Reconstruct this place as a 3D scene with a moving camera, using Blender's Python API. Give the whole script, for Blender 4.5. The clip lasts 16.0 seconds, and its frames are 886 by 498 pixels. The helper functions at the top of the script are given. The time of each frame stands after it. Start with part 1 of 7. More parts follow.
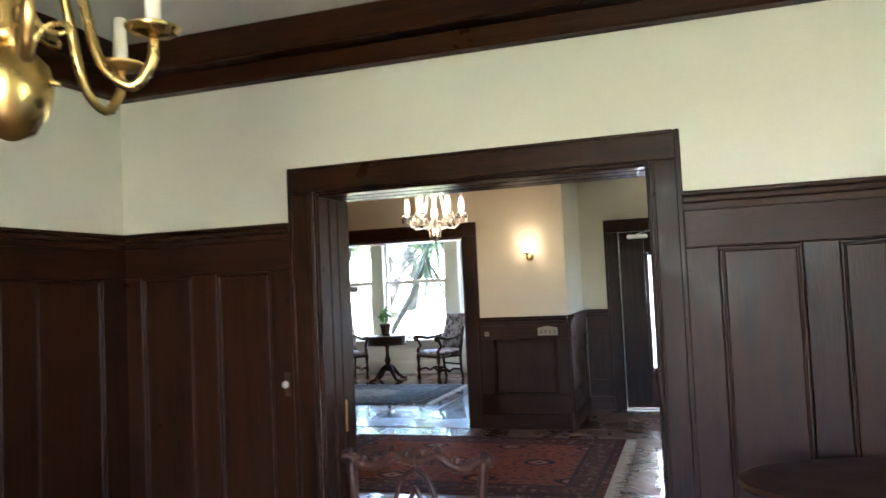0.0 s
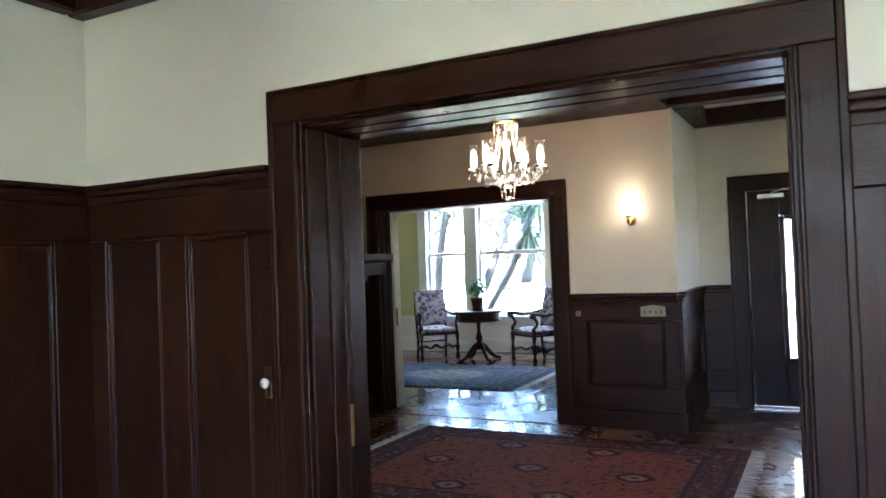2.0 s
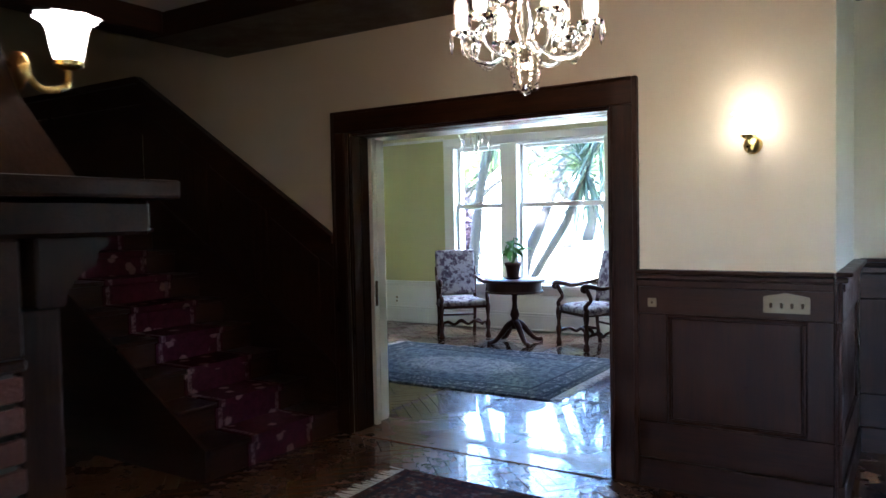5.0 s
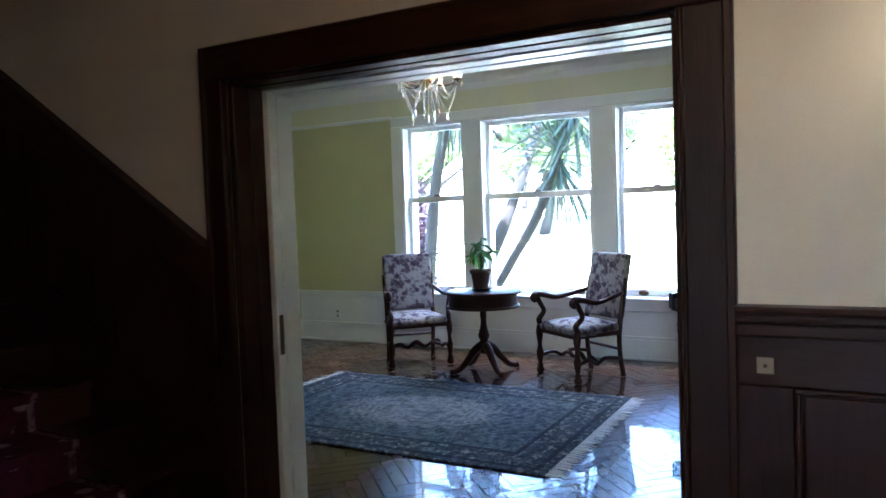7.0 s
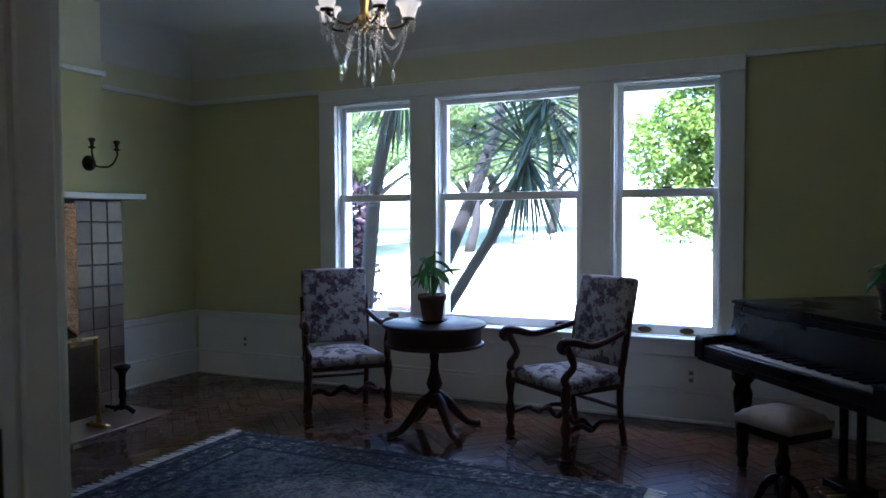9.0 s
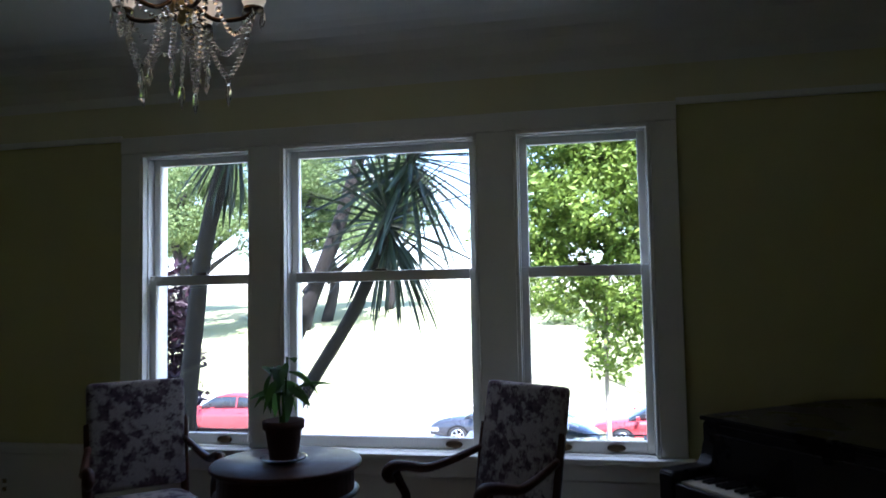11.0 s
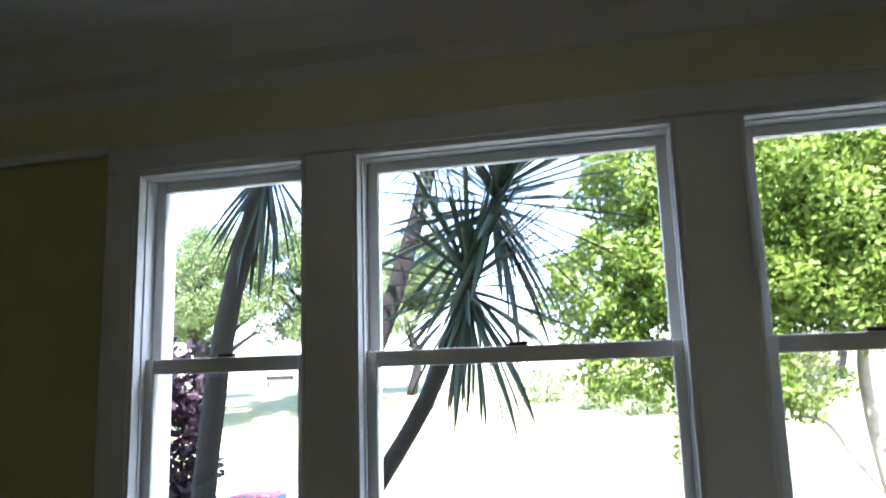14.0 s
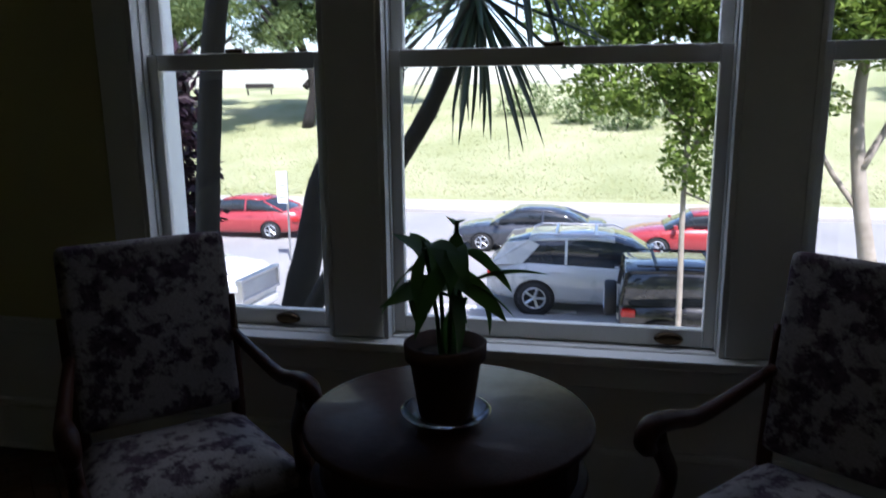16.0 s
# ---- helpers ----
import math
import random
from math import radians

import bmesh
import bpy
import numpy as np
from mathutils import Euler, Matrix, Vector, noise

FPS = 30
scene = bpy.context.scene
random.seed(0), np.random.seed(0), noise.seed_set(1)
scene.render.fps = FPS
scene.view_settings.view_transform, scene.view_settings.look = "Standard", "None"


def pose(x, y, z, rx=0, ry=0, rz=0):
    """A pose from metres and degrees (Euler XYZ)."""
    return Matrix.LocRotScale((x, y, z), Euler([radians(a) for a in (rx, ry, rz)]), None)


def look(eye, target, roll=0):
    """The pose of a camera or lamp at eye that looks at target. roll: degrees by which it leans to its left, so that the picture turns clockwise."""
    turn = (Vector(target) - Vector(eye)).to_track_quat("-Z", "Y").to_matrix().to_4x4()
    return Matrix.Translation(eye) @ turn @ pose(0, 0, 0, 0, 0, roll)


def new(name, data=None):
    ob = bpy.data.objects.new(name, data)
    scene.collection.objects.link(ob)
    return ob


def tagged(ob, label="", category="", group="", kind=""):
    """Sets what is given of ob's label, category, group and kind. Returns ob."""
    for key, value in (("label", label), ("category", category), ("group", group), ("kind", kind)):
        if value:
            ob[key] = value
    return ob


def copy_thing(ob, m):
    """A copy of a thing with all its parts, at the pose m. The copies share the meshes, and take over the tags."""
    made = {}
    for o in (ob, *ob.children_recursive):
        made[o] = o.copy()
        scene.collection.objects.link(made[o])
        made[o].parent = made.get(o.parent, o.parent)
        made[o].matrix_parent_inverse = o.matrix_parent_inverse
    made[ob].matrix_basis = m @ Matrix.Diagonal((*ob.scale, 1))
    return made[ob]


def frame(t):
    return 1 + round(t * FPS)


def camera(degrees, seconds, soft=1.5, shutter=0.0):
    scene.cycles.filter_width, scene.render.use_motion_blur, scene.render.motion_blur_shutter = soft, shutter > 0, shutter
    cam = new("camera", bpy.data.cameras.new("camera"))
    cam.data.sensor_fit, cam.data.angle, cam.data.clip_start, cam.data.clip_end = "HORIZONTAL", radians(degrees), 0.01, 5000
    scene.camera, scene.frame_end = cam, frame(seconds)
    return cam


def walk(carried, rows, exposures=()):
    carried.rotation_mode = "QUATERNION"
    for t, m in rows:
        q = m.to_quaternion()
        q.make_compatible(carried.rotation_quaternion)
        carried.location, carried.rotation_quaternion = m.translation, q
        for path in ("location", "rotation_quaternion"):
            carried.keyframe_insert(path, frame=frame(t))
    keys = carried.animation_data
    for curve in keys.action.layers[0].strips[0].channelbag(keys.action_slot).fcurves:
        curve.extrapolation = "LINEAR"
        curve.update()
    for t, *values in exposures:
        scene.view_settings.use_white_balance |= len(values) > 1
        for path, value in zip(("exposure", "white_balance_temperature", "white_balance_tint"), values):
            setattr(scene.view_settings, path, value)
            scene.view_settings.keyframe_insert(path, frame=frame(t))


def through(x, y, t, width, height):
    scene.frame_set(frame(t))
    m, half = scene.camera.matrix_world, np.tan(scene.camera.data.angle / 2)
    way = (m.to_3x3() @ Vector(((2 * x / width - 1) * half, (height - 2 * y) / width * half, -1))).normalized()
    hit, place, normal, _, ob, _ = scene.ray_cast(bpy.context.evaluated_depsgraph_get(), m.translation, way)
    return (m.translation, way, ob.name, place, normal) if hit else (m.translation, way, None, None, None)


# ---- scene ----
cam = camera(61.6, 16.0, soft=1.5, shutter=0.4)
PATH = [
    (0, (0.361, -0.036, 1.532), (-0.266, 1.861, 1.632), -2.6),
    (0.5, (0.351, 0.257, 1.513), (-0.25, 2.163, 1.594), -0.7),
    (1, (0.348, 0.561, 1.527), (-0.511, 2.366, 1.602), 1.1),
    (1.5, (0.302, 0.898, 1.512), (-0.612, 2.675, 1.592), -0.7),
    (2, (0.288, 1.242, 1.491), (-0.638, 3.014, 1.53), -2.2),
    (2.5, (0.234, 1.638, 1.501), (-0.896, 3.287, 1.522), -1.1),
    (3, (0.131, 2.05, 1.484), (-0.91, 3.758, 1.508), -1.5),
    (3.5, (-0.011, 2.507, 1.469), (-1.083, 4.196, 1.445), -1.6),
    (4, (-0.168, 2.922, 1.458), (-1.307, 4.566, 1.408), -0.9),
    (4.2, (-0.235, 3.085, 1.453), (-1.326, 4.761, 1.409), -0.9),
    (6.3, (-1.17, 4.782, 1.474), (-2.24, 6.468, 1.362), -1.4),
    (6.5, (-1.268, 4.937, 1.474), (-2.354, 6.614, 1.392), -0.9),
    (7, (-1.508, 5.355, 1.47), (-2.476, 7.103, 1.376), -2.0),
    (7.5, (-1.719, 5.777, 1.474), (-2.655, 7.542, 1.386), -0.8),
    (8, (-1.964, 6.215, 1.48), (-2.791, 8.036, 1.461), -1.4),
    (8.5, (-2.155, 6.623, 1.441), (-2.963, 8.452, 1.448), -0.4),
    (9, (-2.374, 6.972, 1.448), (-3.204, 8.789, 1.37), -0.3),
    (9.5, (-2.586, 7.275, 1.433), (-3.139, 9.195, 1.345), -1.6),
    (9.7, (-2.683, 7.392, 1.439), (-3.207, 9.32, 1.355), -2.0),
    (11.8, (-3.207, 8.706, 1.554), (-3.571, 10.661, 1.767), -0.5),
    (12, (-3.252, 8.826, 1.554), (-3.673, 10.769, 1.766), -1.3),
    (12.5, (-3.398, 9.108, 1.555), (-3.7, 11.053, 1.911), -1.0),
    (13, (-3.608, 9.358, 1.512), (-4.024, 11.267, 1.939), -1.0),
    (13.5, (-3.758, 9.632, 1.547), (-4.278, 11.501, 2.031), -1.3),
    (14, (-3.993, 9.772, 1.56), (-4.429, 11.694, 1.9), -1.8),
    (14.5, (-4.132, 9.86, 1.565), (-4.634, 11.788, 1.746), -2.4),
    (15, (-4.188, 9.872, 1.531), (-4.717, 11.801, 1.536), -1.4),
    (15.5, (-4.189, 9.868, 1.528), (-4.675, 11.795, 1.311), -1.5),
    (16, (-4.189, 9.868, 1.528), (-4.587, 11.783, 1.107), -0.6),
]
EXPOSURES = [(0.0, 5.7, 5650, 14), (1.5, 5.7, 5250, 16), (2.5, 5.6, 5050, 17), (3.5, 5.7, 5000, 16), (4.2, 5.75, 5000, 15), (6.5, 5.7, 4950, 16), (7.0, 5.35, 4950, 16), (7.5, 5.1, 4900, 18),
             (8.0, 4.6, 4900, 17), (8.5, 4.15, 4850, 19), (9.0, 3.65, 4850, 21), (9.7, 3.15, 5000, 21), (11.8, 2.42, 5550, 18), (12.5, 2.55, 5650, 19), (13.0, 2.8, 5700, 20), (14.0, 3.0, 5700, 19), (14.5, 2.9, 5650, 18), (15.0, 2.1, 5650, 17), (15.5, 1.4, 5750, 18), (16.0, 1.1, 5650, 19)]
walk(cam, [(t, look(eye, target, roll)) for t, eye, target, roll in PATH], EXPOSURES)

# ---- sky, sun and lamps ----
SUN_ELEV, SUN_FROM = 58.0, (0.45, -0.9)
world = bpy.data.worlds.new("sky")
scene.world = world
world.use_nodes = True
wn = world.node_tree.nodes
sky = wn.new("ShaderNodeTexSky")
sky.sky_type, sky.sun_disc = "NISHITA", False
sky.sun_elevation, sky.sun_rotation = radians(SUN_ELEV), math.atan2(SUN_FROM[0], SUN_FROM[1])
world.node_tree.links.new(sky.outputs[0], wn["Background"].inputs[0])
wn["Background"].inputs[1].default_value = 0.15


def lamp(name, kind, m, energy, color, size=0.1, size_y=None):
    d = bpy.data.lights.new(name, kind)
    d.energy, d.color = energy, color
    if kind == "SUN":
        d.angle = radians(0.5)
    elif kind == "AREA":
        d.shape, d.size, d.size_y = "RECTANGLE", size, size_y or size
    else:
        d.shadow_soft_size = size
    ob = new(name, d)
    ob.matrix_world = m
    return ob


lamp("sun", "SUN", look((SUN_FROM[0] * 20, SUN_FROM[1] * 20, 20 * math.tan(radians(SUN_ELEV))), (0, 0, 0)), 5.0, (1.0, 0.95, 0.87))
WARM = (1.0, 0.64, 0.31)
lamp("dining_window_light", "AREA", look((0.6, -2.35, 1.75), (0.4, 3.0, 1.5)), 0.11, (0.86, 0.93, 1.0), 1.6, 1.6)
lamp("dining_side_window_light", "AREA", look((3.05, 0.75, 1.7), (0.0, 1.2, 1.5)), 0.01, (0.86, 0.93, 1.0), 0.45, 0.9)
# added area lamp outside above the window heads, boosts skylight into the living room
lamp("living_sky_fill", "AREA", look((-4.3, 13.3, 3.45), (-4.3, 10.4, 0.6)), 22, (0.88, 0.94, 1.0), 3.2, 0.9)
# added lamp outside the front door, brightens its lace in place of daylight
lamp("porch_fill_light", "AREA", look((0.12, 9.7, 1.15), (0.12, 6.0, 1.1)), 5, (0.9, 0.95, 1.0), 0.7, 1.5)
lamp("hall_chandelier_light", "POINT", pose(-1.81, 6.33, 2.36), 0.53, WARM, 0.12)
lamp("wall_sconce_light", "POINT", pose(-1.23, 7.50, 1.90), 0.008, WARM, 0.04)
lamp("hood_sconce_light", "POINT", pose(-2.07, 4.665, 1.94), 0.12, WARM, 0.03)
lamp("living_chandelier_light", "POINT", pose(-4.33, 10.45, 2.66), 0.13, WARM, 0.1)


# ---- materials ----
def ramp_mix(nt, fac, a, b):
    n = nt.nodes.new("ShaderNodeMix")
    n.data_type = "RGBA"
    if fac is not None:
        nt.links.new(fac, n.inputs[0])
    for i, c in ((6, a), (7, b)):
        if hasattr(c, "is_linked"):
            nt.links.new(c, n.inputs[i])
        else:
            n.inputs[i].default_value = (*c, 1)
    return n.outputs[2]


def math_node(nt, op, a, b=0.0, clamp=False):
    n = nt.nodes.new("ShaderNodeMath")
    n.operation, n.use_clamp = op, clamp
    for i, v in ((0, a), (1, b)):
        if hasattr(v, "is_linked"):
            nt.links.new(v, n.inputs[i])
        else:
            n.inputs[i].default_value = v
    return n.outputs[0]


def noise_node(nt, scale, stretch=(1, 1, 1), detail=4.0, rough=0.55):
    tc = nt.nodes.new("ShaderNodeTexCoord")
    mp = nt.nodes.new("ShaderNodeMapping")
    mp.inputs["Scale"].default_value = stretch
    nz = nt.nodes.new("ShaderNodeTexNoise")
    nz.inputs["Scale"].default_value = scale
    nz.inputs["Detail"].default_value = detail
    nz.inputs["Roughness"].default_value = rough
    nt.links.new(tc.outputs["Object"], mp.inputs[0])
    nt.links.new(mp.outputs[0], nz.inputs[0])
    return nz.outputs[0]


def sharpen(nt, v, lo, hi):
    n = nt.nodes.new("ShaderNodeMapRange")
    nt.links.new(v, n.inputs[0])
    n.inputs[1].default_value, n.inputs[2].default_value = lo, hi
    return n.outputs[0]


def base_mat(name, rough=0.5, metal=0.0, coat=0.0, spec=0.5):
    m = bpy.data.materials.new(name)
    m.use_nodes = True
    p = m.node_tree.nodes["Principled BSDF"]
    p.inputs["Roughness"].default_value = rough
    p.inputs["Metallic"].default_value = metal
    p.inputs["Coat Weight"].default_value = coat
    p.inputs["Specular IOR Level"].default_value = spec
    return m, m.node_tree, p


def bump(nt, p, h, strength=0.2, dist=0.005):
    b = nt.nodes.new("ShaderNodeBump")
    b.inputs["Strength"].default_value, b.inputs["Distance"].default_value = strength, dist
    nt.links.new(h, b.inputs["Height"])
    nt.links.new(b.outputs[0], p.inputs["Normal"])


def mottled(name, a, b, rough=0.6, metal=0.0, scale=6.0, fine=90.0, bump_s=0.15, bump_d=0.003, stretch=(1, 1, 1), rand=0.0, rough_var=0.1, coat=0.0, spec=0.5):
    m, nt, p = base_mat(name, rough, metal, coat, spec)
    big = noise_node(nt, scale, stretch)
    small = noise_node(nt, fine, stretch, 3.0, 0.65)
    f = math_node(nt, "ADD", math_node(nt, "MULTIPLY", sharpen(nt, big, 0.3, 0.7), 0.6), math_node(nt, "MULTIPLY", sharpen(nt, small, 0.3, 0.7), 0.4))
    if rand:
        oi = nt.nodes.new("ShaderNodeObjectInfo")
        f = math_node(nt, "ADD", math_node(nt, "MULTIPLY", f, 1 - rand), math_node(nt, "MULTIPLY", oi.outputs["Random"], rand))
    nt.links.new(ramp_mix(nt, f, a, b), p.inputs["Base Color"])
    nt.links.new(math_node(nt, "ADD", math_node(nt, "MULTIPLY", big, rough_var), rough - rough_var / 2), p.inputs["Roughness"])
    if bump_s:
        bump(nt, p, small, bump_s, bump_d)
    return m


def wood(name, dark, light, axis="z", rough=0.36, rand=0.3, coat=0.0):
    """Stained timber: fine streaks along the axis, broad patches of stain, pores in relief."""
    st = {"x": (0.05, 1, 1), "y": (1, 0.05, 1), "z": (1, 1, 0.05)}[axis]
    m, nt, p = base_mat(name, rough, 0.0, coat, 0.16)
    streak = sharpen(nt, noise_node(nt, 26.0, st, 5.0, 0.7), 0.34, 0.66)
    pore = sharpen(nt, noise_node(nt, 170.0, st, 3.0, 0.7), 0.36, 0.62)
    patch = sharpen(nt, noise_node(nt, 2.2, (1, 1, 1), 4.0, 0.6), 0.32, 0.68)
    oi = nt.nodes.new("ShaderNodeObjectInfo")
    f = math_node(nt, "MULTIPLY", patch, 0.28)
    for v, k in ((streak, 0.34), (pore, 0.38 - rand * 0.5), (oi.outputs["Random"], rand * 0.5)):
        f = math_node(nt, "ADD", f, math_node(nt, "MULTIPLY", v, k))
    nt.links.new(ramp_mix(nt, f, dark, light), p.inputs["Base Color"])
    smear = sharpen(nt, noise_node(nt, 7.0, (1, 1, 1), 5.0, 0.65), 0.3, 0.7)
    rv = math_node(nt, "ADD", math_node(nt, "MULTIPLY", patch, 0.16), math_node(nt, "MULTIPLY", smear, 0.14))
    nt.links.new(math_node(nt, "ADD", rv, rough - 0.13), p.inputs["Roughness"])
    bump(nt, p, math_node(nt, "ADD", pore, math_node(nt, "MULTIPLY", streak, 0.7)), 0.3, 0.0014)
    return m


DK, LT = (0.0035, 0.0011, 0.0006), (0.046, 0.0138, 0.0046)
WOOD_Z = wood("dark_stained_wood", DK, LT, "z")
WOOD_X = wood("dark_stained_wood_crosswise", DK, LT, "x")
WOOD_Y = wood("dark_stained_wood_lengthwise", DK, LT, "y")
BEAM = wood("dark_beam_wood", (0.008, 0.004, 0.0025), (0.026, 0.011, 0.006), "y", 0.4)
MAHOG = wood("mahogany", (0.018, 0.0065, 0.004), (0.065, 0.022, 0.012), "z", 0.40, 0.15, 0.05)
EBONY = mottled("ebonised_wood", (0.003, 0.002, 0.002), (0.009, 0.006, 0.0055), 0.28, 0, 3, 60, 0.05, 0.001, coat=0.0, spec=0.2)
PARQUET = wood("oak_parquet", (0.026, 0.0105, 0.0045), (0.088, 0.038, 0.017), "y", 0.24, 0.45, 0.7)
PARQUET_B = wood("hall_parquet", (0.060, 0.023, 0.008), (0.15, 0.062, 0.022), "y", 0.27, 0.45, 0.5)
GAP = mottled("floor_joint", (0.02, 0.012, 0.008), (0.03, 0.02, 0.012), 0.7)
CREAM = mottled("cream_wall_plaster", (0.63, 0.595, 0.51), (0.69, 0.655, 0.57), 0.75, 0, 1.2, 160, 0.25, 0.002)
HALLW = mottled("hall_wall_plaster", (0.60, 0.53, 0.41), (0.66, 0.59, 0.46), 0.75, 0, 1.2, 120, 0.25, 0.002)
GREEN = mottled("yellow_green_wall_plaster", (0.54, 0.515, 0.25), (0.60, 0.57, 0.29), 0.75, 0, 1.0, 140, 0.2, 0.002)
FRIEZE = mottled("pale_frieze_plaster", (0.67, 0.645, 0.42), (0.73, 0.705, 0.47), 0.75, 0, 1.0, 140, 0.15, 0.002)
CEIL = mottled("white_ceiling_plaster", (0.70, 0.69, 0.64), (0.76, 0.75, 0.70), 0.8, 0, 1.0, 90, 0.2, 0.002)
WHITE = mottled("white_gloss_paint", (0.74, 0.74, 0.70), (0.80, 0.80, 0.77), 0.35, 0, 2.0, 70, 0.06, 0.001)
BRASS = mottled("aged_brass", (0.50, 0.35, 0.12), (0.68, 0.50, 0.20), 0.28, 1.0, 8, 120, 0.05, 0.001)
BRONZE = mottled("dark_bronze", (0.05, 0.035, 0.02), (0.12, 0.08, 0.045), 0.4, 1.0, 8, 120, 0.05, 0.001)
CHROME = mottled("brushed_steel", (0.5, 0.5, 0.5), (0.62, 0.62, 0.62), 0.3, 1.0, 8, 120, 0.04, 0.001)
COPPER = mottled("hammered_copper", (0.26, 0.12, 0.055), (0.66, 0.38, 0.20), 0.2, 1.0, 5, 22, 1.0, 0.035)
IRON = mottled("black_iron", (0.008, 0.008, 0.008), (0.02, 0.02, 0.02), 0.5, 0.6, 8, 80, 0.3, 0.003)
BRICK = mottled("red_brick", (0.055, 0.018, 0.011), (0.15, 0.05, 0.028), 0.8, 0, 9, 90, 0.6, 0.006, rand=0.4)
MORTAR = mottled("mortar", (0.045, 0.038, 0.033), (0.08, 0.07, 0.06), 0.9, 0, 12, 90, 0.5, 0.004)
TILE = mottled("mottled_glazed_tile", (0.055, 0.034, 0.022), (0.24, 0.165, 0.105), 0.3, 0, 4, 40, 0.15, 0.003, rand=0.5)
TERRA = mottled("terracotta", (0.06, 0.030, 0.022), (0.115, 0.056, 0.038), 0.75, 0, 8, 80, 0.3, 0.003)
SOIL = mottled("potting_soil", (0.02, 0.014, 0.01), (0.05, 0.035, 0.025), 0.9, 0, 20, 90, 0.8, 0.01)
CREAMFAB = mottled("cream_needlework", (0.30, 0.25, 0.21), (0.46, 0.39, 0.32), 0.9, 0, 12, 160, 0.5, 0.003)
IVORY = mottled("ivory_keys", (0.60, 0.55, 0.45), (0.70, 0.66, 0.56), 0.35, 0, 8, 60, 0.05, 0.001)
PLATE = mottled("ivory_plate", (0.20, 0.165, 0.10), (0.28, 0.23, 0.15), 0.4, 0, 8, 60, 0.05, 0.001)
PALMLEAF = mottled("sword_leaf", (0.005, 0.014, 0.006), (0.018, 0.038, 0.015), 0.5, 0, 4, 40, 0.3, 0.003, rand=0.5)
# bark toned near-black: the palms' backlit darkness is put into its colour
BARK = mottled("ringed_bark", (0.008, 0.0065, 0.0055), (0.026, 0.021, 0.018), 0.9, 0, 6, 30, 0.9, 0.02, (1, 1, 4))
PALEBARK = mottled("pale_bark", (0.22, 0.19, 0.15), (0.42, 0.37, 0.31), 0.9, 0, 6, 30, 0.6, 0.01)
FRINGE = mottled("cotton_fringe", (0.45, 0.44, 0.42), (0.62, 0.60, 0.57), 0.95, 0, 20, 160, 0.5, 0.003)
ASPHALT = mottled("worn_asphalt", (0.20, 0.197, 0.188), (0.29, 0.283, 0.27), 0.85, 0, 0.6, 60, 0.6, 0.01)
CONCRETE = mottled("concrete", (0.30, 0.28, 0.25), (0.42, 0.40, 0.36), 0.85, 0, 1.2, 40, 0.4, 0.006)
PAINTLINE = mottled("road_paint", (0.55, 0.55, 0.53), (0.75, 0.75, 0.72), 0.7, 0, 4, 40, 0.3, 0.003)
RUBBER = mottled("tyre_rubber", (0.010, 0.010, 0.010), (0.022, 0.022, 0.022), 0.8, 0, 8, 60, 0.3, 0.003)
ALLOY = mottled("alloy_rim", (0.45, 0.46, 0.48), (0.6, 0.61, 0.63), 0.3, 0.9, 8, 60, 0.05, 0.001)
CARGLASS = mottled("dark_car_glass", (0.012, 0.016, 0.02), (0.03, 0.035, 0.04), 0.05, 0, 3, 30, 0.0, 0.0, coat=0.5)
REDLAMP = mottled("red_lamp_plastic", (0.30, 0.012, 0.010), (0.42, 0.02, 0.016), 0.2, 0, 8, 60, 0.05, 0.001)
CLEARLAMP = mottled("clear_lamp_plastic", (0.55, 0.56, 0.58), (0.7, 0.7, 0.72), 0.1, 0.3, 8, 60, 0.05, 0.001)
STUCCO = mottled("outer_stucco", (0.42, 0.38, 0.30), (0.50, 0.46, 0.38), 0.9, 0, 2, 60, 0.5, 0.006)


def paint(name, c):
    return mottled(name, c, tuple(min(1, v * 1.15 + 0.004) for v in c), 0.28, 0.1, 1.5, 200, 0.02, 0.0005, coat=0.8)


def foliage_mat(name, a, b, through=0.35):
    m, nt, p = base_mat(name, 0.55, 0, 0, 0.35)
    g = nt.nodes.new("ShaderNodeNewGeometry")
    f = math_node(nt, "ADD", math_node(nt, "MULTIPLY", g.outputs["Random Per Island"], 0.7), math_node(nt, "MULTIPLY", noise_node(nt, 0.8), 0.3))
    col = ramp_mix(nt, f, a, b)
    nt.links.new(col, p.inputs["Base Color"])
    tr = nt.nodes.new("ShaderNodeBsdfTranslucent")
    nt.links.new(col, tr.inputs[0])
    mx = nt.nodes.new("ShaderNodeMixShader")
    mx.inputs[0].default_value = through
    nt.links.new(p.outputs[0], mx.inputs[1])
    nt.links.new(tr.outputs[0], mx.inputs[2])
    nt.links.new(mx.outputs[0], nt.nodes["Material Output"].inputs[0])
    return m


GREENLEAF = foliage_mat("street_tree_leaves", (0.055, 0.105, 0.014), (0.29, 0.39, 0.07), 0.42)
HILLLEAF = foliage_mat("hill_tree_leaves", (0.05, 0.095, 0.03), (0.24, 0.30, 0.11))
PURPLELEAF = foliage_mat("purple_plum_leaves", (0.012, 0.005, 0.010), (0.036, 0.014, 0.024), 0.15)
LEAF = foliage_mat("house_plant_leaf", (0.045, 0.12, 0.026), (0.14, 0.29, 0.07))
GRASSBLADE = foliage_mat("dry_grass_blades", (0.30, 0.31, 0.13), (0.44, 0.43, 0.22))


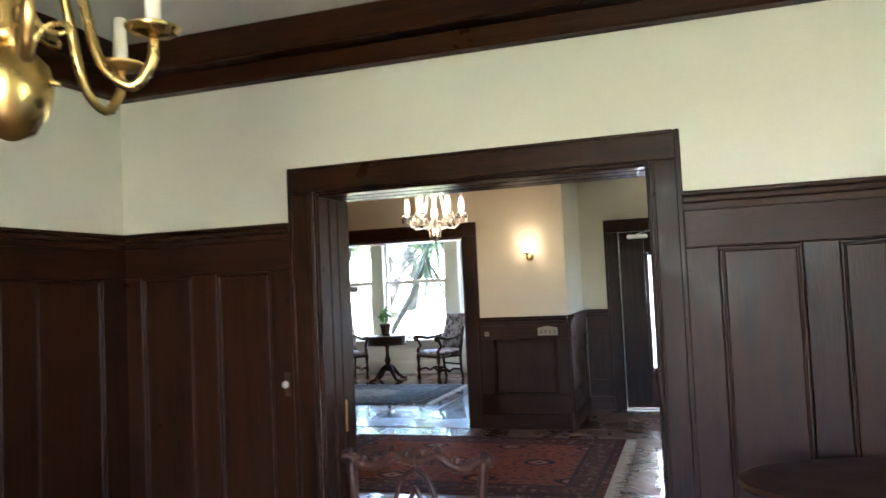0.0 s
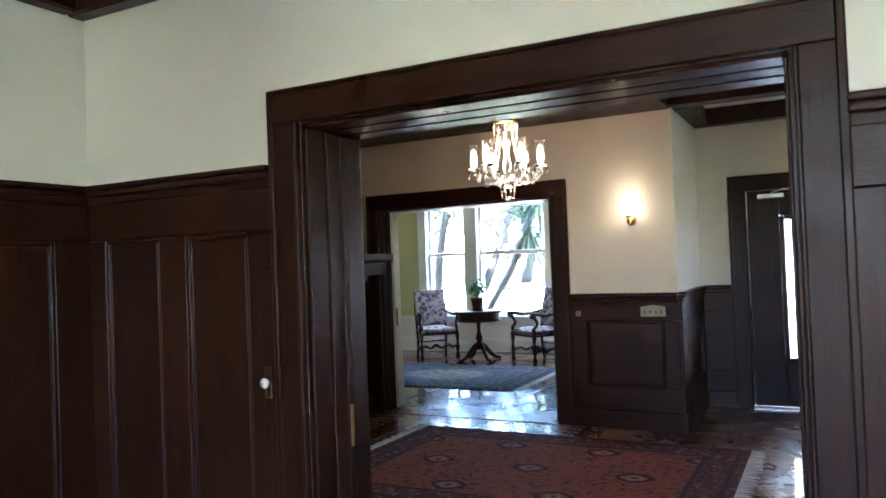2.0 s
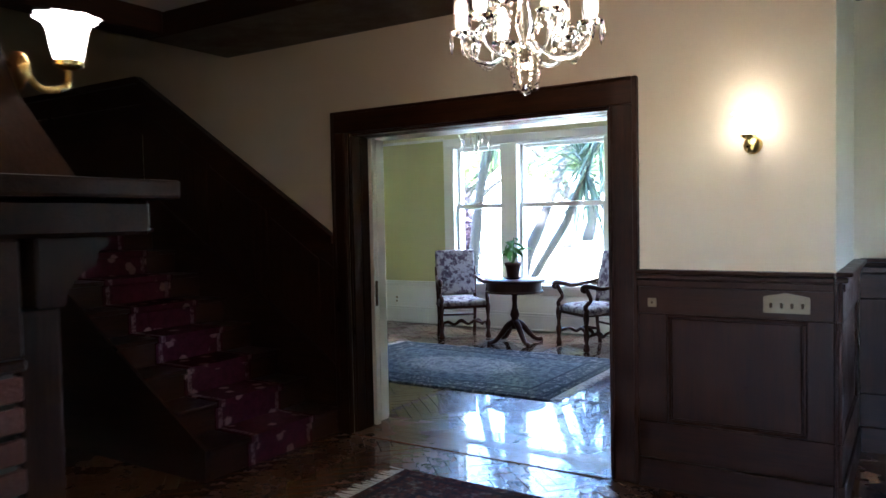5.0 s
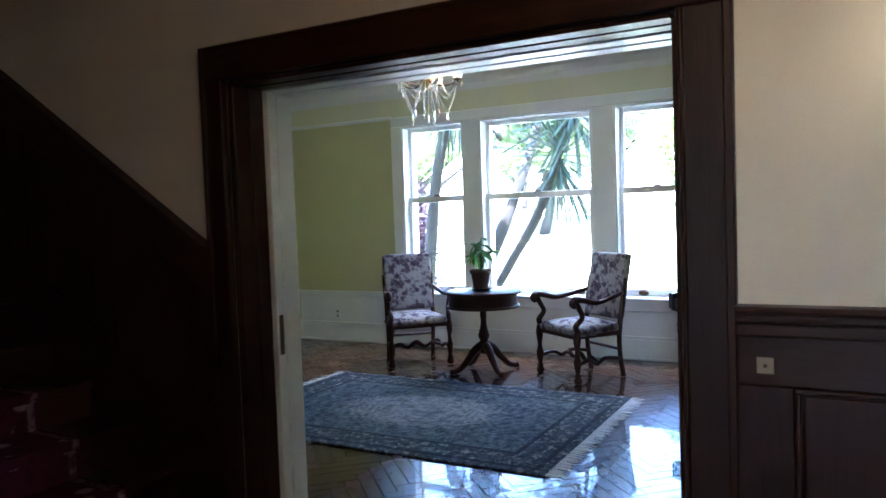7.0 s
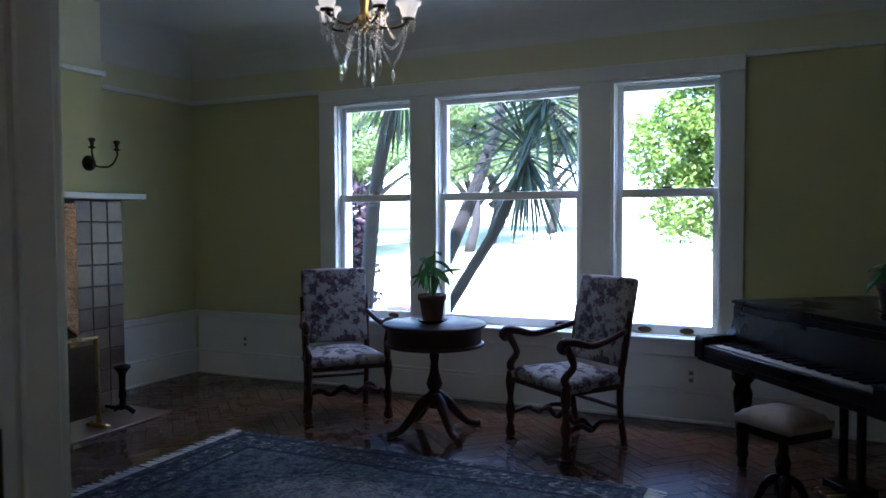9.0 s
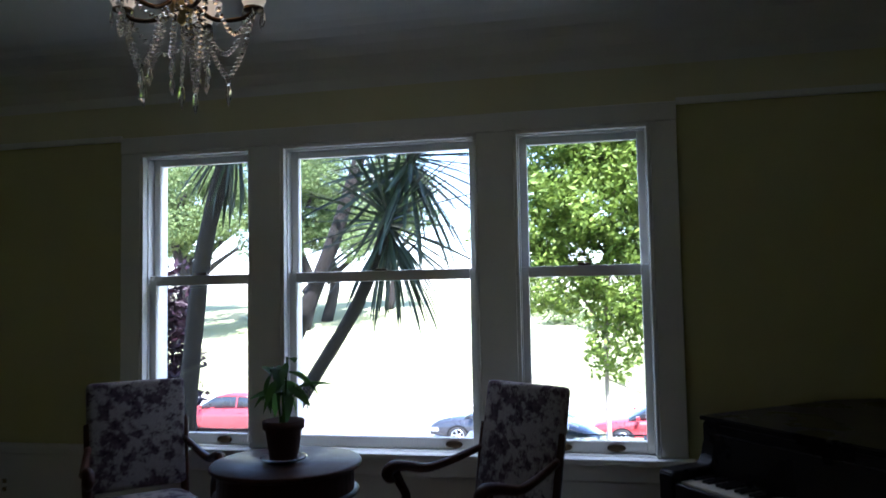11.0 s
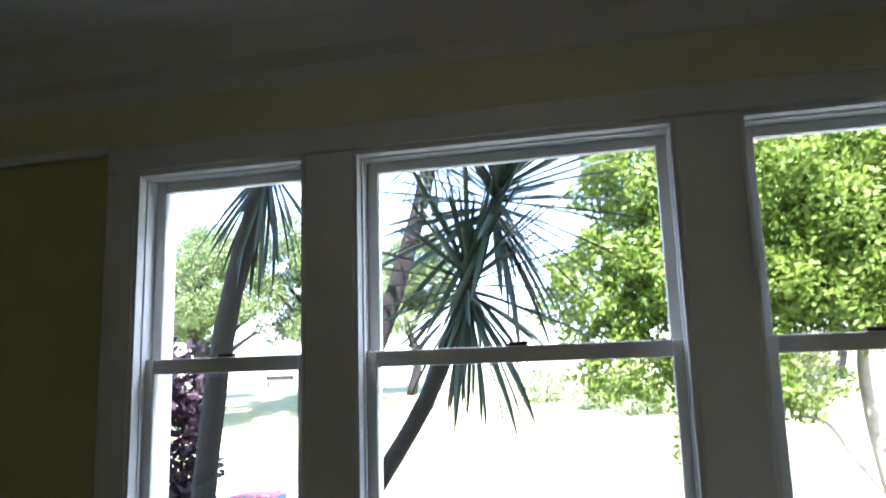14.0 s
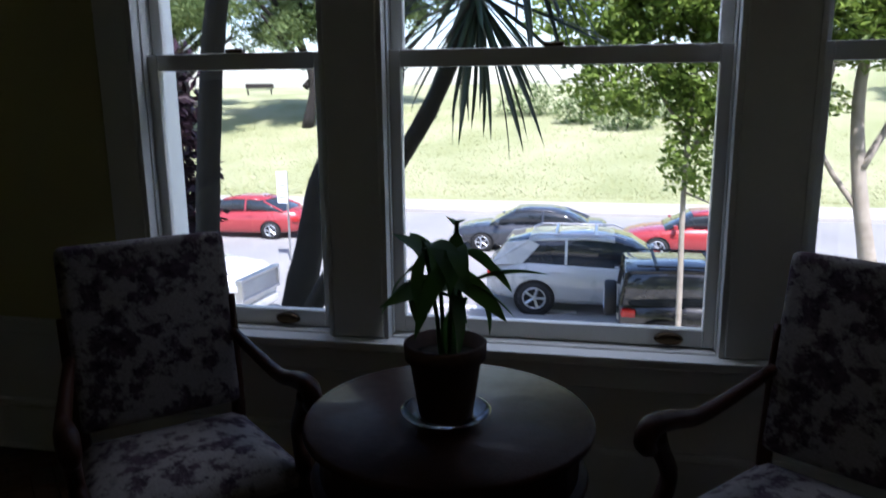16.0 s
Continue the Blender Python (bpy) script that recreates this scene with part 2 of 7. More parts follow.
def glass_mat(name, tint=(1, 1, 1), rough=0.0):
    m, nt, p = base_mat(name, rough)
    p.inputs["Base Color"].default_value = (*tint, 1)
    p.inputs["Transmission Weight"].default_value = 1.0
    p.inputs["IOR"].default_value = 1.5
    return m


def pane_mat():
    m, nt, p = base_mat("window_glass")
    t = nt.nodes.new("ShaderNodeBsdfTransparent")
    g = nt.nodes.new("ShaderNodeBsdfGlossy")
    g.inputs["Roughness"].default_value = 0.02
    fr = nt.nodes.new("ShaderNodeFresnel")
    mx = nt.nodes.new("ShaderNodeMixShader")
    nt.links.new(math_node(nt, "MULTIPLY", fr.outputs[0], 0.6), mx.inputs[0])
    nt.links.new(t.outputs[0], mx.inputs[1])
    nt.links.new(g.outputs[0], mx.inputs[2])
    nt.links.new(mx.outputs[0], nt.nodes["Material Output"].inputs[0])
    return m


def glow_mat(name, color, strength):
    m, nt, p = base_mat(name, 0.3)
    p.inputs["Base Color"].default_value = (0.8, 0.75, 0.66, 1)
    p.inputs["Emission Color"].default_value = (*color, 1)
    p.inputs["Emission Strength"].default_value = strength
    return m


CRYSTAL = glass_mat("cut_crystal", (0.98, 0.97, 0.95))
PANE = pane_mat()
GLOW = glow_mat("lit_glass_shade", (1.0, 0.80, 0.52), 0.4)
DIMGLOW = glow_mat("lit_flower_shade", (1.0, 0.80, 0.55), 0.06)


def floral(name, ground, ground2, motif, motif2, scale, lo, hi, rough=0.9):
    m, nt, p = base_mat(name, rough, 0, 0, 0.2)
    blot = noise_node(nt, scale, (1, 1, 1), 6.0, 0.7)
    vine = noise_node(nt, scale * 2.3, (1, 1, 1), 4.0, 0.7)
    g = ramp_mix(nt, sharpen(nt, noise_node(nt, 160), 0.3, 0.7), ground, ground2)
    c = ramp_mix(nt, sharpen(nt, vine, 0.35, 0.7), motif, motif2)
    nt.links.new(ramp_mix(nt, sharpen(nt, blot, lo, hi), g, c), p.inputs["Base Color"])
    bump(nt, p, noise_node(nt, 260), 0.4, 0.002)
    return m


TOILE = floral("floral_tapestry", (0.235, 0.213, 0.206), (0.315, 0.288, 0.275), (0.028, 0.018, 0.030), (0.13, 0.09, 0.11), 12, 0.48, 0.56)


def carpet_mat():
    m, nt, p = base_mat("burgundy_flowered_carpet", 0.95, 0, 0, 0.1)
    tc = nt.nodes.new("ShaderNodeTexCoord")
    v = nt.nodes.new("ShaderNodeTexVoronoi")
    v.inputs["Scale"].default_value = 7.0
    nt.links.new(tc.outputs["Object"], v.inputs[0])
    spot = sharpen(nt, math_node(nt, "ADD", v.outputs[0], math_node(nt, "MULTIPLY", noise_node(nt, 40), 0.25)), 0.40, 0.33)
    g = ramp_mix(nt, sharpen(nt, noise_node(nt, 25), 0.35, 0.65), (0.032, 0.0042, 0.009), (0.062, 0.009, 0.018))
    c = ramp_mix(nt, noise_node(nt, 60), (0.34, 0.26, 0.22), (0.20, 0.08, 0.08))
    nt.links.new(ramp_mix(nt, spot, g, c), p.inputs["Base Color"])
    bump(nt, p, noise_node(nt, 240), 0.5, 0.004)
    return m


STAIRCARPET = carpet_mat()
RUNEDGE = floral("pale_carpet_border", (0.16, 0.10, 0.10), (0.24, 0.16, 0.15), (0.05, 0.010, 0.018), (0.09, 0.03, 0.03), 30, 0.46, 0.56)


def rug_mat(name, hx, hy, field, field2, dark, border, light, medallion):
    """A woven rug centred on its own origin, half sizes hx, hy: field, spaced motifs or a central medallion, banded border."""
    m, nt, p = base_mat(name, 0.95, 0, 0, 0.1)
    tc = nt.nodes.new("ShaderNodeTexCoord")
    sp = nt.nodes.new("ShaderNodeSeparateXYZ")
    nt.links.new(tc.outputs["Object"], sp.inputs[0])
    ax = math_node(nt, "ABSOLUTE", sp.outputs[0])
    ay = math_node(nt, "ABSOLUTE", sp.outputs[1])
    edge = math_node(nt, "MINIMUM", math_node(nt, "SUBTRACT", hx, ax), math_node(nt, "SUBTRACT", hy, ay))
    wob = math_node(nt, "MULTIPLY", math_node(nt, "SUBTRACT", noise_node(nt, 22, detail=5), 0.5), 0.12)
    mott = sharpen(nt, noise_node(nt, 34, detail=6, rough=0.75), 0.42, 0.6)
    fine = sharpen(nt, noise_node(nt, 16, detail=5, rough=0.7), 0.52, 0.6)
    base = ramp_mix(nt, mott, field, field2)
    base = ramp_mix(nt, math_node(nt, "MULTIPLY", fine, 0.75), base, dark)
    if medallion:
        r = math_node(nt, "SQRT", math_node(nt, "ADD", math_node(nt, "POWER", math_node(nt, "DIVIDE", sp.outputs[0], 0.62), 2.0), math_node(nt, "POWER", math_node(nt, "DIVIDE", sp.outputs[1], 0.40), 2.0)))
        r = math_node(nt, "ADD", r, math_node(nt, "MULTIPLY", wob, 4.5))
        base = ramp_mix(nt, math_node(nt, "MULTIPLY", sharpen(nt, r, 1.12, 0.85), math_node(nt, "ADD", 0.25, math_node(nt, "MULTIPLY", mott, 0.7))), base, light)
        base = ramp_mix(nt, math_node(nt, "MULTIPLY", sharpen(nt, noise_node(nt, 9, detail=5, rough=0.7), 0.5, 0.6), 0.55), base, dark)
    else:
        lane = math_node(nt, "MULTIPLY", math_node(nt, "FLOOR", math_node(nt, "ADD", math_node(nt, "DIVIDE", sp.outputs[1], 0.56), 10.5)), 0.5)
        u = math_node(nt, "ABSOLUTE", math_node(nt, "SUBTRACT", math_node(nt, "FRACT", math_node(nt, "ADD", math_node(nt, "ADD", math_node(nt, "DIVIDE", sp.outputs[0], 0.74), 10.5), lane)), 0.5))
        row = math_node(nt, "FRACT", math_node(nt, "ADD", math_node(nt, "DIVIDE", sp.outputs[1], 0.56), 10.5))
        v = math_node(nt, "ABSOLUTE", math_node(nt, "SUBTRACT", row, 0.5))
        uu, vv = math_node(nt, "MULTIPLY", u, 0.74), math_node(nt, "MULTIPLY", v, 0.72)
        d = math_node(nt, "SQRT", math_node(nt, "ADD", math_node(nt, "POWER", uu, 2.0), math_node(nt, "POWER", vv, 2.0)))
        d = math_node(nt, "ADD", math_node(nt, "ADD", math_node(nt, "MULTIPLY", d, 0.7), math_node(nt, "MULTIPLY", math_node(nt, "ADD", uu, vv), 0.3)), math_node(nt, "MULTIPLY", wob, 0.55))
        base = ramp_mix(nt, sharpen(nt, d, 0.145, 0.135), base, dark)
        base = ramp_mix(nt, sharpen(nt, d, 0.10, 0.09), base, field2)
        base = ramp_mix(nt, sharpen(nt, d, 0.07, 0.06), base, light)
        base = ramp_mix(nt, sharpen(nt, d, 0.03, 0.025), base, dark)
    inb = sharpen(nt, edge, 0.31, 0.30)
    bpat = ramp_mix(nt, fine, border, light)
    bpat = ramp_mix(nt, mott, bpat, dark)
    base = ramp_mix(nt, inb, base, bpat)
    for e0, e1 in ((0.30, 0.27), (0.09, 0.055)):
        band = math_node(nt, "MULTIPLY", sharpen(nt, edge, e0 + 0.005, e0), sharpen(nt, edge, e1, e1 + 0.005))
        base = ramp_mix(nt, math_node(nt, "MULTIPLY", band, 0.8), base, dark)
    nt.links.new(base, p.inputs["Base Color"])
    bump(nt, p, noise_node(nt, 300), 0.5, 0.003)
    return m


RUG_HALL = rug_mat("rust_red_woven_rug", 1.38, 1.0, (0.15, 0.046, 0.030), (0.21, 0.072, 0.046), (0.028, 0.020, 0.026), (0.10, 0.034, 0.026), (0.20, 0.15, 0.12), False)
RUG_LIV = rug_mat("blue_grey_woven_rug", 1.36, 0.93, (0.060, 0.080, 0.095), (0.17, 0.19, 0.19), (0.022, 0.028, 0.042), (0.085, 0.095, 0.10), (0.32, 0.31, 0.29), True)


def ground_mat():
    m, nt, p = base_mat("grass_and_earth", 0.95, 0, 0, 0.1)
    tc = nt.nodes.new("ShaderNodeTexCoord")
    sp = nt.nodes.new("ShaderNodeSeparateXYZ")
    nt.links.new(tc.outputs["Object"], sp.inputs[0])
    a = ramp_mix(nt, sharpen(nt, noise_node(nt, 0.25, detail=6), 0.35, 0.65), (0.28, 0.30, 0.15), (0.40, 0.40, 0.24))
    a = ramp_mix(nt, math_node(nt, "MULTIPLY", sharpen(nt, noise_node(nt, 9, detail=6, rough=0.75), 0.4, 0.65), 0.25), a, (0.20, 0.24, 0.08))
    nt.links.new(a, p.inputs["Base Color"])
    bump(nt, p, noise_node(nt, 12, detail=6, rough=0.8), 0.9, 0.08)
    return m


GRASS = ground_mat()


# ---- mesh helpers ----
def link_mesh(name, bm, mat, parent=None, label="", smooth=False):
    me = bpy.data.meshes.new(name)
    bm.to_mesh(me)
    bm.free()
    if smooth:
        me.polygons.foreach_set("use_smooth", [True] * len(me.polygons))
    me.materials.append(mat)
    ob = new(name, me)
    if parent is not None:
        ob.parent = parent
    if label:
        ob["label"] = label
    return ob


def part(name, bm, mat, parent, label="", smooth=False):
    return link_mesh(name, bm, mat, parent, label, smooth)


def thing(name, m, label, category, group="", kind=""):
    ob = new(name)
    ob.empty_display_size = 0.05
    ob.matrix_world = m
    return tagged(ob, label, category, group, kind)


def add_box(bm, x0, y0, z0, x1, y1, z1):
    x0, x1 = min(x0, x1), max(x0, x1)
    y0, y1 = min(y0, y1), max(y0, y1)
    z0, z1 = min(z0, z1), max(z0, z1)
    v = [bm.verts.new(c) for c in ((x0, y0, z0), (x1, y0, z0), (x1, y1, z0), (x0, y1, z0), (x0, y0, z1), (x1, y0, z1), (x1, y1, z1), (x0, y1, z1))]
    for f in ((0, 3, 2, 1), (4, 5, 6, 7), (0, 1, 5, 4), (1, 2, 6, 5), (2, 3, 7, 6), (3, 0, 4, 7)):
        bm.faces.new([v[i] for i in f])


def box(x0, y0, z0, x1, y1, z1, bev=0.0, seg=1):
    bm = bmesh.new()
    add_box(bm, x0, y0, z0, x1, y1, z1)
    if bev:
        bmesh.ops.bevel(bm, geom=bm.edges[:], offset=bev, segments=seg, affect="EDGES", profile=0.6)
    return bm


def boxes(rows, bev=0.0):
    bm = bmesh.new()
    for r in rows:
        add_box(bm, *r)
    if bev:
        bmesh.ops.bevel(bm, geom=bm.edges[:], offset=bev, segments=1, affect="EDGES")
    return bm


def prism(poly, axis, a0, a1, bev=0.0):
    """A straight prism over a polygon of 2D points; axis is the direction of its length."""
    bm = bmesh.new()

    def at(p, a):
        return {"x": (a, p[0], p[1]), "y": (p[0], a, p[1]), "z": (p[0], p[1], a)}[axis]
    lo = [bm.verts.new(at(p, a0)) for p in poly]
    hi = [bm.verts.new(at(p, a1)) for p in poly]
    n = len(poly)
    bm.faces.new(lo)
    bm.faces.new(hi[::-1])
    for i in range(n):
        bm.faces.new((lo[i], hi[i], hi[(i + 1) % n], lo[(i + 1) % n]))
    bmesh.ops.recalc_face_normals(bm, faces=bm.faces[:])
    if bev:
        bmesh.ops.bevel(bm, geom=bm.edges[:], offset=bev, segments=2, affect="EDGES")
    return bm


def lathe(profile, seg=20, bm=None, at=(0, 0, 0), cap=True):
    """Turned shape: profile rows of (radius, z)."""
    bm = bm or bmesh.new()
    rings = []
    for r, z in profile:
        rings.append([bm.verts.new((at[0] + r * math.cos(2 * math.pi * i / seg), at[1] + r * math.sin(2 * math.pi * i / seg), at[2] + z)) for i in range(seg)])
    for a, b in zip(rings, rings[1:]):
        for i in range(seg):
            bm.faces.new((a[i], a[(i + 1) % seg], b[(i + 1) % seg], b[i]))
    if cap:
        bm.faces.new(rings[0][::-1])
        bm.faces.new(rings[-1])
    return bm


def tube(points, radii, seg=8, bm=None, cap=True):
    """A round bar through the points; radii is one number or one for each point."""
    bm = bm or bmesh.new()
    pts = [Vector(p) for p in points]
    if not hasattr(radii, "__len__"):
        radii = [radii] * len(pts)
    radii = [float(r) for r in np.interp(np.linspace(0, 1, len(pts)), np.linspace(0, 1, len(radii)), radii)]
    rings, side = [], None
    for i, p in enumerate(pts):
        d = (pts[min(i + 1, len(pts) - 1)] - pts[max(i - 1, 0)]).normalized()
        if side is None:
            side = d.orthogonal().normalized()
        side = (side - d * side.dot(d)).normalized()
        up = d.cross(side)
        rings.append([bm.verts.new(p + radii[i] * (side * math.cos(2 * math.pi * k / seg) + up * math.sin(2 * math.pi * k / seg))) for k in range(seg)])
    for a, b in zip(rings, rings[1:]):
        for k in range(seg):
            bm.faces.new((a[k], a[(k + 1) % seg], b[(k + 1) % seg], b[k]))
    if cap:
        bm.faces.new(rings[0][::-1])
        bm.faces.new(rings[-1])
    return bm


def curve_points(ctrl, n=16):
    """Smooth points through the control points."""
    c = [Vector(p) for p in ctrl]
    c = [c[0] * 2 - c[1], *c, c[-1] * 2 - c[-2]]
    out = []
    for i in range(1, len(c) - 2):
        k = max(2, n // (len(c) - 3))
        for j in range(k):
            t = j / k
            out.append(0.5 * (2 * c[i] + (c[i + 1] - c[i - 1]) * t + (2 * c[i - 1] - 5 * c[i] + 4 * c[i + 1] - c[i + 2]) * t * t + (3 * c[i] - c[i - 1] - 3 * c[i + 1] + c[i + 2]) * t ** 3))
    out.append(c[-2])
    return out


def smooth_along(values, n):
    return list(np.interp(np.linspace(0, 1, n), np.linspace(0, 1, len(values)), values))


def ball(bm, c, r, rings=4, seg=6):
    c = Vector(c)
    prof = [(max(1e-4, r * math.sin(math.pi * k / rings)), -r * math.cos(math.pi * k / rings)) for k in range(rings + 1)]
    return lathe(prof, seg, bm, c, cap=False)


# ---- setting: walls ----
def wall(name, rows, mat, label, parent=None):
    return tagged(link_mesh(name, boxes(rows), mat), label, "wall", kind="structure")


# plan: dining room, hall with stair, living room
X_DL, Y_D, X_DR, Y_DS = -2.905, 3.65, 3.1, -2.5       # dining room
Y_H0, Y_H1, X_HR, X_HL = 4.05, 7.70, 2.6, -8.3        # hall
X_L, X_LR, Y_L0, Y_L1 = -7.52, -0.98, 8.13, 12.48     # living room
D1 = (-1.60, 0.205, 2.085)                            # wide opening dining / hall
D2 = (-3.82, -1.97, 2.065)                            # wide opening hall / living
TOP = 3.3
wall("wall_dining_north", [(X_DL, Y_D, 0, D1[0], Y_D + 0.2, TOP), (D1[1], Y_D, 0, X_DR, Y_D + 0.2, TOP), (D1[0], Y_D, D1[2], D1[1], Y_D + 0.2, TOP)], CREAM, "cream painted plaster wall above dark panelling")
wall("wall_hall_south", [(X_HL, Y_D + 0.204, 0, D1[0], Y_H0, TOP), (D1[1], Y_D + 0.204, 0, X_HR, Y_H0, TOP), (D1[0], Y_D + 0.204, D1[2], D1[1], Y_H0, TOP)], HALLW, "beige painted hall wall with wide opening")
wall("wall_dining_west", [(X_DL - 0.2, Y_DS, 0, X_DL, Y_D + 0.2, TOP)], CREAM, "cream painted plaster wall above dark panelling")
wall("wall_dining_east", [(X_DR, Y_DS, 0, X_DR + 0.2, Y_D + 0.2, 1.2), (X_DR, Y_DS, 2.2, X_DR + 0.2, Y_D + 0.2, TOP), (X_DR, Y_DS, 1.2, X_DR + 0.2, 0.5, 2.2), (X_DR, 1.0, 1.2, X_DR + 0.2, Y_D + 0.2, 2.2)], CREAM, "cream plaster wall with a window opening")
wall("wall_dining_south", [(X_DL, Y_DS - 0.2, 0, X_DR, Y_DS, 0.9), (X_DL, Y_DS - 0.2, 2.5, X_DR, Y_DS, TOP), (X_DL, Y_DS - 0.2, 0.9, -0.2, Y_DS, 2.5), (1.4, Y_DS - 0.2, 0.9, X_DR, Y_DS, 2.5)], CREAM, "cream plaster wall with a window opening")
X_V = -0.87
wall("wall_hall_north", [(X_HL, Y_H1, 0, D2[0], Y_H1 + 0.2, 5.0), (D2[1], Y_H1, 0, X_V, Y_H1 + 0.2, TOP), (D2[0], Y_H1, D2[2], D2[1], Y_H1 + 0.2, 5.0)], HALLW, "beige painted hall wall with wide opening")
wall("wall_vestibule_west", [(X_V - 0.105, Y_H1 + 0.204, 0, X_V, 8.90, TOP)], HALLW, "beige painted return wall of the entry")
wall("wall_vestibule_north", [(X_V - 0.105, 8.904, 0, -0.42, 9.1, TOP), (0.62, 8.904, 0, X_HR, 9.1, TOP), (-0.42, 8.904, 2.07, 0.62, 9.1, TOP)], HALLW, "beige painted entry wall round the front door")
wall("wall_hall_east", [(X_HR, Y_D + 0.2, 0, X_HR + 0.2, 7.7, TOP), (X_HR, 8.2, 0, X_HR + 0.2, 9.1, TOP), (X_HR, 7.7, 0, X_HR + 0.2, 8.2, 1.4), (X_HR, 7.7, 2.0, X_HR + 0.2, 8.2, TOP)], HALLW, "beige painted hall wall with a window opening")
wall("wall_stair_west", [(X_HL - 0.2, Y_D + 0.2, 0, X_HL, Y_H1 + 0.2, 5.0)], HALLW, "beige painted stairwell wall")
wall("wall_stair_upper", [(X_HL, Y_H0, TOP, -5.0, Y_H0 + 0.1, 5.0), (-5.0, Y_H0, 3.0, -4.9, Y_H1, 5.0), (X_HL, Y_H0, 5.0, -4.9, Y_H1 + 0.2, 5.1)], HALLW, "plain upper walls of the stairwell")
wall("wall_living_south", [(X_L, Y_H1 + 0.204, 0, D2[0] - 0.045, Y_L0, 2.55), (D2[1], Y_H1 + 0.204, 0, X_V - 0.11, Y_L0, 2.55), (D2[0] - 0.045, Y_H1 + 0.204, D2[2], D2[1], Y_L0, 2.55)], GREEN, "yellow-green painted living room wall")
wall("wall_living_west", [(X_L - 0.2, Y_H1 + 0.2, 0, X_L, Y_L1 + 0.25, 2.55)], GREEN, "yellow-green painted living room wall")
wall("wall_living_east", [(X_LR, Y_L0, 0, X_LR + 0.1, Y_L1 + 0.25, 2.55)], GREEN, "yellow-green painted living room wall")
# window wall with three sash openings
WIN = [(-5.909, -5.168), (-4.945, -3.748), (-3.506, -2.769)]
SILL, HEAD = 0.578, 2.452
rows = [(X_L, Y_L1, 0, X_LR, Y_L1 + 0.25, SILL), (X_L, Y_L1, HEAD, X_LR, Y_L1 + 0.25, 2.55)]
edges = [X_L, *[v for w in WIN for v in w], X_LR]
rows += [(edges[i], Y_L1, SILL, edges[i + 1], Y_L1 + 0.25, HEAD) for i in range(0, len(edges), 2)]
wall("wall_living_north", rows, GREEN, "yellow-green painted wall with three tall windows")
# pale frieze above the picture rail
wall("frieze", [(X_L, Y_L1, 2.552, X_LR, Y_L1 + 0.25, 3.3), (X_L - 0.2, Y_H1 + 0.2, 2.552, X_L, Y_L1 + 0.25, 3.3), (X_LR, Y_L0, 2.552, X_LR + 0.1, Y_L1 + 0.25, 3.3), (X_L, Y_H1 + 0.204, 2.552, X_V - 0.11, Y_L0, 3.3)], FRIEZE, "pale cream frieze above the picture rail")
# coved living room ceiling
LC = 3.12


def cove(name, x0, x1, y0, y1, zc, r, mat):
    bm = bmesh.new()
    rings = []
    for k in range(9):
        a = math.pi / 2 * k / 8
        d, z = r * (1 - math.cos(a)), zc - r + r * math.sin(a)
        d = max(d, 0.004)
        rings.append([bm.verts.new(c) for c in ((x0 + d, y0 + d, z), (x1 - d, y0 + d, z), (x1 - d, y1 - d, z), (x0 + d, y1 - d, z))])
    for a, b in zip(rings, rings[1:]):
        for i in range(4):
            bm.faces.new((a[(i + 1) % 4], a[i], b[i], b[(i + 1) % 4]))
    bm.faces.new(rings[-1][::-1])
    top = [bm.verts.new(c) for c in ((x0, y0, zc + 0.15), (x1, y0, zc + 0.15), (x1, y1, zc + 0.15), (x0, y1, zc + 0.15))]
    bm.faces.new(top)
    for i in range(4):
        bm.faces.new((rings[0][(i + 1) % 4], top[(i + 1) % 4], top[i], rings[0][i]))
    ob = link_mesh(name, bm, mat, smooth=False)
    return tagged(ob, "white plaster ceiling with a rounded cove", "ceiling", kind="structure")


cove("ceiling_living", X_L, X_LR, Y_L0, Y_L1, LC, 0.34, CEIL)
tagged(link_mesh("ceiling_hall", boxes([(-5.0, Y_H0, 2.88, X_HR, Y_H1 + 0.1, 3.0), (X_V, Y_H1 + 0.1, 2.88, X_HR, 8.9, 3.0)]), CEIL), "cream plaster ceiling between dark beams", "ceiling", kind="structure")
tagged(link_mesh("ceiling_dining", boxes([(X_DL, Y_DS, 3.0, X_DR, Y_D, 3.15)]), CEIL), "white plaster ceiling between dark beams", "ceiling", kind="structure")
# unseen storey block, added to keep the sun off rooms and front garden
tagged(link_mesh("shadow_storey", boxes([(X_HL - 0.3, -2.7, 5.12, 3.3, 12.73, 7.0), (X_L - 0.2, Y_H1 + 0.25, 3.31, 3.3, 12.73, 5.1), (-4.85, -2.7, 3.31, 3.3, Y_H1 + 0.2, 5.1)]), STUCCO), "plain unseen storey block that casts the house's shadow", "house", kind="structure")


# ---- beams ----
def beam(name, x0, y0, z0, x1, y1, z1, mat=None, bev=0.012):
    return tagged(link_mesh(name, box(x0, y0, z0, x1, y1, z1, bev), mat or BEAM), "dark-stained wooden ceiling beam", "beam", "ceiling beams", "structure")


ZB = 2.722
beam("trim", -4.98, 6.98, ZB, X_V, Y_H1 - 0.002, 2.90, WOOD_X)
beam("trim", -4.98, Y_H0 + 0.002, ZB, X_HR, 4.35, 2.90, WOOD_X)
beam("trim", -4.78, 5.45, ZB - 0.01, X_HR, 5.68, 2.90, WOOD_X)
for bx in (-3.567, -2.29, -0.93, 0.35, 1.6):
    beam("trim", bx, 4.352, ZB + 0.012, bx + 0.2, 6.978, 2.90, WOOD_Y)
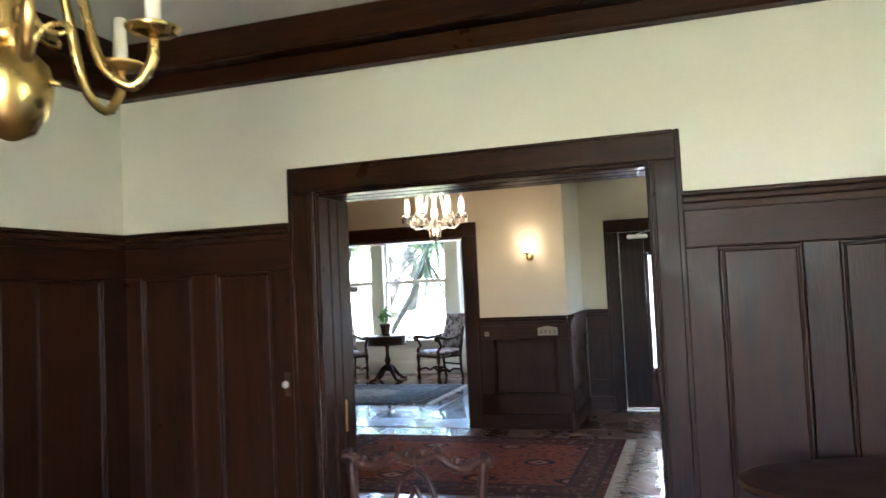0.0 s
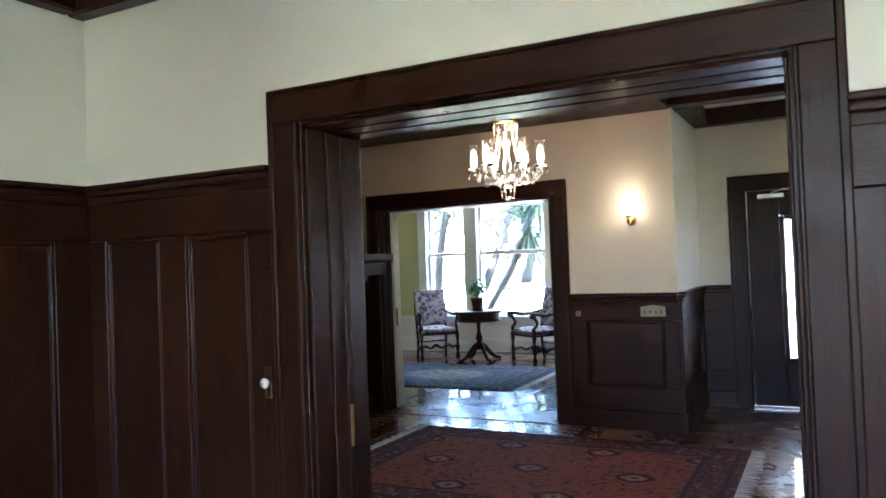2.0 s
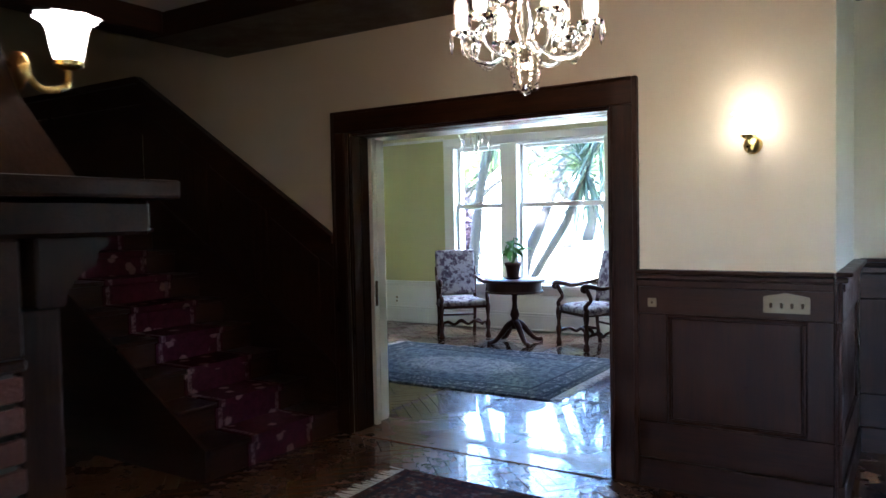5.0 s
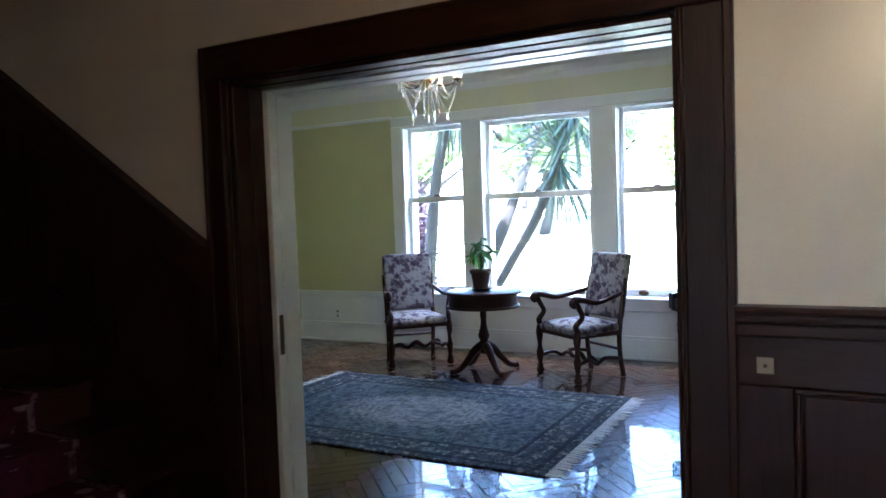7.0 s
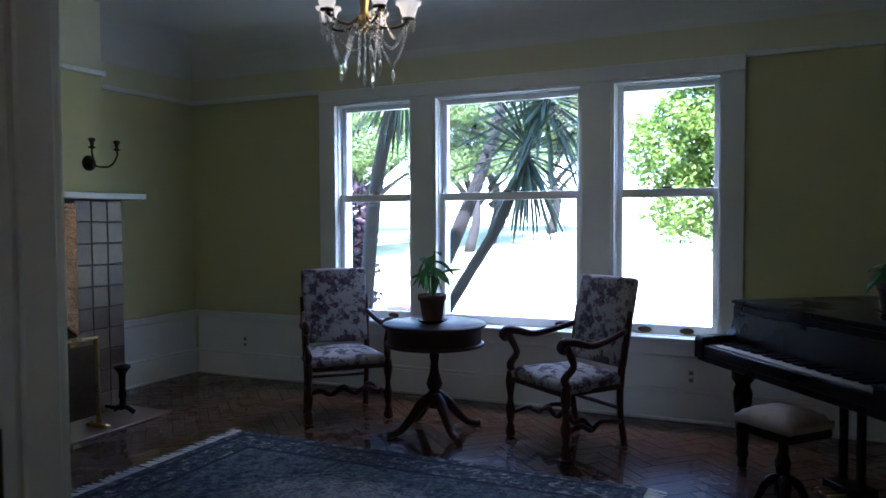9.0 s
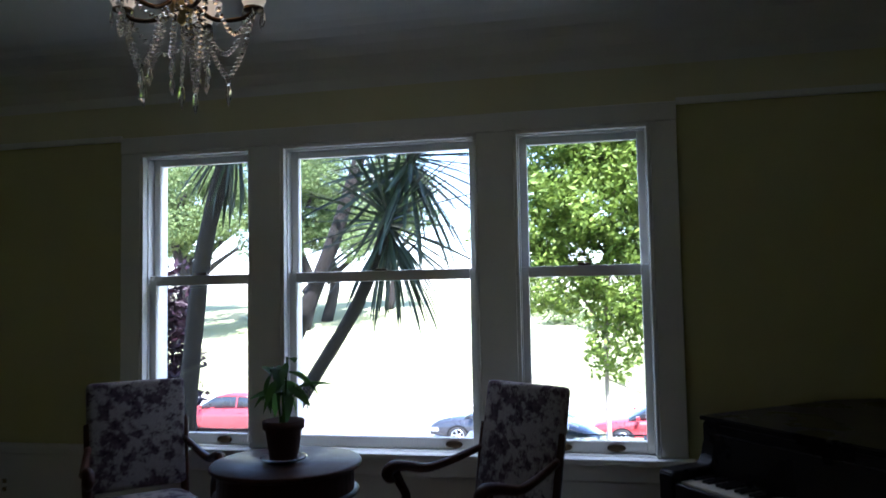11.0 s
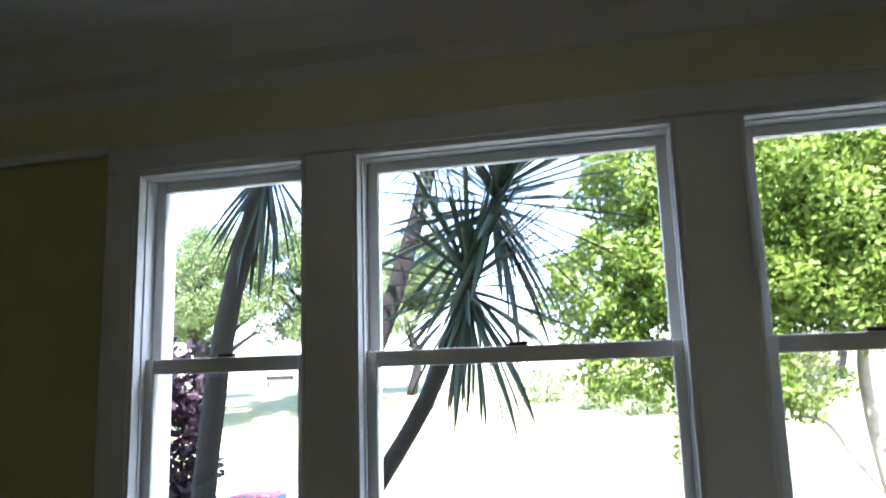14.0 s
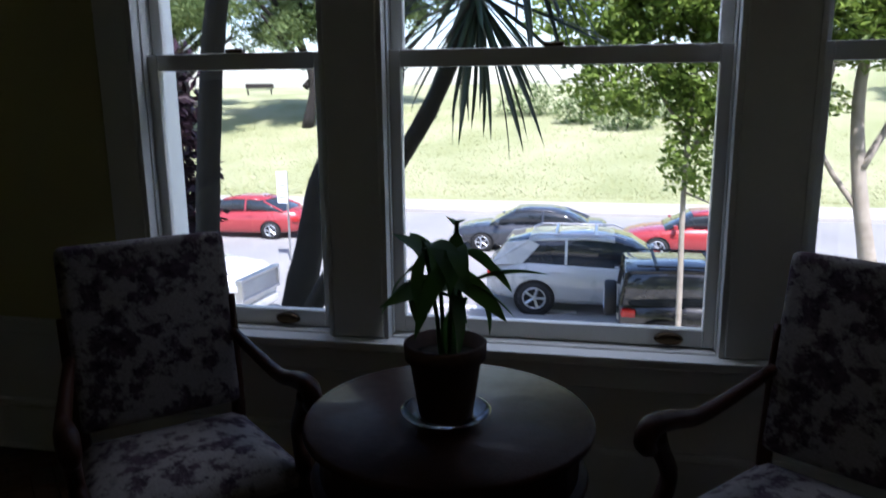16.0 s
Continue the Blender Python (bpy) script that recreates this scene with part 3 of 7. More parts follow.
beam("trim", -4.98, Y_H0 + 0.31, ZB + 0.002, -4.78, 6.978, 2.90, WOOD_Y)
beam("trim", X_V + 0.002, 7.55, ZB + 0.002, X_HR, 7.75, 2.90, WOOD_X)
beam("trim", X_V + 0.002, 7.752, ZB, X_V + 0.14, 8.90, 2.90, WOOD_Y)
beam("trim", X_V + 0.142, 8.74, ZB, X_HR, 8.902, 2.90, WOOD_X)
# dining crown beams: stepped
for z0, d, z1 in ((2.735, 0.10, 2.90), (2.83, 0.24, 3.01)):
    beam("trim", X_DL + 0.002, Y_D - d, z0, X_DR, Y_D - 0.002 - (0.0 if d < 0.2 else 0.102), z1, WOOD_X)
    beam("trim", X_DL + 0.002 + (0.0 if d < 0.2 else 0.102), Y_DS, z0 + 0.003, X_DL + d, Y_D - d - 0.002, z1, WOOD_Y)
for by in (2.05, 0.4):
    beam("trim", X_DL + 0.25, by, 2.84, X_DR, by + 0.26, 3.01, WOOD_X)
beam("trim", -1.9, -2.4, 2.85, -1.66, 0.398, 3.01, WOOD_Y)

# ---- floors ----
tagged(link_mesh("ground_slab", boxes([(X_HL - 0.2, -2.7, -0.25, 3.3, 12.73, -0.012)]), GAP), "dark floor base under the boards", "floor", kind="structure")


# ---- panelling ----
def wbox(ax, a0, a1, f, s, d0, d1, z0, z1):
    """A box on a wall that runs along ax at the place f and faces s: from d0 to d1 before the wall."""
    if ax == "x":
        return (a0, f + s * d0, z0, a1, f + s * d1, z1)
    return (f + s * d0, a0, z0, f + s * d1, a1, z1)


def wainscot(name, ax, f, s, a0, a1, top, panels, zp, label, cap=True, base=0.16, cap_in=0.0):
    root = thing(name, pose(0, 0, 0), label, "panelling", kind="structure")
    across = WOOD_X if ax == "x" else WOOD_Y
    t = 0.032
    part("backing", box(*wbox(ax, a0, a1, f, s, 0.001, 0.010, 0.0, top - 0.03)), WOOD_Z, root)
    part("bottom_rail", box(*wbox(ax, a0, a1, f, s, 0.0105, t, base, zp[0]), 0.004), across, root)
    part("top_rail", box(*wbox(ax, a0, a1, f, s, 0.0105, t, zp[1], top - 0.05), 0.004), across, root)
    part("baseboard", box(*wbox(ax, a0, a1, f, s, 0.0105, t + 0.012, 0.0, base - 0.001), 0.006), across, root)
    stops = [a0, *[v for p in panels for v in p], a1]
    for i in range(0, len(stops), 2):
        if stops[i + 1] - stops[i] > 0.012:
            part("stile", box(*wbox(ax, stops[i], stops[i + 1], f, s, 0.0105, t - 0.001, zp[0] + 0.001, zp[1] - 0.001), 0.004), WOOD_Z, root)
    for p0, p1 in panels:
        part("panel", box(*wbox(ax, p0 + 0.022, p1 - 0.022, f, s, 0.0105, 0.019, zp[0] + 0.022, zp[1] - 0.022), 0.007), WOOD_Z, root)
        m = 0.018
        rows = [wbox(ax, p0 + 0.001, p1 - 0.001, f, s, 0.0105, 0.026, zp[0] + 0.002, zp[0] + m), wbox(ax, p0 + 0.001, p1 - 0.001, f, s, 0.0105, 0.026, zp[1] - m, zp[1] - 0.002),
                wbox(ax, p0 + 0.001, p0 + m, f, s, 0.0105, 0.026, zp[0] + m, zp[1] - m), wbox(ax, p1 - m, p1 - 0.001, f, s, 0.0105, 0.026, zp[0] + m, zp[1] - m)]
        part("moulding", boxes(rows, 0.005), WOOD_Z, root)
    if cap:
        part("plate_rail", box(*wbox(ax, a0, a1, f, s, 0.0005, 0.075, top - 0.022, top), 0.008, 2), across, root)
        part("bed_moulding", box(*wbox(ax, a0, a1 - cap_in, f, s, 0.0005, 0.056, top - 0.052, top - 0.023), 0.009, 2), across, root)
        part("cove_moulding", box(*wbox(ax, a0, a1 - cap_in, f, s, 0.0325, 0.044, top - 0.092, top - 0.053), 0.008, 2), across, root)
    return root


DLAB = "dark-stained oak panelling with tall recessed panels"
ZP = (0.30, 1.66)
wainscot("wainscot_dining_north", "x", Y_D, -1, X_DL + 0.034, -1.736, 1.922, [(-2.758, -2.40), (-2.236, -1.878)], ZP, DLAB)
wainscot("wainscot_dining_north_east", "x", Y_D, -1, 0.344, X_DR, 1.922, [(0.491, 0.845), (0.994, 1.348), (1.497, 1.851), (2.0, 2.354), (2.503, 2.857)], ZP, DLAB)
wainscot("wainscot_dining_west", "y", X_DL, 1, Y_DS, Y_D - 0.001, 1.922, [(a, a + 0.47) for a in (-2.3, -1.66, -1.02, -0.4, 0.25, 0.93, 1.61, 2.29, 2.97)], ZP, DLAB)
HLAB = "dark-stained hall panelling below beige plaster"
wainscot("wainscot_hall_north", "x", Y_H1, -1, -1.815, X_V - 0.001, 1.175, [(-1.66, -0.99)], (0.36, 0.94), HLAB)
wainscot("wainscot_entry_west", "y", X_V, 1, Y_H1 - 0.035, 8.86, 1.177, [(7.82, 8.72)], (0.36, 0.94), HLAB)
wainscot("wainscot_entry_north", "x", 8.90, -1, X_V + 0.034, -0.575, 1.180, [], (0.36, 0.94), HLAB)
wainscot("wainscot_hall_south", "x", Y_H0, 1, 0.344, X_HR, 1.175, [(0.45, 1.1), (1.25, 1.9)], (0.36, 0.94), HLAB)


# ---- door casings ----
def casing(name, x0, x1, head, outer, top, y, s, label, mat_v=None, mat_h=None, proud=0.03):
    root = thing(name, pose(0, 0, 0), label, "door frame", kind="structure")
    mat_v, mat_h = mat_v or WOOD_Z, mat_h or WOOD_X
    part("side_casing", box(outer[0], y, 0, x0 - 0.004, y + s * proud, head - 0.001, 0.006, 2), mat_v, root)
    part("side_casing", box(x1 + 0.004, y, 0, outer[1], y + s * proud, head - 0.001, 0.006, 2), mat_v, root)
    part("head_casing", box(outer[0] - 0.004, y, head, outer[1] + 0.004, y + s * (proud + 0.004), top, 0.006, 2), mat_h, root)
    for a, b in ((outer[0] - 0.012, outer[0] + 0.016), (outer[1] - 0.016, outer[1] + 0.012)):
        part("back_band", box(a, y, 0, b, y + s * (proud + 0.012), top + 0.004, 0.005), mat_v, root)
    part("back_band", box(outer[0] + 0.0165, y, top - 0.016, outer[1] - 0.0165, y + s * (proud + 0.012), top + 0.004, 0.005), mat_h, root)
    part("inner_bead", box(x0 - 0.022, y, 0, x0 - 0.006, y + s * (proud + 0.006), head - 0.001, 0.005), mat_v, root)
    part("inner_bead", box(x1 + 0.006, y, 0, x1 + 0.022, y + s * (proud + 0.006), head - 0.001, 0.005), mat_v, root)
    return root


def lining(name, x0, x1, head, y0, y1, mat_v, mat_h, label, slots=True, parts=3):
    """The panelled reveal of a wide opening, with the slot of the sliding doors."""
    root = thing(name, pose(0, 0, 0), label, "door frame", kind="structure")
    t = 0.02
    cuts = np.linspace(y0, y1, parts + 1)
    for a, b in ((x0 - 0.004, x0 + 0.006), (x1 - 0.006, x1 + 0.004)):
        part("jamb_backing", box(a, y0 - 0.001, 0, b, y1 + 0.001, head - 0.001), mat_v, root)
    part("head_backing", box(x0 + 0.0065, y0 - 0.001, head - 0.006, x1 - 0.0065, y1 + 0.001, head + 0.003), mat_h, root)
    for i in range(parts):
        a, b = cuts[i] + 0.008, cuts[i + 1] - 0.008
        part("jamb_board", box(x0 + 0.0062, a, 0, x0 + t, b, head - 0.022, 0.005), mat_v, root)
        part("jamb_board", box(x1 - t, a, 0, x1 - 0.0062, b, head - 0.022, 0.005), mat_v, root)
        part("head_board", box(x0 + t + 0.001, a, head - t, x1 - t - 0.001, b, head - 0.0062, 0.005), mat_h, root)
    return root


casing("door_1_casing_dining", D1[0], D1[1], D1[2], (-1.734, 0.338), 2.22, Y_D, -1, "wide dark oak casing round the dining room opening")
casing("door_1_casing_hall", D1[0], D1[1], D1[2], (-1.734, 0.338), 2.22, Y_H0, 1, "wide dark oak casing round the dining room opening")
lining("door_1_lining", D1[0], D1[1], D1[2], Y_D, Y_H0, WOOD_Z, WOOD_X, "dark oak reveal of the wide opening")
casing("door_2_casing_hall", D2[0], D2[1], D2[2], (-3.935, -1.822), 2.205, Y_H1, -1, "wide dark oak casing round the living room opening")
lining("door_2_lining_hall", D2[0], D2[1], D2[2], Y_H1, Y_H1 + 0.2, WOOD_Z, WOOD_X, "dark oak reveal of the living room opening", parts=2)
lining("door_2_lining_living", D2[0] - 0.042, D2[1], D2[2], Y_H1 + 0.215, Y_L0, WHITE, WHITE, "white painted reveal of the living room opening", parts=2)
casing("door_2_casing_living", D2[0] - 0.045, D2[1], D2[2], (-4.0, -1.81), 2.22, Y_L0, 1, "white painted casing round the living room opening", WHITE, WHITE)
pd = thing("pocket_door", pose(0, 0, 0), "white painted sliding door edge standing in its wall slot", "door", kind="structure")
part("door_leaf", box(-3.90, 7.895, 0.012, -3.775, 7.94, 2.04, 0.004), WHITE, pd)
part("lock_plate", box(-3.7752, 7.903, 0.86, -3.772, 7.932, 1.04, 0.001), BRONZE, pd, "dark bronze edge lock")

pe = thing("pocket_door", pose(0, 0, 0), "dark oak sliding door edge standing in its wall slot", "door", kind="structure")
part("door_leaf", box(-1.66, 3.882, 0.012, -1.574, 3.920, 2.05, 0.003), WOOD_Z, pe)
part("lock_plate", box(-1.5738, 3.889, 0.72, -1.571, 3.913, 0.90, 0.001), BRASS, pe, "brass edge lock")

# small knob and plate of the panel door in the dining room
kn = thing("panel_door_knob", pose(-1.785, Y_D - 0.032, 1.03), "white glass knob with bronze plate on the dark panelling", "door knob")
part("plate", box(-0.017, -0.004, -0.065, 0.017, 0.0, 0.065, 0.003), BRONZE, kn, "dark bronze escutcheon plate")
k = lathe([(0.009, 0.0), (0.009, 0.010), (0.016, 0.014), (0.022, 0.024), (0.019, 0.034), (0.008, 0.039)], 16)
k.transform(Matrix.Rotation(radians(90), 4, "X"))
part("knob", k, mottled("milk_glass", (0.42, 0.40, 0.36), (0.55, 0.52, 0.47), 0.25, 0, 12, 60, 0.1, 0.001), kn, "white glass knob", True)

# front door with tall lace-curtained glass
fd = thing("door_3", pose(0.1, 8.95, 0), "dark oak front door with tall lace-curtained glass, closed", "door", kind="structure")
part("stile", box(-0.518, 0, 0.02, -0.24, 0.045, 2.068, 0.002), WOOD_Z, fd)
part("stile", box(0.24, 0, 0.02, 0.518, 0.045, 2.068, 0.002), WOOD_Z, fd)
part("top_rail", box(-0.239, 0.001, 1.82, 0.239, 0.044, 2.068, 0.004), WOOD_X, fd)
part("bottom_rail", box(-0.239, 0.001, 0.02, 0.239, 0.044, 0.44, 0.004), WOOD_X, fd)
part("glazing_bead", boxes([(-0.239, -0.008, 0.441, -0.20, 0.03, 1.819), (0.20, -0.008, 0.441, 0.239, 0.03, 1.819), (-0.199, -0.008, 0.441, 0.199, 0.03, 0.475), (-0.199, -0.008, 1.785, 0.199, 0.03, 1.819)], 0.004), WOOD_Z, fd)
p = part("pane", box(-0.2, 0.018, 0.47, 0.2, 0.024, 1.79), PANE, fd)
p.visible_shadow = False
lace = bmesh.new()
for i in range(60):
    x = -0.195 + 0.39 * i / 59
    yy = 0.036 + 0.006 * math.sin(i * 0.9)
    lace.verts.new((x, yy, 0.48)), lace.verts.new((x, yy, 1.78))
lace.verts.ensure_lookup_table()
for i in range(59):
    lace.faces.new([lace.verts[j] for j in (2 * i, 2 * i + 2, 2 * i + 3, 2 * i + 1)])
part("lace_curtain", lace, foliage_mat("lace", (0.75, 0.75, 0.73), (0.8, 0.8, 0.78), 0.7), fd, "thin white lace curtain", True)
part("closer_body", box(-0.42, -0.05, 1.985, -0.19, -0.002, 2.035, 0.008), CHROME, fd, "steel door closer")
part("closer_arm", tube([(-0.30, -0.045, 2.04), (-0.20, -0.16, 2.06), (0.02, -0.03, 2.075)], 0.009), CHROME, fd, "steel closer arm")
part("door_handle", tube([(0.44, 0.0, 0.98), (0.44, -0.06, 0.98), (0.34, -0.06, 0.98)], 0.011), BRASS, fd, "brass lever handle")
casing("door_3_casing", -0.42, 0.62, 2.07, (-0.571, 0.77), 2.215, 8.904, -1, "dark oak casing of the front door")
tagged(link_mesh("door_sill", box(-0.42, 8.80, 0.002, 0.62, 8.90, 0.02, 0.004), CHROME), "worn metal threshold strip", "threshold", kind="structure")
# unseen porch backing behind the door glass; no sun reaches it
tagged(link_mesh("porch_wall", boxes([(X_V - 0.1, 10.6, -0.3, 3.3, 10.7, 3.3), (-0.88, 9.11, -0.3, 3.3, 10.59, -0.02)]), STUCCO), "plain stucco porch outside the front door, unseen", "wall", kind="structure")

# switches
sw = thing("switch_plate", pose(-1.08, Y_H1 - 0.033, 1.015), "four-gang brass switch plate with scalloped top", "light switch")
prof = [(-0.105, -0.042), (0.105, -0.042), (0.105, 0.038), (0.075, 0.045), (0.04, 0.05), (0.0, 0.058), (-0.04, 0.05), (-0.075, 0.045), (-0.105, 0.038)]
part("plate", prism(prof, "y", -0.006, 0.0, 0.002), PLATE, sw)
for i in range(4):
    part("toggle", box(-0.075 + i * 0.047, -0.016, -0.016, -0.063 + i * 0.047, -0.0065, 0.008, 0.002), BRONZE, sw, "dark toggle")
s1 = thing("switch_plate", pose(-1.735, Y_H1 - 0.033, 1.0), "small square brass switch plate with dark button", "light switch")
part("plate", box(-0.024, -0.005, -0.024, 0.024, 0.0, 0.024, 0.002), PLATE, s1)
part("button", lathe([(0.006, 0), (0.006, 0.006)], 10), BRONZE, s1).matrix_local = pose(0, -0.005, 0, 90)
for ox, oy, ax in ((-2.95, Y_L1 - 0.026, 0), (-6.9, Y_L1 - 0.026, 0)):
    o = thing("wall_outlet", pose(ox, oy, 0.33), "white double wall outlet on the painted dado", "outlet")
    part("plate", box(-0.036, -0.006, -0.058, 0.036, 0.0, 0.058, 0.003), WHITE, o)
    part("socket", box(-0.015, -0.009, 0.012, 0.015, -0.0062, 0.04, 0.003), PLATE, o)
    part("socket", box(-0.015, -0.009, -0.04, 0.015, -0.0062, -0.012, 0.003), PLATE, o)


# ---- living room trim ----
def dado(name, ax, f, s, a0, a1):
    root = thing(name, pose(0, 0, 0), "white painted dado with chair rail and tall baseboard", "trim", kind="structure")
    part("dado_board", box(*wbox(ax, a0, a1, f, s, 0.001, 0.010, 0.0, 0.56)), WHITE, root)
    part("chair_rail", box(*wbox(ax, a0, a1, f, s, 0.001, 0.045, 0.572, 0.60), 0.008, 2), WHITE, root)
    part("rail_bed", box(*wbox(ax, a0, a1, f, s, 0.001, 0.024, 0.53, 0.571), 0.006), WHITE, root)
    part("baseboard", box(*wbox(ax, a0, a1, f, s, 0.0105, 0.026, 0.0, 0.20), 0.005), WHITE, root)
    part("base_cap", box(*wbox(ax, a0, a1, f, s, 0.0105, 0.034, 0.201, 0.232), 0.01, 2), WHITE, root)
    part("base_shoe", box(*wbox(ax, a0, a1, f, s, 0.0265, 0.042, 0.0, 0.025), 0.006), WHITE, root)
    return root


dado("dado_north", "x", Y_L1, -1, X_L + 0.046, X_LR - 0.046)
dado("dado_west_north", "y", X_L, 1, 11.17, Y_L1 - 0.001)
dado("dado_west_south", "y", X_L, 1, Y_L0 + 0.05, 9.05)
dado("dado_east", "y", X_LR, -1, Y_L0, Y_L1 - 0.001)
dado("dado_south_east", "x", Y_L0, 1, -1.80, X_LR - 0.05)
for nm, ax, f, s, a0, a1 in (("west", "y", X_L, 1, Y_L0, Y_L1 - 0.032), ("north_west", "x", Y_L1, -1, X_L + 0.001, -6.062), ("north_east", "x", Y_L1, -1, -2.612, X_LR), ("east", "y", X_LR, -1, Y_L0, Y_L1 - 0.032), ("south", "x", Y_L0, 1, X_L + 0.04, X_LR - 0.04)):
    tagged(link_mesh("picture_rail_" + nm, box(*wbox(ax, a0, a1, f, s, 0.001, 0.03, 2.545, 2.585), 0.01, 2), WHITE), "white painted picture rail", "trim", kind="structure")

# window casing, sills and sashes
wc = thing("window_casing", pose(0, 0, 0), "white painted casing round three sash windows", "trim", kind="structure")
YF = Y_L1 - 0.001
part("side_casing", box(-6.06, YF - 0.03, 0.606, WIN[0][0] - 0.012, YF, 2.455, 0.005), WHITE, wc)
part("side_casing", box(WIN[2][1] + 0.012, YF - 0.03, 0.606, -2.612, YF, 2.455, 0.005), WHITE, wc)
for a, b in ((WIN[0][1], WIN[1][0]), (WIN[1][1], WIN[2][0])):
    part("mullion_casing", box(a + 0.012, YF - 0.03, 0.606, b - 0.012, YF, 2.455, 0.005), WHITE, wc)
part("head_casing", box(-6.062, YF - 0.034, 2.457, -2.61, YF, 2.565, 0.006), WHITE, wc)
part("stool", box(-6.10, YF - 0.085, 0.566, -2.575, YF, 0.604, 0.010, 2), WHITE, wc, "projecting white window stool")
part("apron", box(-6.06, YF - 0.047, 0.47, -2.612, YF - 0.012, 0.565, 0.006), WHITE, wc)
for i, (a, b) in enumerate(WIN):
    w = thing("window_%d" % (i + 1), pose(0, 0, 0), "white double-hung sash window with clear glass", "window", "front windows", "structure")
    y0 = Y_L1
    part("frame_side", box(a - 0.012, y0 - 0.028, SILL + 0.012, a + 0.006, y0 + 0.254, HEAD, 0.002), WHITE, w)
    part("frame_side", box(b - 0.006, y0 - 0.028, SILL + 0.012, b + 0.012, y0 + 0.254, HEAD, 0.002), WHITE, w)
    part("frame_head", box(a - 0.012, y0 - 0.028, HEAD - 0.018, b + 0.012, y0 + 0.252, HEAD + 0.003, 0.002), WHITE, w)
    part("frame_sill", box(a + 0.007, y0 + 0.005, SILL, b - 0.007, y0 + 0.27, SILL + 0.03, 0.004), WHITE, w)
    part("stop_bead", boxes([(a + 0.0065, y0 + 0.02, SILL + 0.031, a + 0.013, y0 + 0.045, HEAD - 0.019), (b - 0.013, y0 + 0.02, SILL + 0.031, b - 0.0065, y0 + 0.045, HEAD - 0.019), (a + 0.0135, y0 + 0.02, HEAD - 0.026, b - 0.0135, y0 + 0.045, HEAD - 0.0185)], 0.003), WHITE, w)
    for nm, ya, z0, z1, lo, hi in (("lower_sash", y0 + 0.048, SILL + 0.032, 1.668, 0.066, 0.062), ("upper_sash", y0 + 0.094, 1.612, HEAD - 0.02, 0.056, 0.043)):
        st = 0.043
        c, d = a + 0.009, b - 0.009
        s_ob = part(nm, boxes([(c, ya, z0, c + st, ya + 0.04, z1), (d - st, ya, z0, d, ya + 0.04, z1), (c + st + 0.0005, ya + 0.001, z0, d - st - 0.0005, ya + 0.039, z0 + lo), (c + st + 0.0005, ya + 0.001, z1 - hi, d - st - 0.0005, ya + 0.039, z1)], 0.003), WHITE, w)
        g = part("pane", box(c + st - 0.002, ya + 0.018, z0 + lo - 0.002, d - st + 0.002, ya + 0.022, z1 - hi + 0.002), PANE, s_ob)
        g.visible_shadow = False
    n_lift = (0.3, 0.7) if i == 2 else ((0.72,) if i == 0 else (0.86,))
    for q in n_lift:
        part("sash_lift", lathe([(0.001, 0.004), (0.028, 0.004), (0.04, 0.0), (0.034, 0.012), (0.02, 0.016), (0.001, 0.016)], 14, cap=False), BRONZE, w, "oval bronze sash lift").matrix_local = Matrix.Translation((a + (b - a) * q, y0 + 0.046, 0.64)) @ Matrix.Rotation(radians(90), 4, "X") @ Matrix.Diagonal((1.3, 0.6, 1, 1))
    part("sash_lock", box((a + b) / 2 - 0.035, y0 + 0.05, 1.6685, (a + b) / 2 + 0.035, y0 + 0.085, 1.684, 0.004), BRONZE, w, "bronze sash lock")


# ---- stair along the hall's north wall ----
st = thing("staircase", pose(0, 0, 0), "dark wooden stair with a burgundy flowered carpet runner", "staircase", kind="structure")
RISE, GO, X0S, YS0, YS1 = 0.18, 0.281, -3.945, 6.55, 7.662
for i in range(8):
    x = X0S - GO * i
    z = RISE * (i + 1)
    part("riser", box(x - 0.02, YS0, z - RISE, x, YS1, z - 0.03, 0.002), WOOD_Y, st)
    part("tread", box(x - GO - 0.02, YS0 - 0.02, z - 0.03, x + 0.03, YS1, z, 0.010, 2), WOOD_Y, st)
    r = prism([(x + 0.002, z - RISE), (x + 0.012, z - RISE), (x + 0.012, z - 0.04), (x + 0.042, z - 0.034), (x + 0.044, z + 0.008), (x - GO + 0.012, z + 0.010), (x - GO + 0.012, z + 0.001), (x + 0.032, z + 0.001), (x + 0.032, z - 0.03), (x + 0.002, z - 0.031)], "y", YS0 + 0.28, YS1 - 0.275)
    run = part("runner", r, STAIRCARPET, st, "burgundy carpet with cream flowers")
    for yb in (YS0 + 0.30, YS1 - 0.327):
        part("runner_border", prism([(x + 0.0125, z - RISE + 0.002), (x + 0.0135, z - RISE + 0.002), (x + 0.0135, z - 0.041), (x + 0.0435, z - 0.035), (x + 0.0455, z + 0.0095), (x - GO + 0.016, z + 0.0115), (x - GO + 0.016, z + 0.0105), (x + 0.0445, z + 0.0085), (x + 0.0425, z - 0.0345), (x + 0.0125, z - 0.0405)], "y", yb, yb + 0.032), RUNEDGE, run, "pale patterned border")
part("string_board", prism([(X0S + 0.02, 0.0), (X0S + 0.02, RISE), (X0S - GO * 8, RISE * 9), (X0S - GO * 8, 0.0)], "y", YS0 - 0.045, YS0 - 0.022), WOOD_X, st)
SL = 0.640


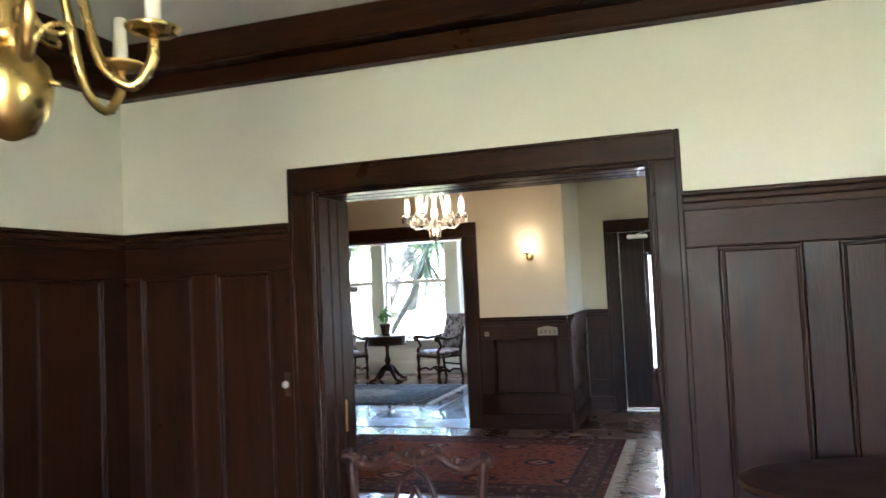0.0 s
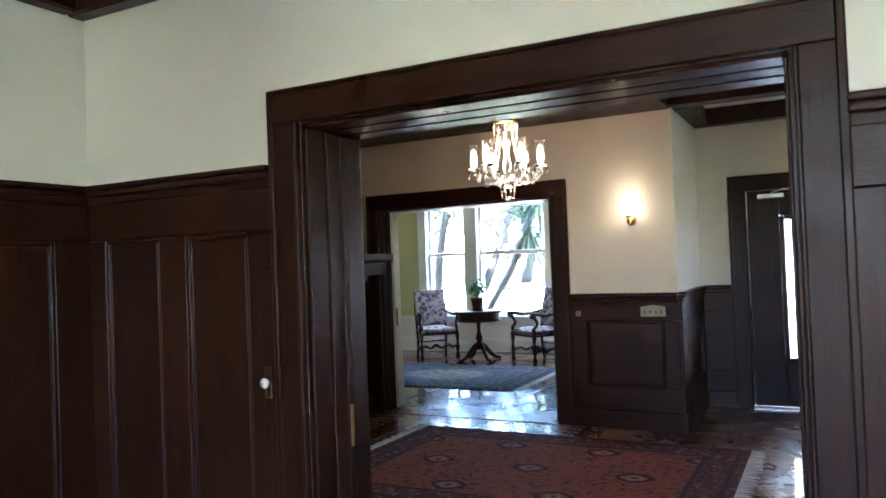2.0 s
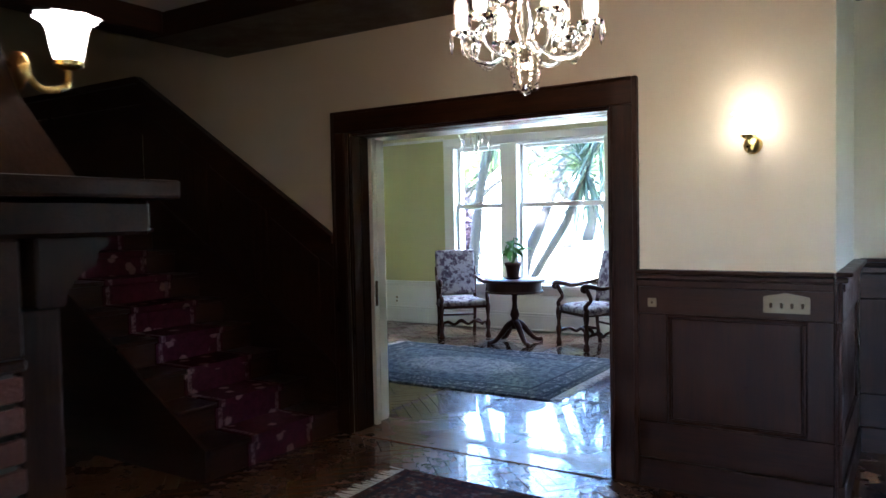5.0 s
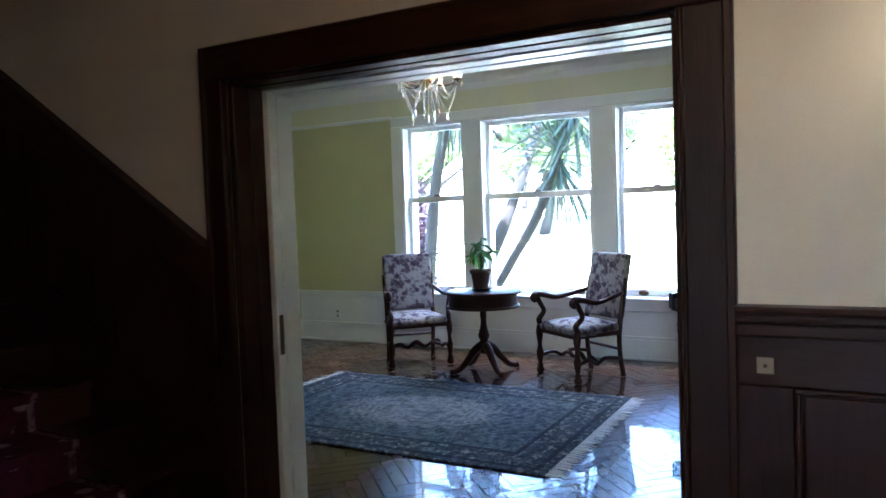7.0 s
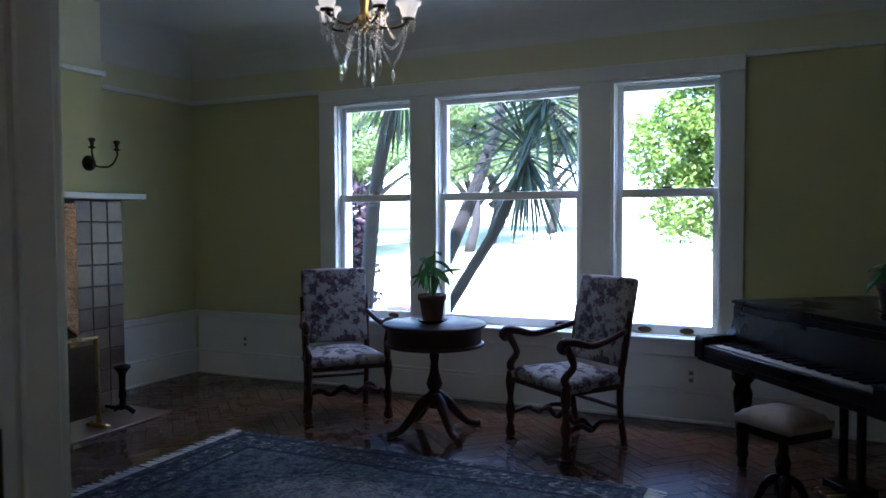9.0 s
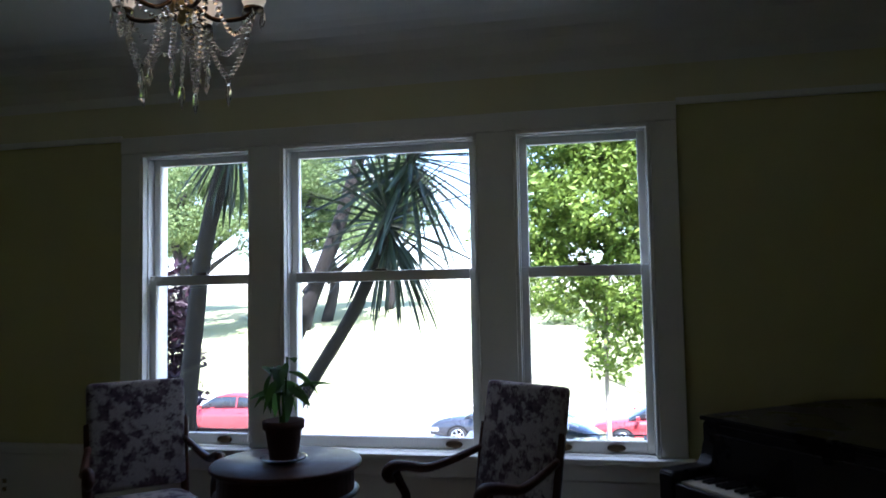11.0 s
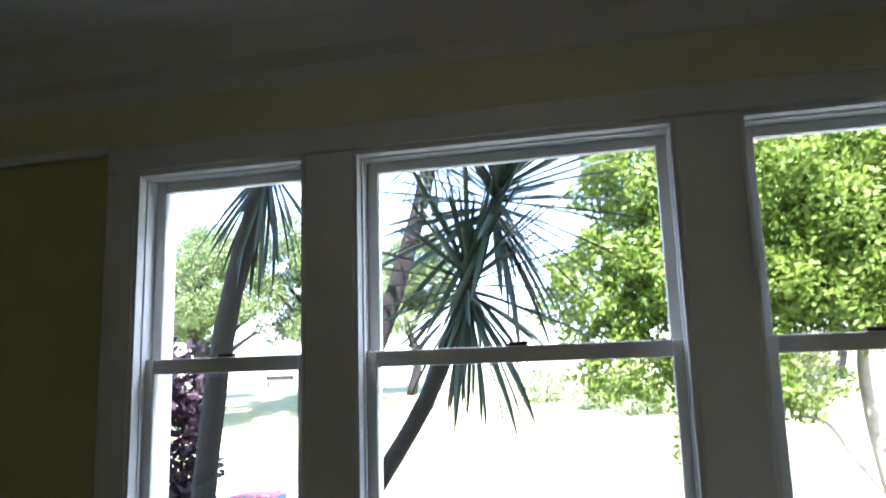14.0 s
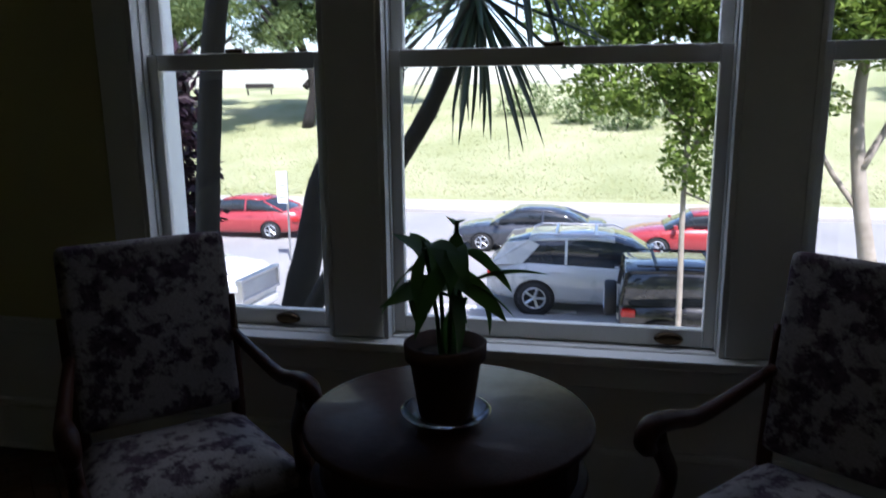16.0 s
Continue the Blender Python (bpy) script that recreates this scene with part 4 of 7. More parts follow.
def sloped(name, x0, x1, za, zb, d0, d1, mat, root, bev=0.004):
    """A board on the stair wall between two lines that climb with the stair: heights za, zb at the foot."""
    def zz(x, z):
        return z + SL * (-3.94 - x)
    poly = [(x0, zz(x0, za)), (x1, zz(x1, za)), (x1, zz(x1, zb)), (x0, zz(x0, zb))]
    return part(name, prism(poly, "y", Y_H1 - d1, Y_H1 - d0, bev), mat, root)


ws = thing("wainscot_stair", pose(0, 0, 0), "dark sloping panelling along the stair wall", "panelling", kind="structure")
sloped("backing", -3.942, -6.03, -0.3, 1.33, 0.001, 0.010, WOOD_Z, ws, 0)
sloped("skirting", -3.942, -6.03, -0.3, 0.44, 0.0105, 0.034, WOOD_X, ws)
sloped("skirt_cap", -3.942, -6.03, 0.441, 0.465, 0.0105, 0.044, WOOD_X, ws)
sloped("top_rail", -3.942, -6.03, 1.14, 1.31, 0.0105, 0.032, WOOD_X, ws)
sloped("rail_cap", -3.942, -6.03, 1.311, 1.365, 0.0005, 0.07, WOOD_X, ws)
xs = -3.944
while xs > -5.6:
    sloped("stile", xs, xs - 0.13, 0.466, 1.139, 0.0105, 0.031, WOOD_Z, ws)
    sloped("panel", xs - 0.155, xs - 0.625, 0.50, 1.105, 0.0105, 0.018, WOOD_Z, ws, 0.006)
    xs -= 0.65

zl = SL * (6.03 - 3.94)
for nm, za, zb, d0, d1 in (("backing", 0.9, 1.33, 0.001, 0.010), ("skirting", -0.2, 0.44, 0.0105, 0.034), ("top_rail", 1.14, 1.31, 0.0105, 0.032), ("rail_cap", 1.311, 1.365, 0.0005, 0.07), ("panel", 0.46, 1.13, 0.0105, 0.018)):
    part(nm, box(-8.29, Y_H1 - d1, za + zl, -6.0301, Y_H1 - d0, zb + zl, 0.003), WOOD_X, ws)
part("landing", box(-8.29, Y_H0 + 0.5, 1.36, X0S - GO * 8 + 0.01, YS1, 1.44, 0.006), WOOD_Y, st)

# ---- hall fireplace with hood, built against the south wall ----
fp = thing("hall_fireplace", pose(0, 0, 0), "brick fireplace with a dark wooden mantel and tapering hood", "fireplace", kind="structure")
FX0, FX1 = -3.75, -1.985
part("brick_core", boxes([(FX0 + 0.01, Y_H0 + 0.001, 0, FX0 + 0.42, 4.482, 1.21), (FX1 - 0.42, Y_H0 + 0.001, 0, FX1 - 0.01, 4.482, 1.21), (FX0 + 0.421, Y_H0 + 0.001, 0.75, FX1 - 0.421, 4.482, 1.21), (FX0 + 0.421, Y_H0 + 0.001, 0, FX1 - 0.421, 4.12, 0.749)]), MORTAR, fp)
part("lintel_board", box(FX0 - 0.01, Y_H0 + 0.002, 1.215, FX1 + 0.012, 4.4945, 1.44, 0.006), WOOD_X, fp)
part("lintel_bead", box(FX0 - 0.02, Y_H0 + 0.002, 1.19, FX1 + 0.022, 4.4945, 1.214, 0.006), WOOD_X, fp)
part("mantel_shelf", box(FX0 - 0.12, Y_H0 + 0.002, 1.515, FX1 + 0.11, 4.785, 1.556, 0.008, 2), WOOD_X, fp)
part("mantel_frieze", box(FX0 - 0.07, Y_H0 + 0.002, 1.441, FX1 + 0.075, 4.735, 1.514, 0.008), WOOD_X, fp)
for bx in (FX0 + 0.012, FX1 - 0.122):
    part("pilaster", box(bx, 4.4955, 0.14, bx + 0.11, 4.58, 1.30, 0.006, 2), WOOD_Z, fp, "dark wooden pilaster")
    part("plinth", box(bx - 0.01, 4.4955, 0.0, bx + 0.12, 4.60, 0.139, 0.006), WOOD_Z, fp)
    part("capital", prism([(4.5315, 1.301), (4.59, 1.301), (4.595, 1.33), (4.625, 1.365), (4.66, 1.38), (4.665, 1.41), (4.69, 1.42), (4.69, 1.44), (4.5315, 1.44)], "x", bx - 0.008, bx + 0.118, 0.004), WOOD_Z, fp, "moulded capital")
hood = bmesh.new()
lo = [hood.verts.new(c) for c in ((FX0, Y_H0 + 0.002, 1.557), (FX1, Y_H0 + 0.002, 1.557), (FX1, 4.62, 1.557), (FX0, 4.62, 1.557))]
mi = [hood.verts.new(c) for c in ((FX0 + 0.06, Y_H0 + 0.002, 1.72), (FX1 - 0.06, Y_H0 + 0.002, 1.72), (FX1 - 0.06, 4.545, 1.72), (FX0 + 0.06, 4.545, 1.72))]
hi = [hood.verts.new(c) for c in ((FX0 + 0.36, Y_H0 + 0.002, 2.718), (FX1 - 0.36, Y_H0 + 0.002, 2.718), (FX1 - 0.36, 4.34, 2.718), (FX0 + 0.36, 4.34, 2.718))]
for a, b in ((lo, mi), (mi, hi)):
    for i in range(4):
        hood.faces.new((a[i], a[(i + 1) % 4], b[(i + 1) % 4], b[i]))
hood.faces.new(lo[::-1]), hood.faces.new(hi)
part("hood", hood, WOOD_Z, fp, "tapering dark wooden hood")
# bricks of the side and front, in courses
brick_me = None
for side in ("side", "front"):
    for row in range(24):
        z = 0.010 + row * 0.059
        if z + 0.047 > 1.19:
            break
        off = 0.11 * (row % 2)
        if side == "side":
            cells = [(Y_H0 + 0.01 + off + 0.225 * j, Y_H0 + 0.01 + off + 0.225 * j + 0.213) for j in range(-1, 3)]
            cells = [(max(a, Y_H0 + 0.004), min(b, 4.494)) for a, b in cells if min(b, 4.494) - max(a, Y_H0 + 0.004) > 0.04]
            for a, b in cells:
                part("brick", box(FX1 - 0.0095, a, z, FX1 + 0.004, b, z + 0.047, 0.003), BRICK, fp)
        else:
            cells = [(FX0 + 0.01 + off + 0.225 * j, FX0 + 0.01 + off + 0.225 * j + 0.213) for j in range(-1, 9)]
            for a, b in cells:
                a, b = max(a, FX0), min(b, FX1 - 0.01)
                if b - a < 0.04 or (z < 0.72 and b > FX0 + 0.43 and a < FX1 - 0.43):
                    continue
                part("brick", box(a, 4.4825, z, b, 4.494, z + 0.047, 0.003), BRICK, fp)

# ---- living room fireplace on the west wall ----
lf = thing("living_fireplace", pose(0, 0, 0), "tiled fireplace with a white mantel shelf and copper hood", "fireplace", kind="structure")
FXL, FY0, FY1 = -7.08, 9.10, 11.06
part("chimney_breast", boxes([(X_L + 0.001, FY0, 1.64, FXL, FY1, 2.549), (X_L + 0.001, FY0, 0, FXL, 9.72, 1.639), (X_L + 0.001, 10.46, 0, FXL, FY1, 1.639), (X_L + 0.001, 9.721, 1.50, FXL, 10.459, 1.639), (X_L + 0.001, 9.721, 0, X_L + 0.05, 10.459, 1.499)]), GREEN, lf, "yellow-green plastered chimney breast")
part("breast_frieze", box(X_L + 0.001, FY0, 2.551, FXL, FY1, 3.10), FRIEZE, lf, "pale cream frieze")
part("picture_rail", box(FXL + 0.0005, FY0, 2.545, FXL + 0.03, FY1 + 0.02, 2.585, 0.01, 2), WHITE, lf)
part("mantel_shelf", box(FXL - 0.05, FY0 - 0.12, 1.615, FXL + 0.21, FY1 + 0.22, 1.66, 0.006), WHITE, lf, "white mantel shelf")
part("tile_bed", boxes([(FXL - 0.02, 10.462, 0.0, FXL + 0.058, 11.172, 1.614), (FXL - 0.02, FY0 - 0.10, 0.0, FXL + 0.058, 9.718, 1.614), (FXL - 0.02, 9.719, 1.36, FXL + 0.058, 10.461, 1.614)]), MORTAR, lf)
for r in range(10):
    z = 0.006 + r * 0.1605
    for y0, nn in ((10.744, 3), (FY0 - 0.095, 4)):
        for c in range(nn):
            a = y0 + c * 0.1425
            part("tile", box(FXL + 0.0585, a, z, FXL + 0.068, a + 0.136, z + 0.154, 0.004), TILE, lf)
part("copper_hood", prism([(10.735, 0.62), (10.735, 1.58), (9.50, 1.58), (9.50, 0.62), (9.62, 0.72), (9.85, 0.84), (10.1, 0.88), (10.35, 0.84), (10.6, 0.72)], "x", FXL + 0.0585, FXL + 0.10, 0.006), COPPER, lf, "hammered copper hood")
part("firebox_frame", box(FXL + 0.0585, 10.67, 0.0, FXL + 0.085, 10.735, 0.615, 0.004), BRASS, lf, "brass firebox edging")
part("hearth", box(FXL + 0.07, FY0 - 0.1, 0.0, FXL + 0.52, FY1 + 0.14, 0.012, 0.004), TILE, lf, "tiled hearth slab")
an = thing("andiron", pose(-6.84, 10.98, 0.012), "black iron andiron standing on the hearth", "andiron")
part("post", lathe([(0.03, 0.04), (0.022, 0.10), (0.03, 0.14), (0.022, 0.2), (0.026, 0.3), (0.045, 0.33), (0.06, 0.345), (0.06, 0.365), (0.02, 0.38)], 14), IRON, an, "", True)
part("foot", tube(curve_points([(-0.10, 0.02, 0.018), (-0.05, 0, 0.05), (0, 0, 0.06), (0.06, 0, 0.05), (0.10, 0.02, 0.018)], 12), 0.018), IRON, an, "", True)
part("log_bar", box(-0.20, -0.012, 0.03, 0.0, 0.012, 0.055, 0.003), IRON, an)
copy_thing(an, pose(-6.84, 9.35, 0.012))
fs = thing("fire_screen", pose(-6.72, 10.42, 0.0), "brass-framed folding fire screen before the hearth", "fire screen")
part("panel", box(-0.01, -0.28, 0.10, 0.01, 0.22, 0.60, 0.004), BRONZE, fs, "dark mesh panel")
part("frame", tube([(0, -0.30, 0.04), (0, -0.30, 0.64), (0, 0.24, 0.64), (0, 0.24, 0.04)], 0.016), BRASS, fs)
part("foot", box(-0.10, 0.21, 0.0, 0.10, 0.26, 0.04, 0.01), BRASS, fs)
part("foot", box(-0.10, -0.32, 0.0, 0.10, -0.27, 0.04, 0.01), BRASS, fs)
ls = thing("candle_sconce", pose(FXL, 10.93, 1.885), "dark bronze two-armed candle sconce", "wall lamp")
b = lathe([(0.058, 0.0), (0.058, 0.012), (0.03, 0.03), (0.012, 0.05)], 20)
b.transform(Matrix.Rotation(radians(90), 4, "Y"))
part("backplate", b, BRONZE, ls, "", True)
for sy in (-1, 1):
    arm = part("arm", tube(curve_points([(0.04, 0, 0), (0.09, sy * 0.02, -0.03), (0.15, sy * 0.07, -0.02), (0.17, sy * 0.11, 0.05), (0.17, sy * 0.11, 0.10)], 20), 0.007), BRONZE, ls, "", True)
    part("candle_cup", lathe([(0.012, 0.09), (0.03, 0.10), (0.012, 0.11), (0.014, 0.135), (0.024, 0.15), (0.024, 0.165), (0.012, 0.17)], 12, at=(0.17, sy * 0.11, 0)), BRONZE, ls, "", True)


# ---- rugs ----
def rug(name, m, hx, hy, mat, label, fringe_ends):
    r = thing(name, m, label, "rug")
    part("rug_field", box(-hx, -hy, 0.0, hx, hy, 0.011, 0.004), mat, r)
    rng = random.Random(3)
    for sgn in (-1, 1):
        bm = bmesh.new()
        n = int(2 * hy / 0.016)
        for i in range(n):
            y = -hy + 2 * hy * (i + 0.5) / n
            L, k = rng.uniform(0.07, 0.115), rng.uniform(-0.02, 0.02)
            v = [bm.verts.new(c) for c in ((sgn * (hx - 0.002), y - 0.006, 0.008), (sgn * (hx - 0.002), y + 0.006, 0.008), (sgn * (hx + L * 0.5), y + 0.008 + k * 0.4, 0.006), (sgn * (hx + L * 0.5), y - 0.006 + k * 0.4, 0.006), (sgn * (hx + L), y + k + 0.007, 0.003), (sgn * (hx + L), y + k - 0.005, 0.003))]
            f = [(v[0], v[1], v[2], v[3]), (v[3], v[2], v[4], v[5])]
            for q in f:
                bm.faces.new(q if sgn > 0 else q[::-1])
        part("fringe", bm, FRINGE, r, "pale cotton fringe")
    return r


rug("hall_rug", pose(-1.68, 6.22, 0.003), 1.38, 1.0, RUG_HALL, "rust-red woven rug with dark medallions on the hall floor", True)
rug("living_rug", pose(-4.37, 10.06, 0.003), 1.36, 0.93, RUG_LIV, "blue-grey woven rug with a pale medallion and fringe", True)


# ---- carved armchairs ----
def rounded_block(w0, w1, d, h, z, crown, n=10, y0=0.0):
    """An upholstered block: width w0 behind to w1 in front, depth d, domed by crown."""
    bm = bmesh.new()
    grid = []
    for i in range(n + 1):
        u = i / n
        wid = w0 + (w1 - w0) * u
        row = []
        for j in range(n + 1):
            v = j / n
            e = min(u, 1 - u, v, 1 - v) * 2
            dome = crown * (1 - (1 - min(1, e * 1.4)) ** 2.2)
            row.append(bm.verts.new((wid * (v - 0.5), y0 + d * (0.5 - u), z + h + dome - crown)))
        grid.append(row)
    for a, b in zip(grid, grid[1:]):
        for j in range(n):
            bm.faces.new((a[j], b[j], b[j + 1], a[j + 1]))
    edge = [grid[0][j] for j in range(n + 1)] + [grid[i][n] for i in range(1, n + 1)] + [grid[n][j] for j in range(n - 1, -1, -1)] + [grid[i][0] for i in range(n - 1, 0, -1)]
    low = [bm.verts.new((p.co.x * 0.985, p.co.y * 0.985 + y0 * 0.015, z)) for p in edge]
    for i in range(len(edge)):
        k = (i + 1) % len(edge)
        bm.faces.new((edge[i], edge[k], low[k], low[i]))
    bm.faces.new(low[::-1])
    bmesh.ops.recalc_face_normals(bm, faces=bm.faces[:])
    return bm


def armchair(m, label):
    c = thing("armchair", m, label, "chair", "armchairs by the window")
    W, WB, D = 0.29, 0.235, 0.25
    part("seat", rounded_block(0.50, 0.60, 0.52, 0.11, 0.395, 0.055, 12), TOILE, c, "domed floral tapestry seat", True)
    b = box(-0.255, -0.035, 0.0, 0.255, 0.035, 0.58, 0.03, 3)
    for v in b.verts:
        if v.co.y < 0 and abs(v.co.x) < 0.22:
            v.co.y -= 0.012
    bk = part("backrest", b, TOILE, c, "tall floral tapestry back", True)
    bk.matrix_local = Matrix.Translation((0, 0.245, 0.50)) @ Matrix.Rotation(radians(-11), 4, "X")
    for sx in (-1, 1):
        part("rear_post", tube(curve_points([(sx * 0.235, 0.27, 0.0), (sx * 0.235, 0.235, 0.22), (sx * 0.24, 0.235, 0.45), (sx * 0.25, 0.275, 0.72), (sx * 0.255, 0.30, 0.86)], 16), smooth_along([0.024, 0.020, 0.024, 0.020, 0.016], 17), 8), MAHOG, c, "", True)
        leg = lathe([(0.020, 0.0), (0.034, 0.012), (0.036, 0.04), (0.026, 0.055), (0.030, 0.075), (0.018, 0.09), (0.028, 0.14), (0.034, 0.19), (0.022, 0.23), (0.018, 0.27), (0.028, 0.33), (0.033, 0.37), (0.028, 0.41), (0.024, 0.44)], 12, at=(sx * W, -D, 0))
        part("front_leg", leg, MAHOG, c, "turned front leg", True)
        part("arm_support", tube(curve_points([(sx * W, -D + 0.02, 0.43), (sx * (W - 0.005), -D - 0.005, 0.49), (sx * (W + 0.005), -D + 0.055, 0.56), (sx * (W + 0.012), -D + 0.02, 0.64), (sx * (W + 0.012), -D - 0.01, 0.69)], 18), smooth_along([0.024, 0.026, 0.022, 0.024, 0.028], 17), 8), MAHOG, c, "", True)
        arm = part("arm", tube(curve_points([(sx * 0.25, 0.265, 0.735), (sx * 0.275, 0.12, 0.70), (sx * 0.30, -0.05, 0.675), (sx * 0.305, -0.18, 0.705), (sx * 0.305, -0.27, 0.715), (sx * 0.305, -0.30, 0.685), (sx * 0.305, -0.275, 0.66), (sx * 0.305, -0.25, 0.675)], 30), smooth_along([0.018, 0.020, 0.022, 0.026, 0.030, 0.028, 0.022, 0.014], 29), 9), MAHOG, c, "scrolled open arm", True)
        part("side_stretcher", tube(curve_points([(sx * W, -D, 0.16), (sx * 0.275, -0.12, 0.185), (sx * 0.265, -0.03, 0.145), (sx * 0.255, 0.06, 0.185), (sx * 0.235, 0.24, 0.16)], 20), 0.017, 7), MAHOG, c, "", True)
        part("side_rail", box(min(sx * 0.245, sx * 0.275), -0.23, 0.375, max(sx * 0.245, sx * 0.275), 0.23, 0.41, 0.006), MAHOG, c)
    part("cross_stretcher", tube(curve_points([(-0.265, -0.02, 0.155), (-0.17, -0.02, 0.185), (-0.09, -0.02, 0.15), (0, -0.02, 0.195), (0.09, -0.02, 0.15), (0.17, -0.02, 0.185), (0.265, -0.02, 0.155)], 30), smooth_along([0.014, 0.02, 0.016, 0.026, 0.016, 0.02, 0.014], 31), 8), MAHOG, c, "scrolled cross stretcher", True)
    part("rear_stretcher", tube([(-0.235, 0.245, 0.24), (0, 0.245, 0.24), (0.235, 0.245, 0.24)], 0.014, 7), MAHOG, c)
    part("front_rail", box(-0.27, -0.262, 0.375, 0.27, -0.235, 0.41, 0.006), MAHOG, c)
    return c


armchair(pose(-5.37, 11.70, 0, 0, 0, 43), "carved mahogany armchair in cream and plum floral tapestry")
armchair(pose(-3.63, 11.66, 0, 0, 0, -36), "carved mahogany armchair in cream and plum floral tapestry")

# ---- drum table with a plant ----
dt = thing("drum_table", pose(-4.525, 11.53, 0), "round dark mahogany drum table on four splayed legs", "table")
part("tabletop", lathe([(0.30, 0.722), (0.345, 0.724), (0.354, 0.732), (0.354, 0.742), (0.347, 0.75), (0.0005, 0.75)], 56, cap=False), MAHOG, dt, "round polished top", True)
part("drum_apron", lathe([(0.29, 0.62), (0.318, 0.62), (0.318, 0.7215), (0.29, 0.7215)], 48, cap=False), MAHOG, dt, "", False)
part("lower_bead", lathe([(0.28, 0.596), (0.335, 0.598), (0.342, 0.606), (0.335, 0.618), (0.28, 0.6195)], 48, cap=False), MAHOG, dt, "", True)
part("drum_base", lathe([(0.02, 0.596), (0.29, 0.601)], 40), MAHOG, dt)
part("pedestal", lathe([(0.05, 0.595), (0.045, 0.57), (0.028, 0.55), (0.034, 0.52), (0.026, 0.48), (0.030, 0.42), (0.048, 0.36), (0.056, 0.33), (0.044, 0.30), (0.034, 0.285), (0.052, 0.27), (0.055, 0.20), (0.045, 0.17), (0.02, 0.16)], 20), MAHOG, dt, "turned pedestal", True)
for a in (-128, -38, 52, 142):
    r = radians(a)
    pts = [(math.cos(r) * d, math.sin(r) * d, z) for d, z in ((0.03, 0.24), (0.10, 0.20), (0.17, 0.12), (0.25, 0.045), (0.32, 0.022), (0.35, 0.024))]
    part("leg", tube(curve_points(pts, 20), smooth_along([0.042, 0.038, 0.032, 0.026, 0.024, 0.028], 21), 9), MAHOG, dt, "splayed curved leg", True)


def pointed_leaf(length, width, arch):
    bm = bmesh.new()
    rows = []
    n = 8
    for i in range(n + 1):
        t = i / n
        w = width * math.sin(math.pi * min(1, t * 0.97 + 0.03)) ** 0.8 * (1 - 0.25 * t)
        x, z = length * (t - 0.15 * arch * t * t), -arch * length * t * t * 0.7
        rows.append([bm.verts.new((x, -w, z + w * 0.25)), bm.verts.new((x, 0, z)), bm.verts.new((x, w, z + w * 0.25))])
    for a, b in zip(rows, rows[1:]):
        for k in range(2):
            bm.faces.new((a[k], b[k], b[k + 1], a[k + 1]))
    me = bpy.data.meshes.new("leaf")
    bm.to_mesh(me)
    bm.free()
    me.polygons.foreach_set("use_smooth", [True] * len(me.polygons))
    me.materials.append(LEAF)
    return me


PLEAVES = [pointed_leaf(0.165, 0.025, a) for a in (0.35, 0.7, 1.1)]


def potted_plant(m, label, seed, n_leaf=24, height=0.24, pot_mat=None, glass_saucer=True):
    p = thing("potted_plant", m, label, "plant")
    part("pot", lathe([(0.052, 0.0), (0.056, 0.004), (0.074, 0.125), (0.083, 0.126), (0.085, 0.158), (0.077, 0.160), (0.070, 0.13), (0.001, 0.125)], 28, at=(0, 0, 0.010), cap=False), pot_mat or TERRA, p, "dark terracotta pot", True)
    part("soil", lathe([(0.001, 0.142), (0.070, 0.140)], 20, cap=False), SOIL, p)
    part("saucer", lathe([(0.001, 0.0), (0.055, 0.0), (0.088, 0.016), (0.094, 0.022), (0.088, 0.023), (0.056, 0.008), (0.001, 0.008)], 24, cap=False), CRYSTAL if glass_saucer else TERRA, p, "clear cut-glass saucer" if glass_saucer else "terracotta saucer", True)
    r = random.Random(seed)
    tips = []
    for k in range(4):
        a = k * 1.7 + 0.4
        end = Vector((0.045 * math.cos(a), 0.045 * math.sin(a), 0.14 + height * (0.7 + 0.16 * k)))
        part("stem", tube(curve_points([(0.01 * math.cos(a), 0.01 * math.sin(a), 0.135), (0.02 * math.cos(a), 0.02 * math.sin(a), 0.14 + height * 0.4), tuple(end)], 8), 0.005, 6), LEAF, p, "", True)
        tips.append(end)
    for i in range(n_leaf):
        base = tips[i % 4] - Vector((0, 0, r.uniform(0, height * 0.35)))
        a = i * 2.4 + r.uniform(-0.3, 0.3)
        el = r.uniform(-0.85, 0.65)
        ob = new("leaf", PLEAVES[r.randrange(3)])
        ob.parent = p
        ob.matrix_local = Matrix.Translation(base) @ Matrix.Rotation(a, 4, "Z") @ Matrix.Rotation(-el, 4, "Y") @ Matrix.Rotation(r.uniform(-0.5, 0.5), 4, "X") @ Matrix.Scale(r.uniform(0.75, 1.2), 4)
    return p


potted_plant(pose(-4.525, 11.50, 0.7505) @ Matrix.Scale(1.16, 4), "green leafy plant in a terracotta pot on a glass saucer", 4)


# ---- grand piano and stool ----
PL, PU = Vector((-2.82, 11.53, 0)), math.degrees(math.atan2(-0.80, 0.60))
pn = thing("grand_piano", pose(PL.x, PL.y, 0, 0, 0, PU), "ebonised baby grand piano with its lid closed", "piano")
# in its own frame: x along the keyboard, y back to the tail
outline = [(0.0, 0.23), (1.42, 0.23), (1.42, 0.62), (1.36, 0.80), (1.16, 0.95), (0.98, 1.08), (0.86, 1.24), (0.74, 1.38), (0.52, 1.45), (0.28, 1.43), (0.08, 1.30), (0.0, 1.10)]
part("case", prism(outline, "z", 0.70, 0.945, 0.008), EBONY, pn)
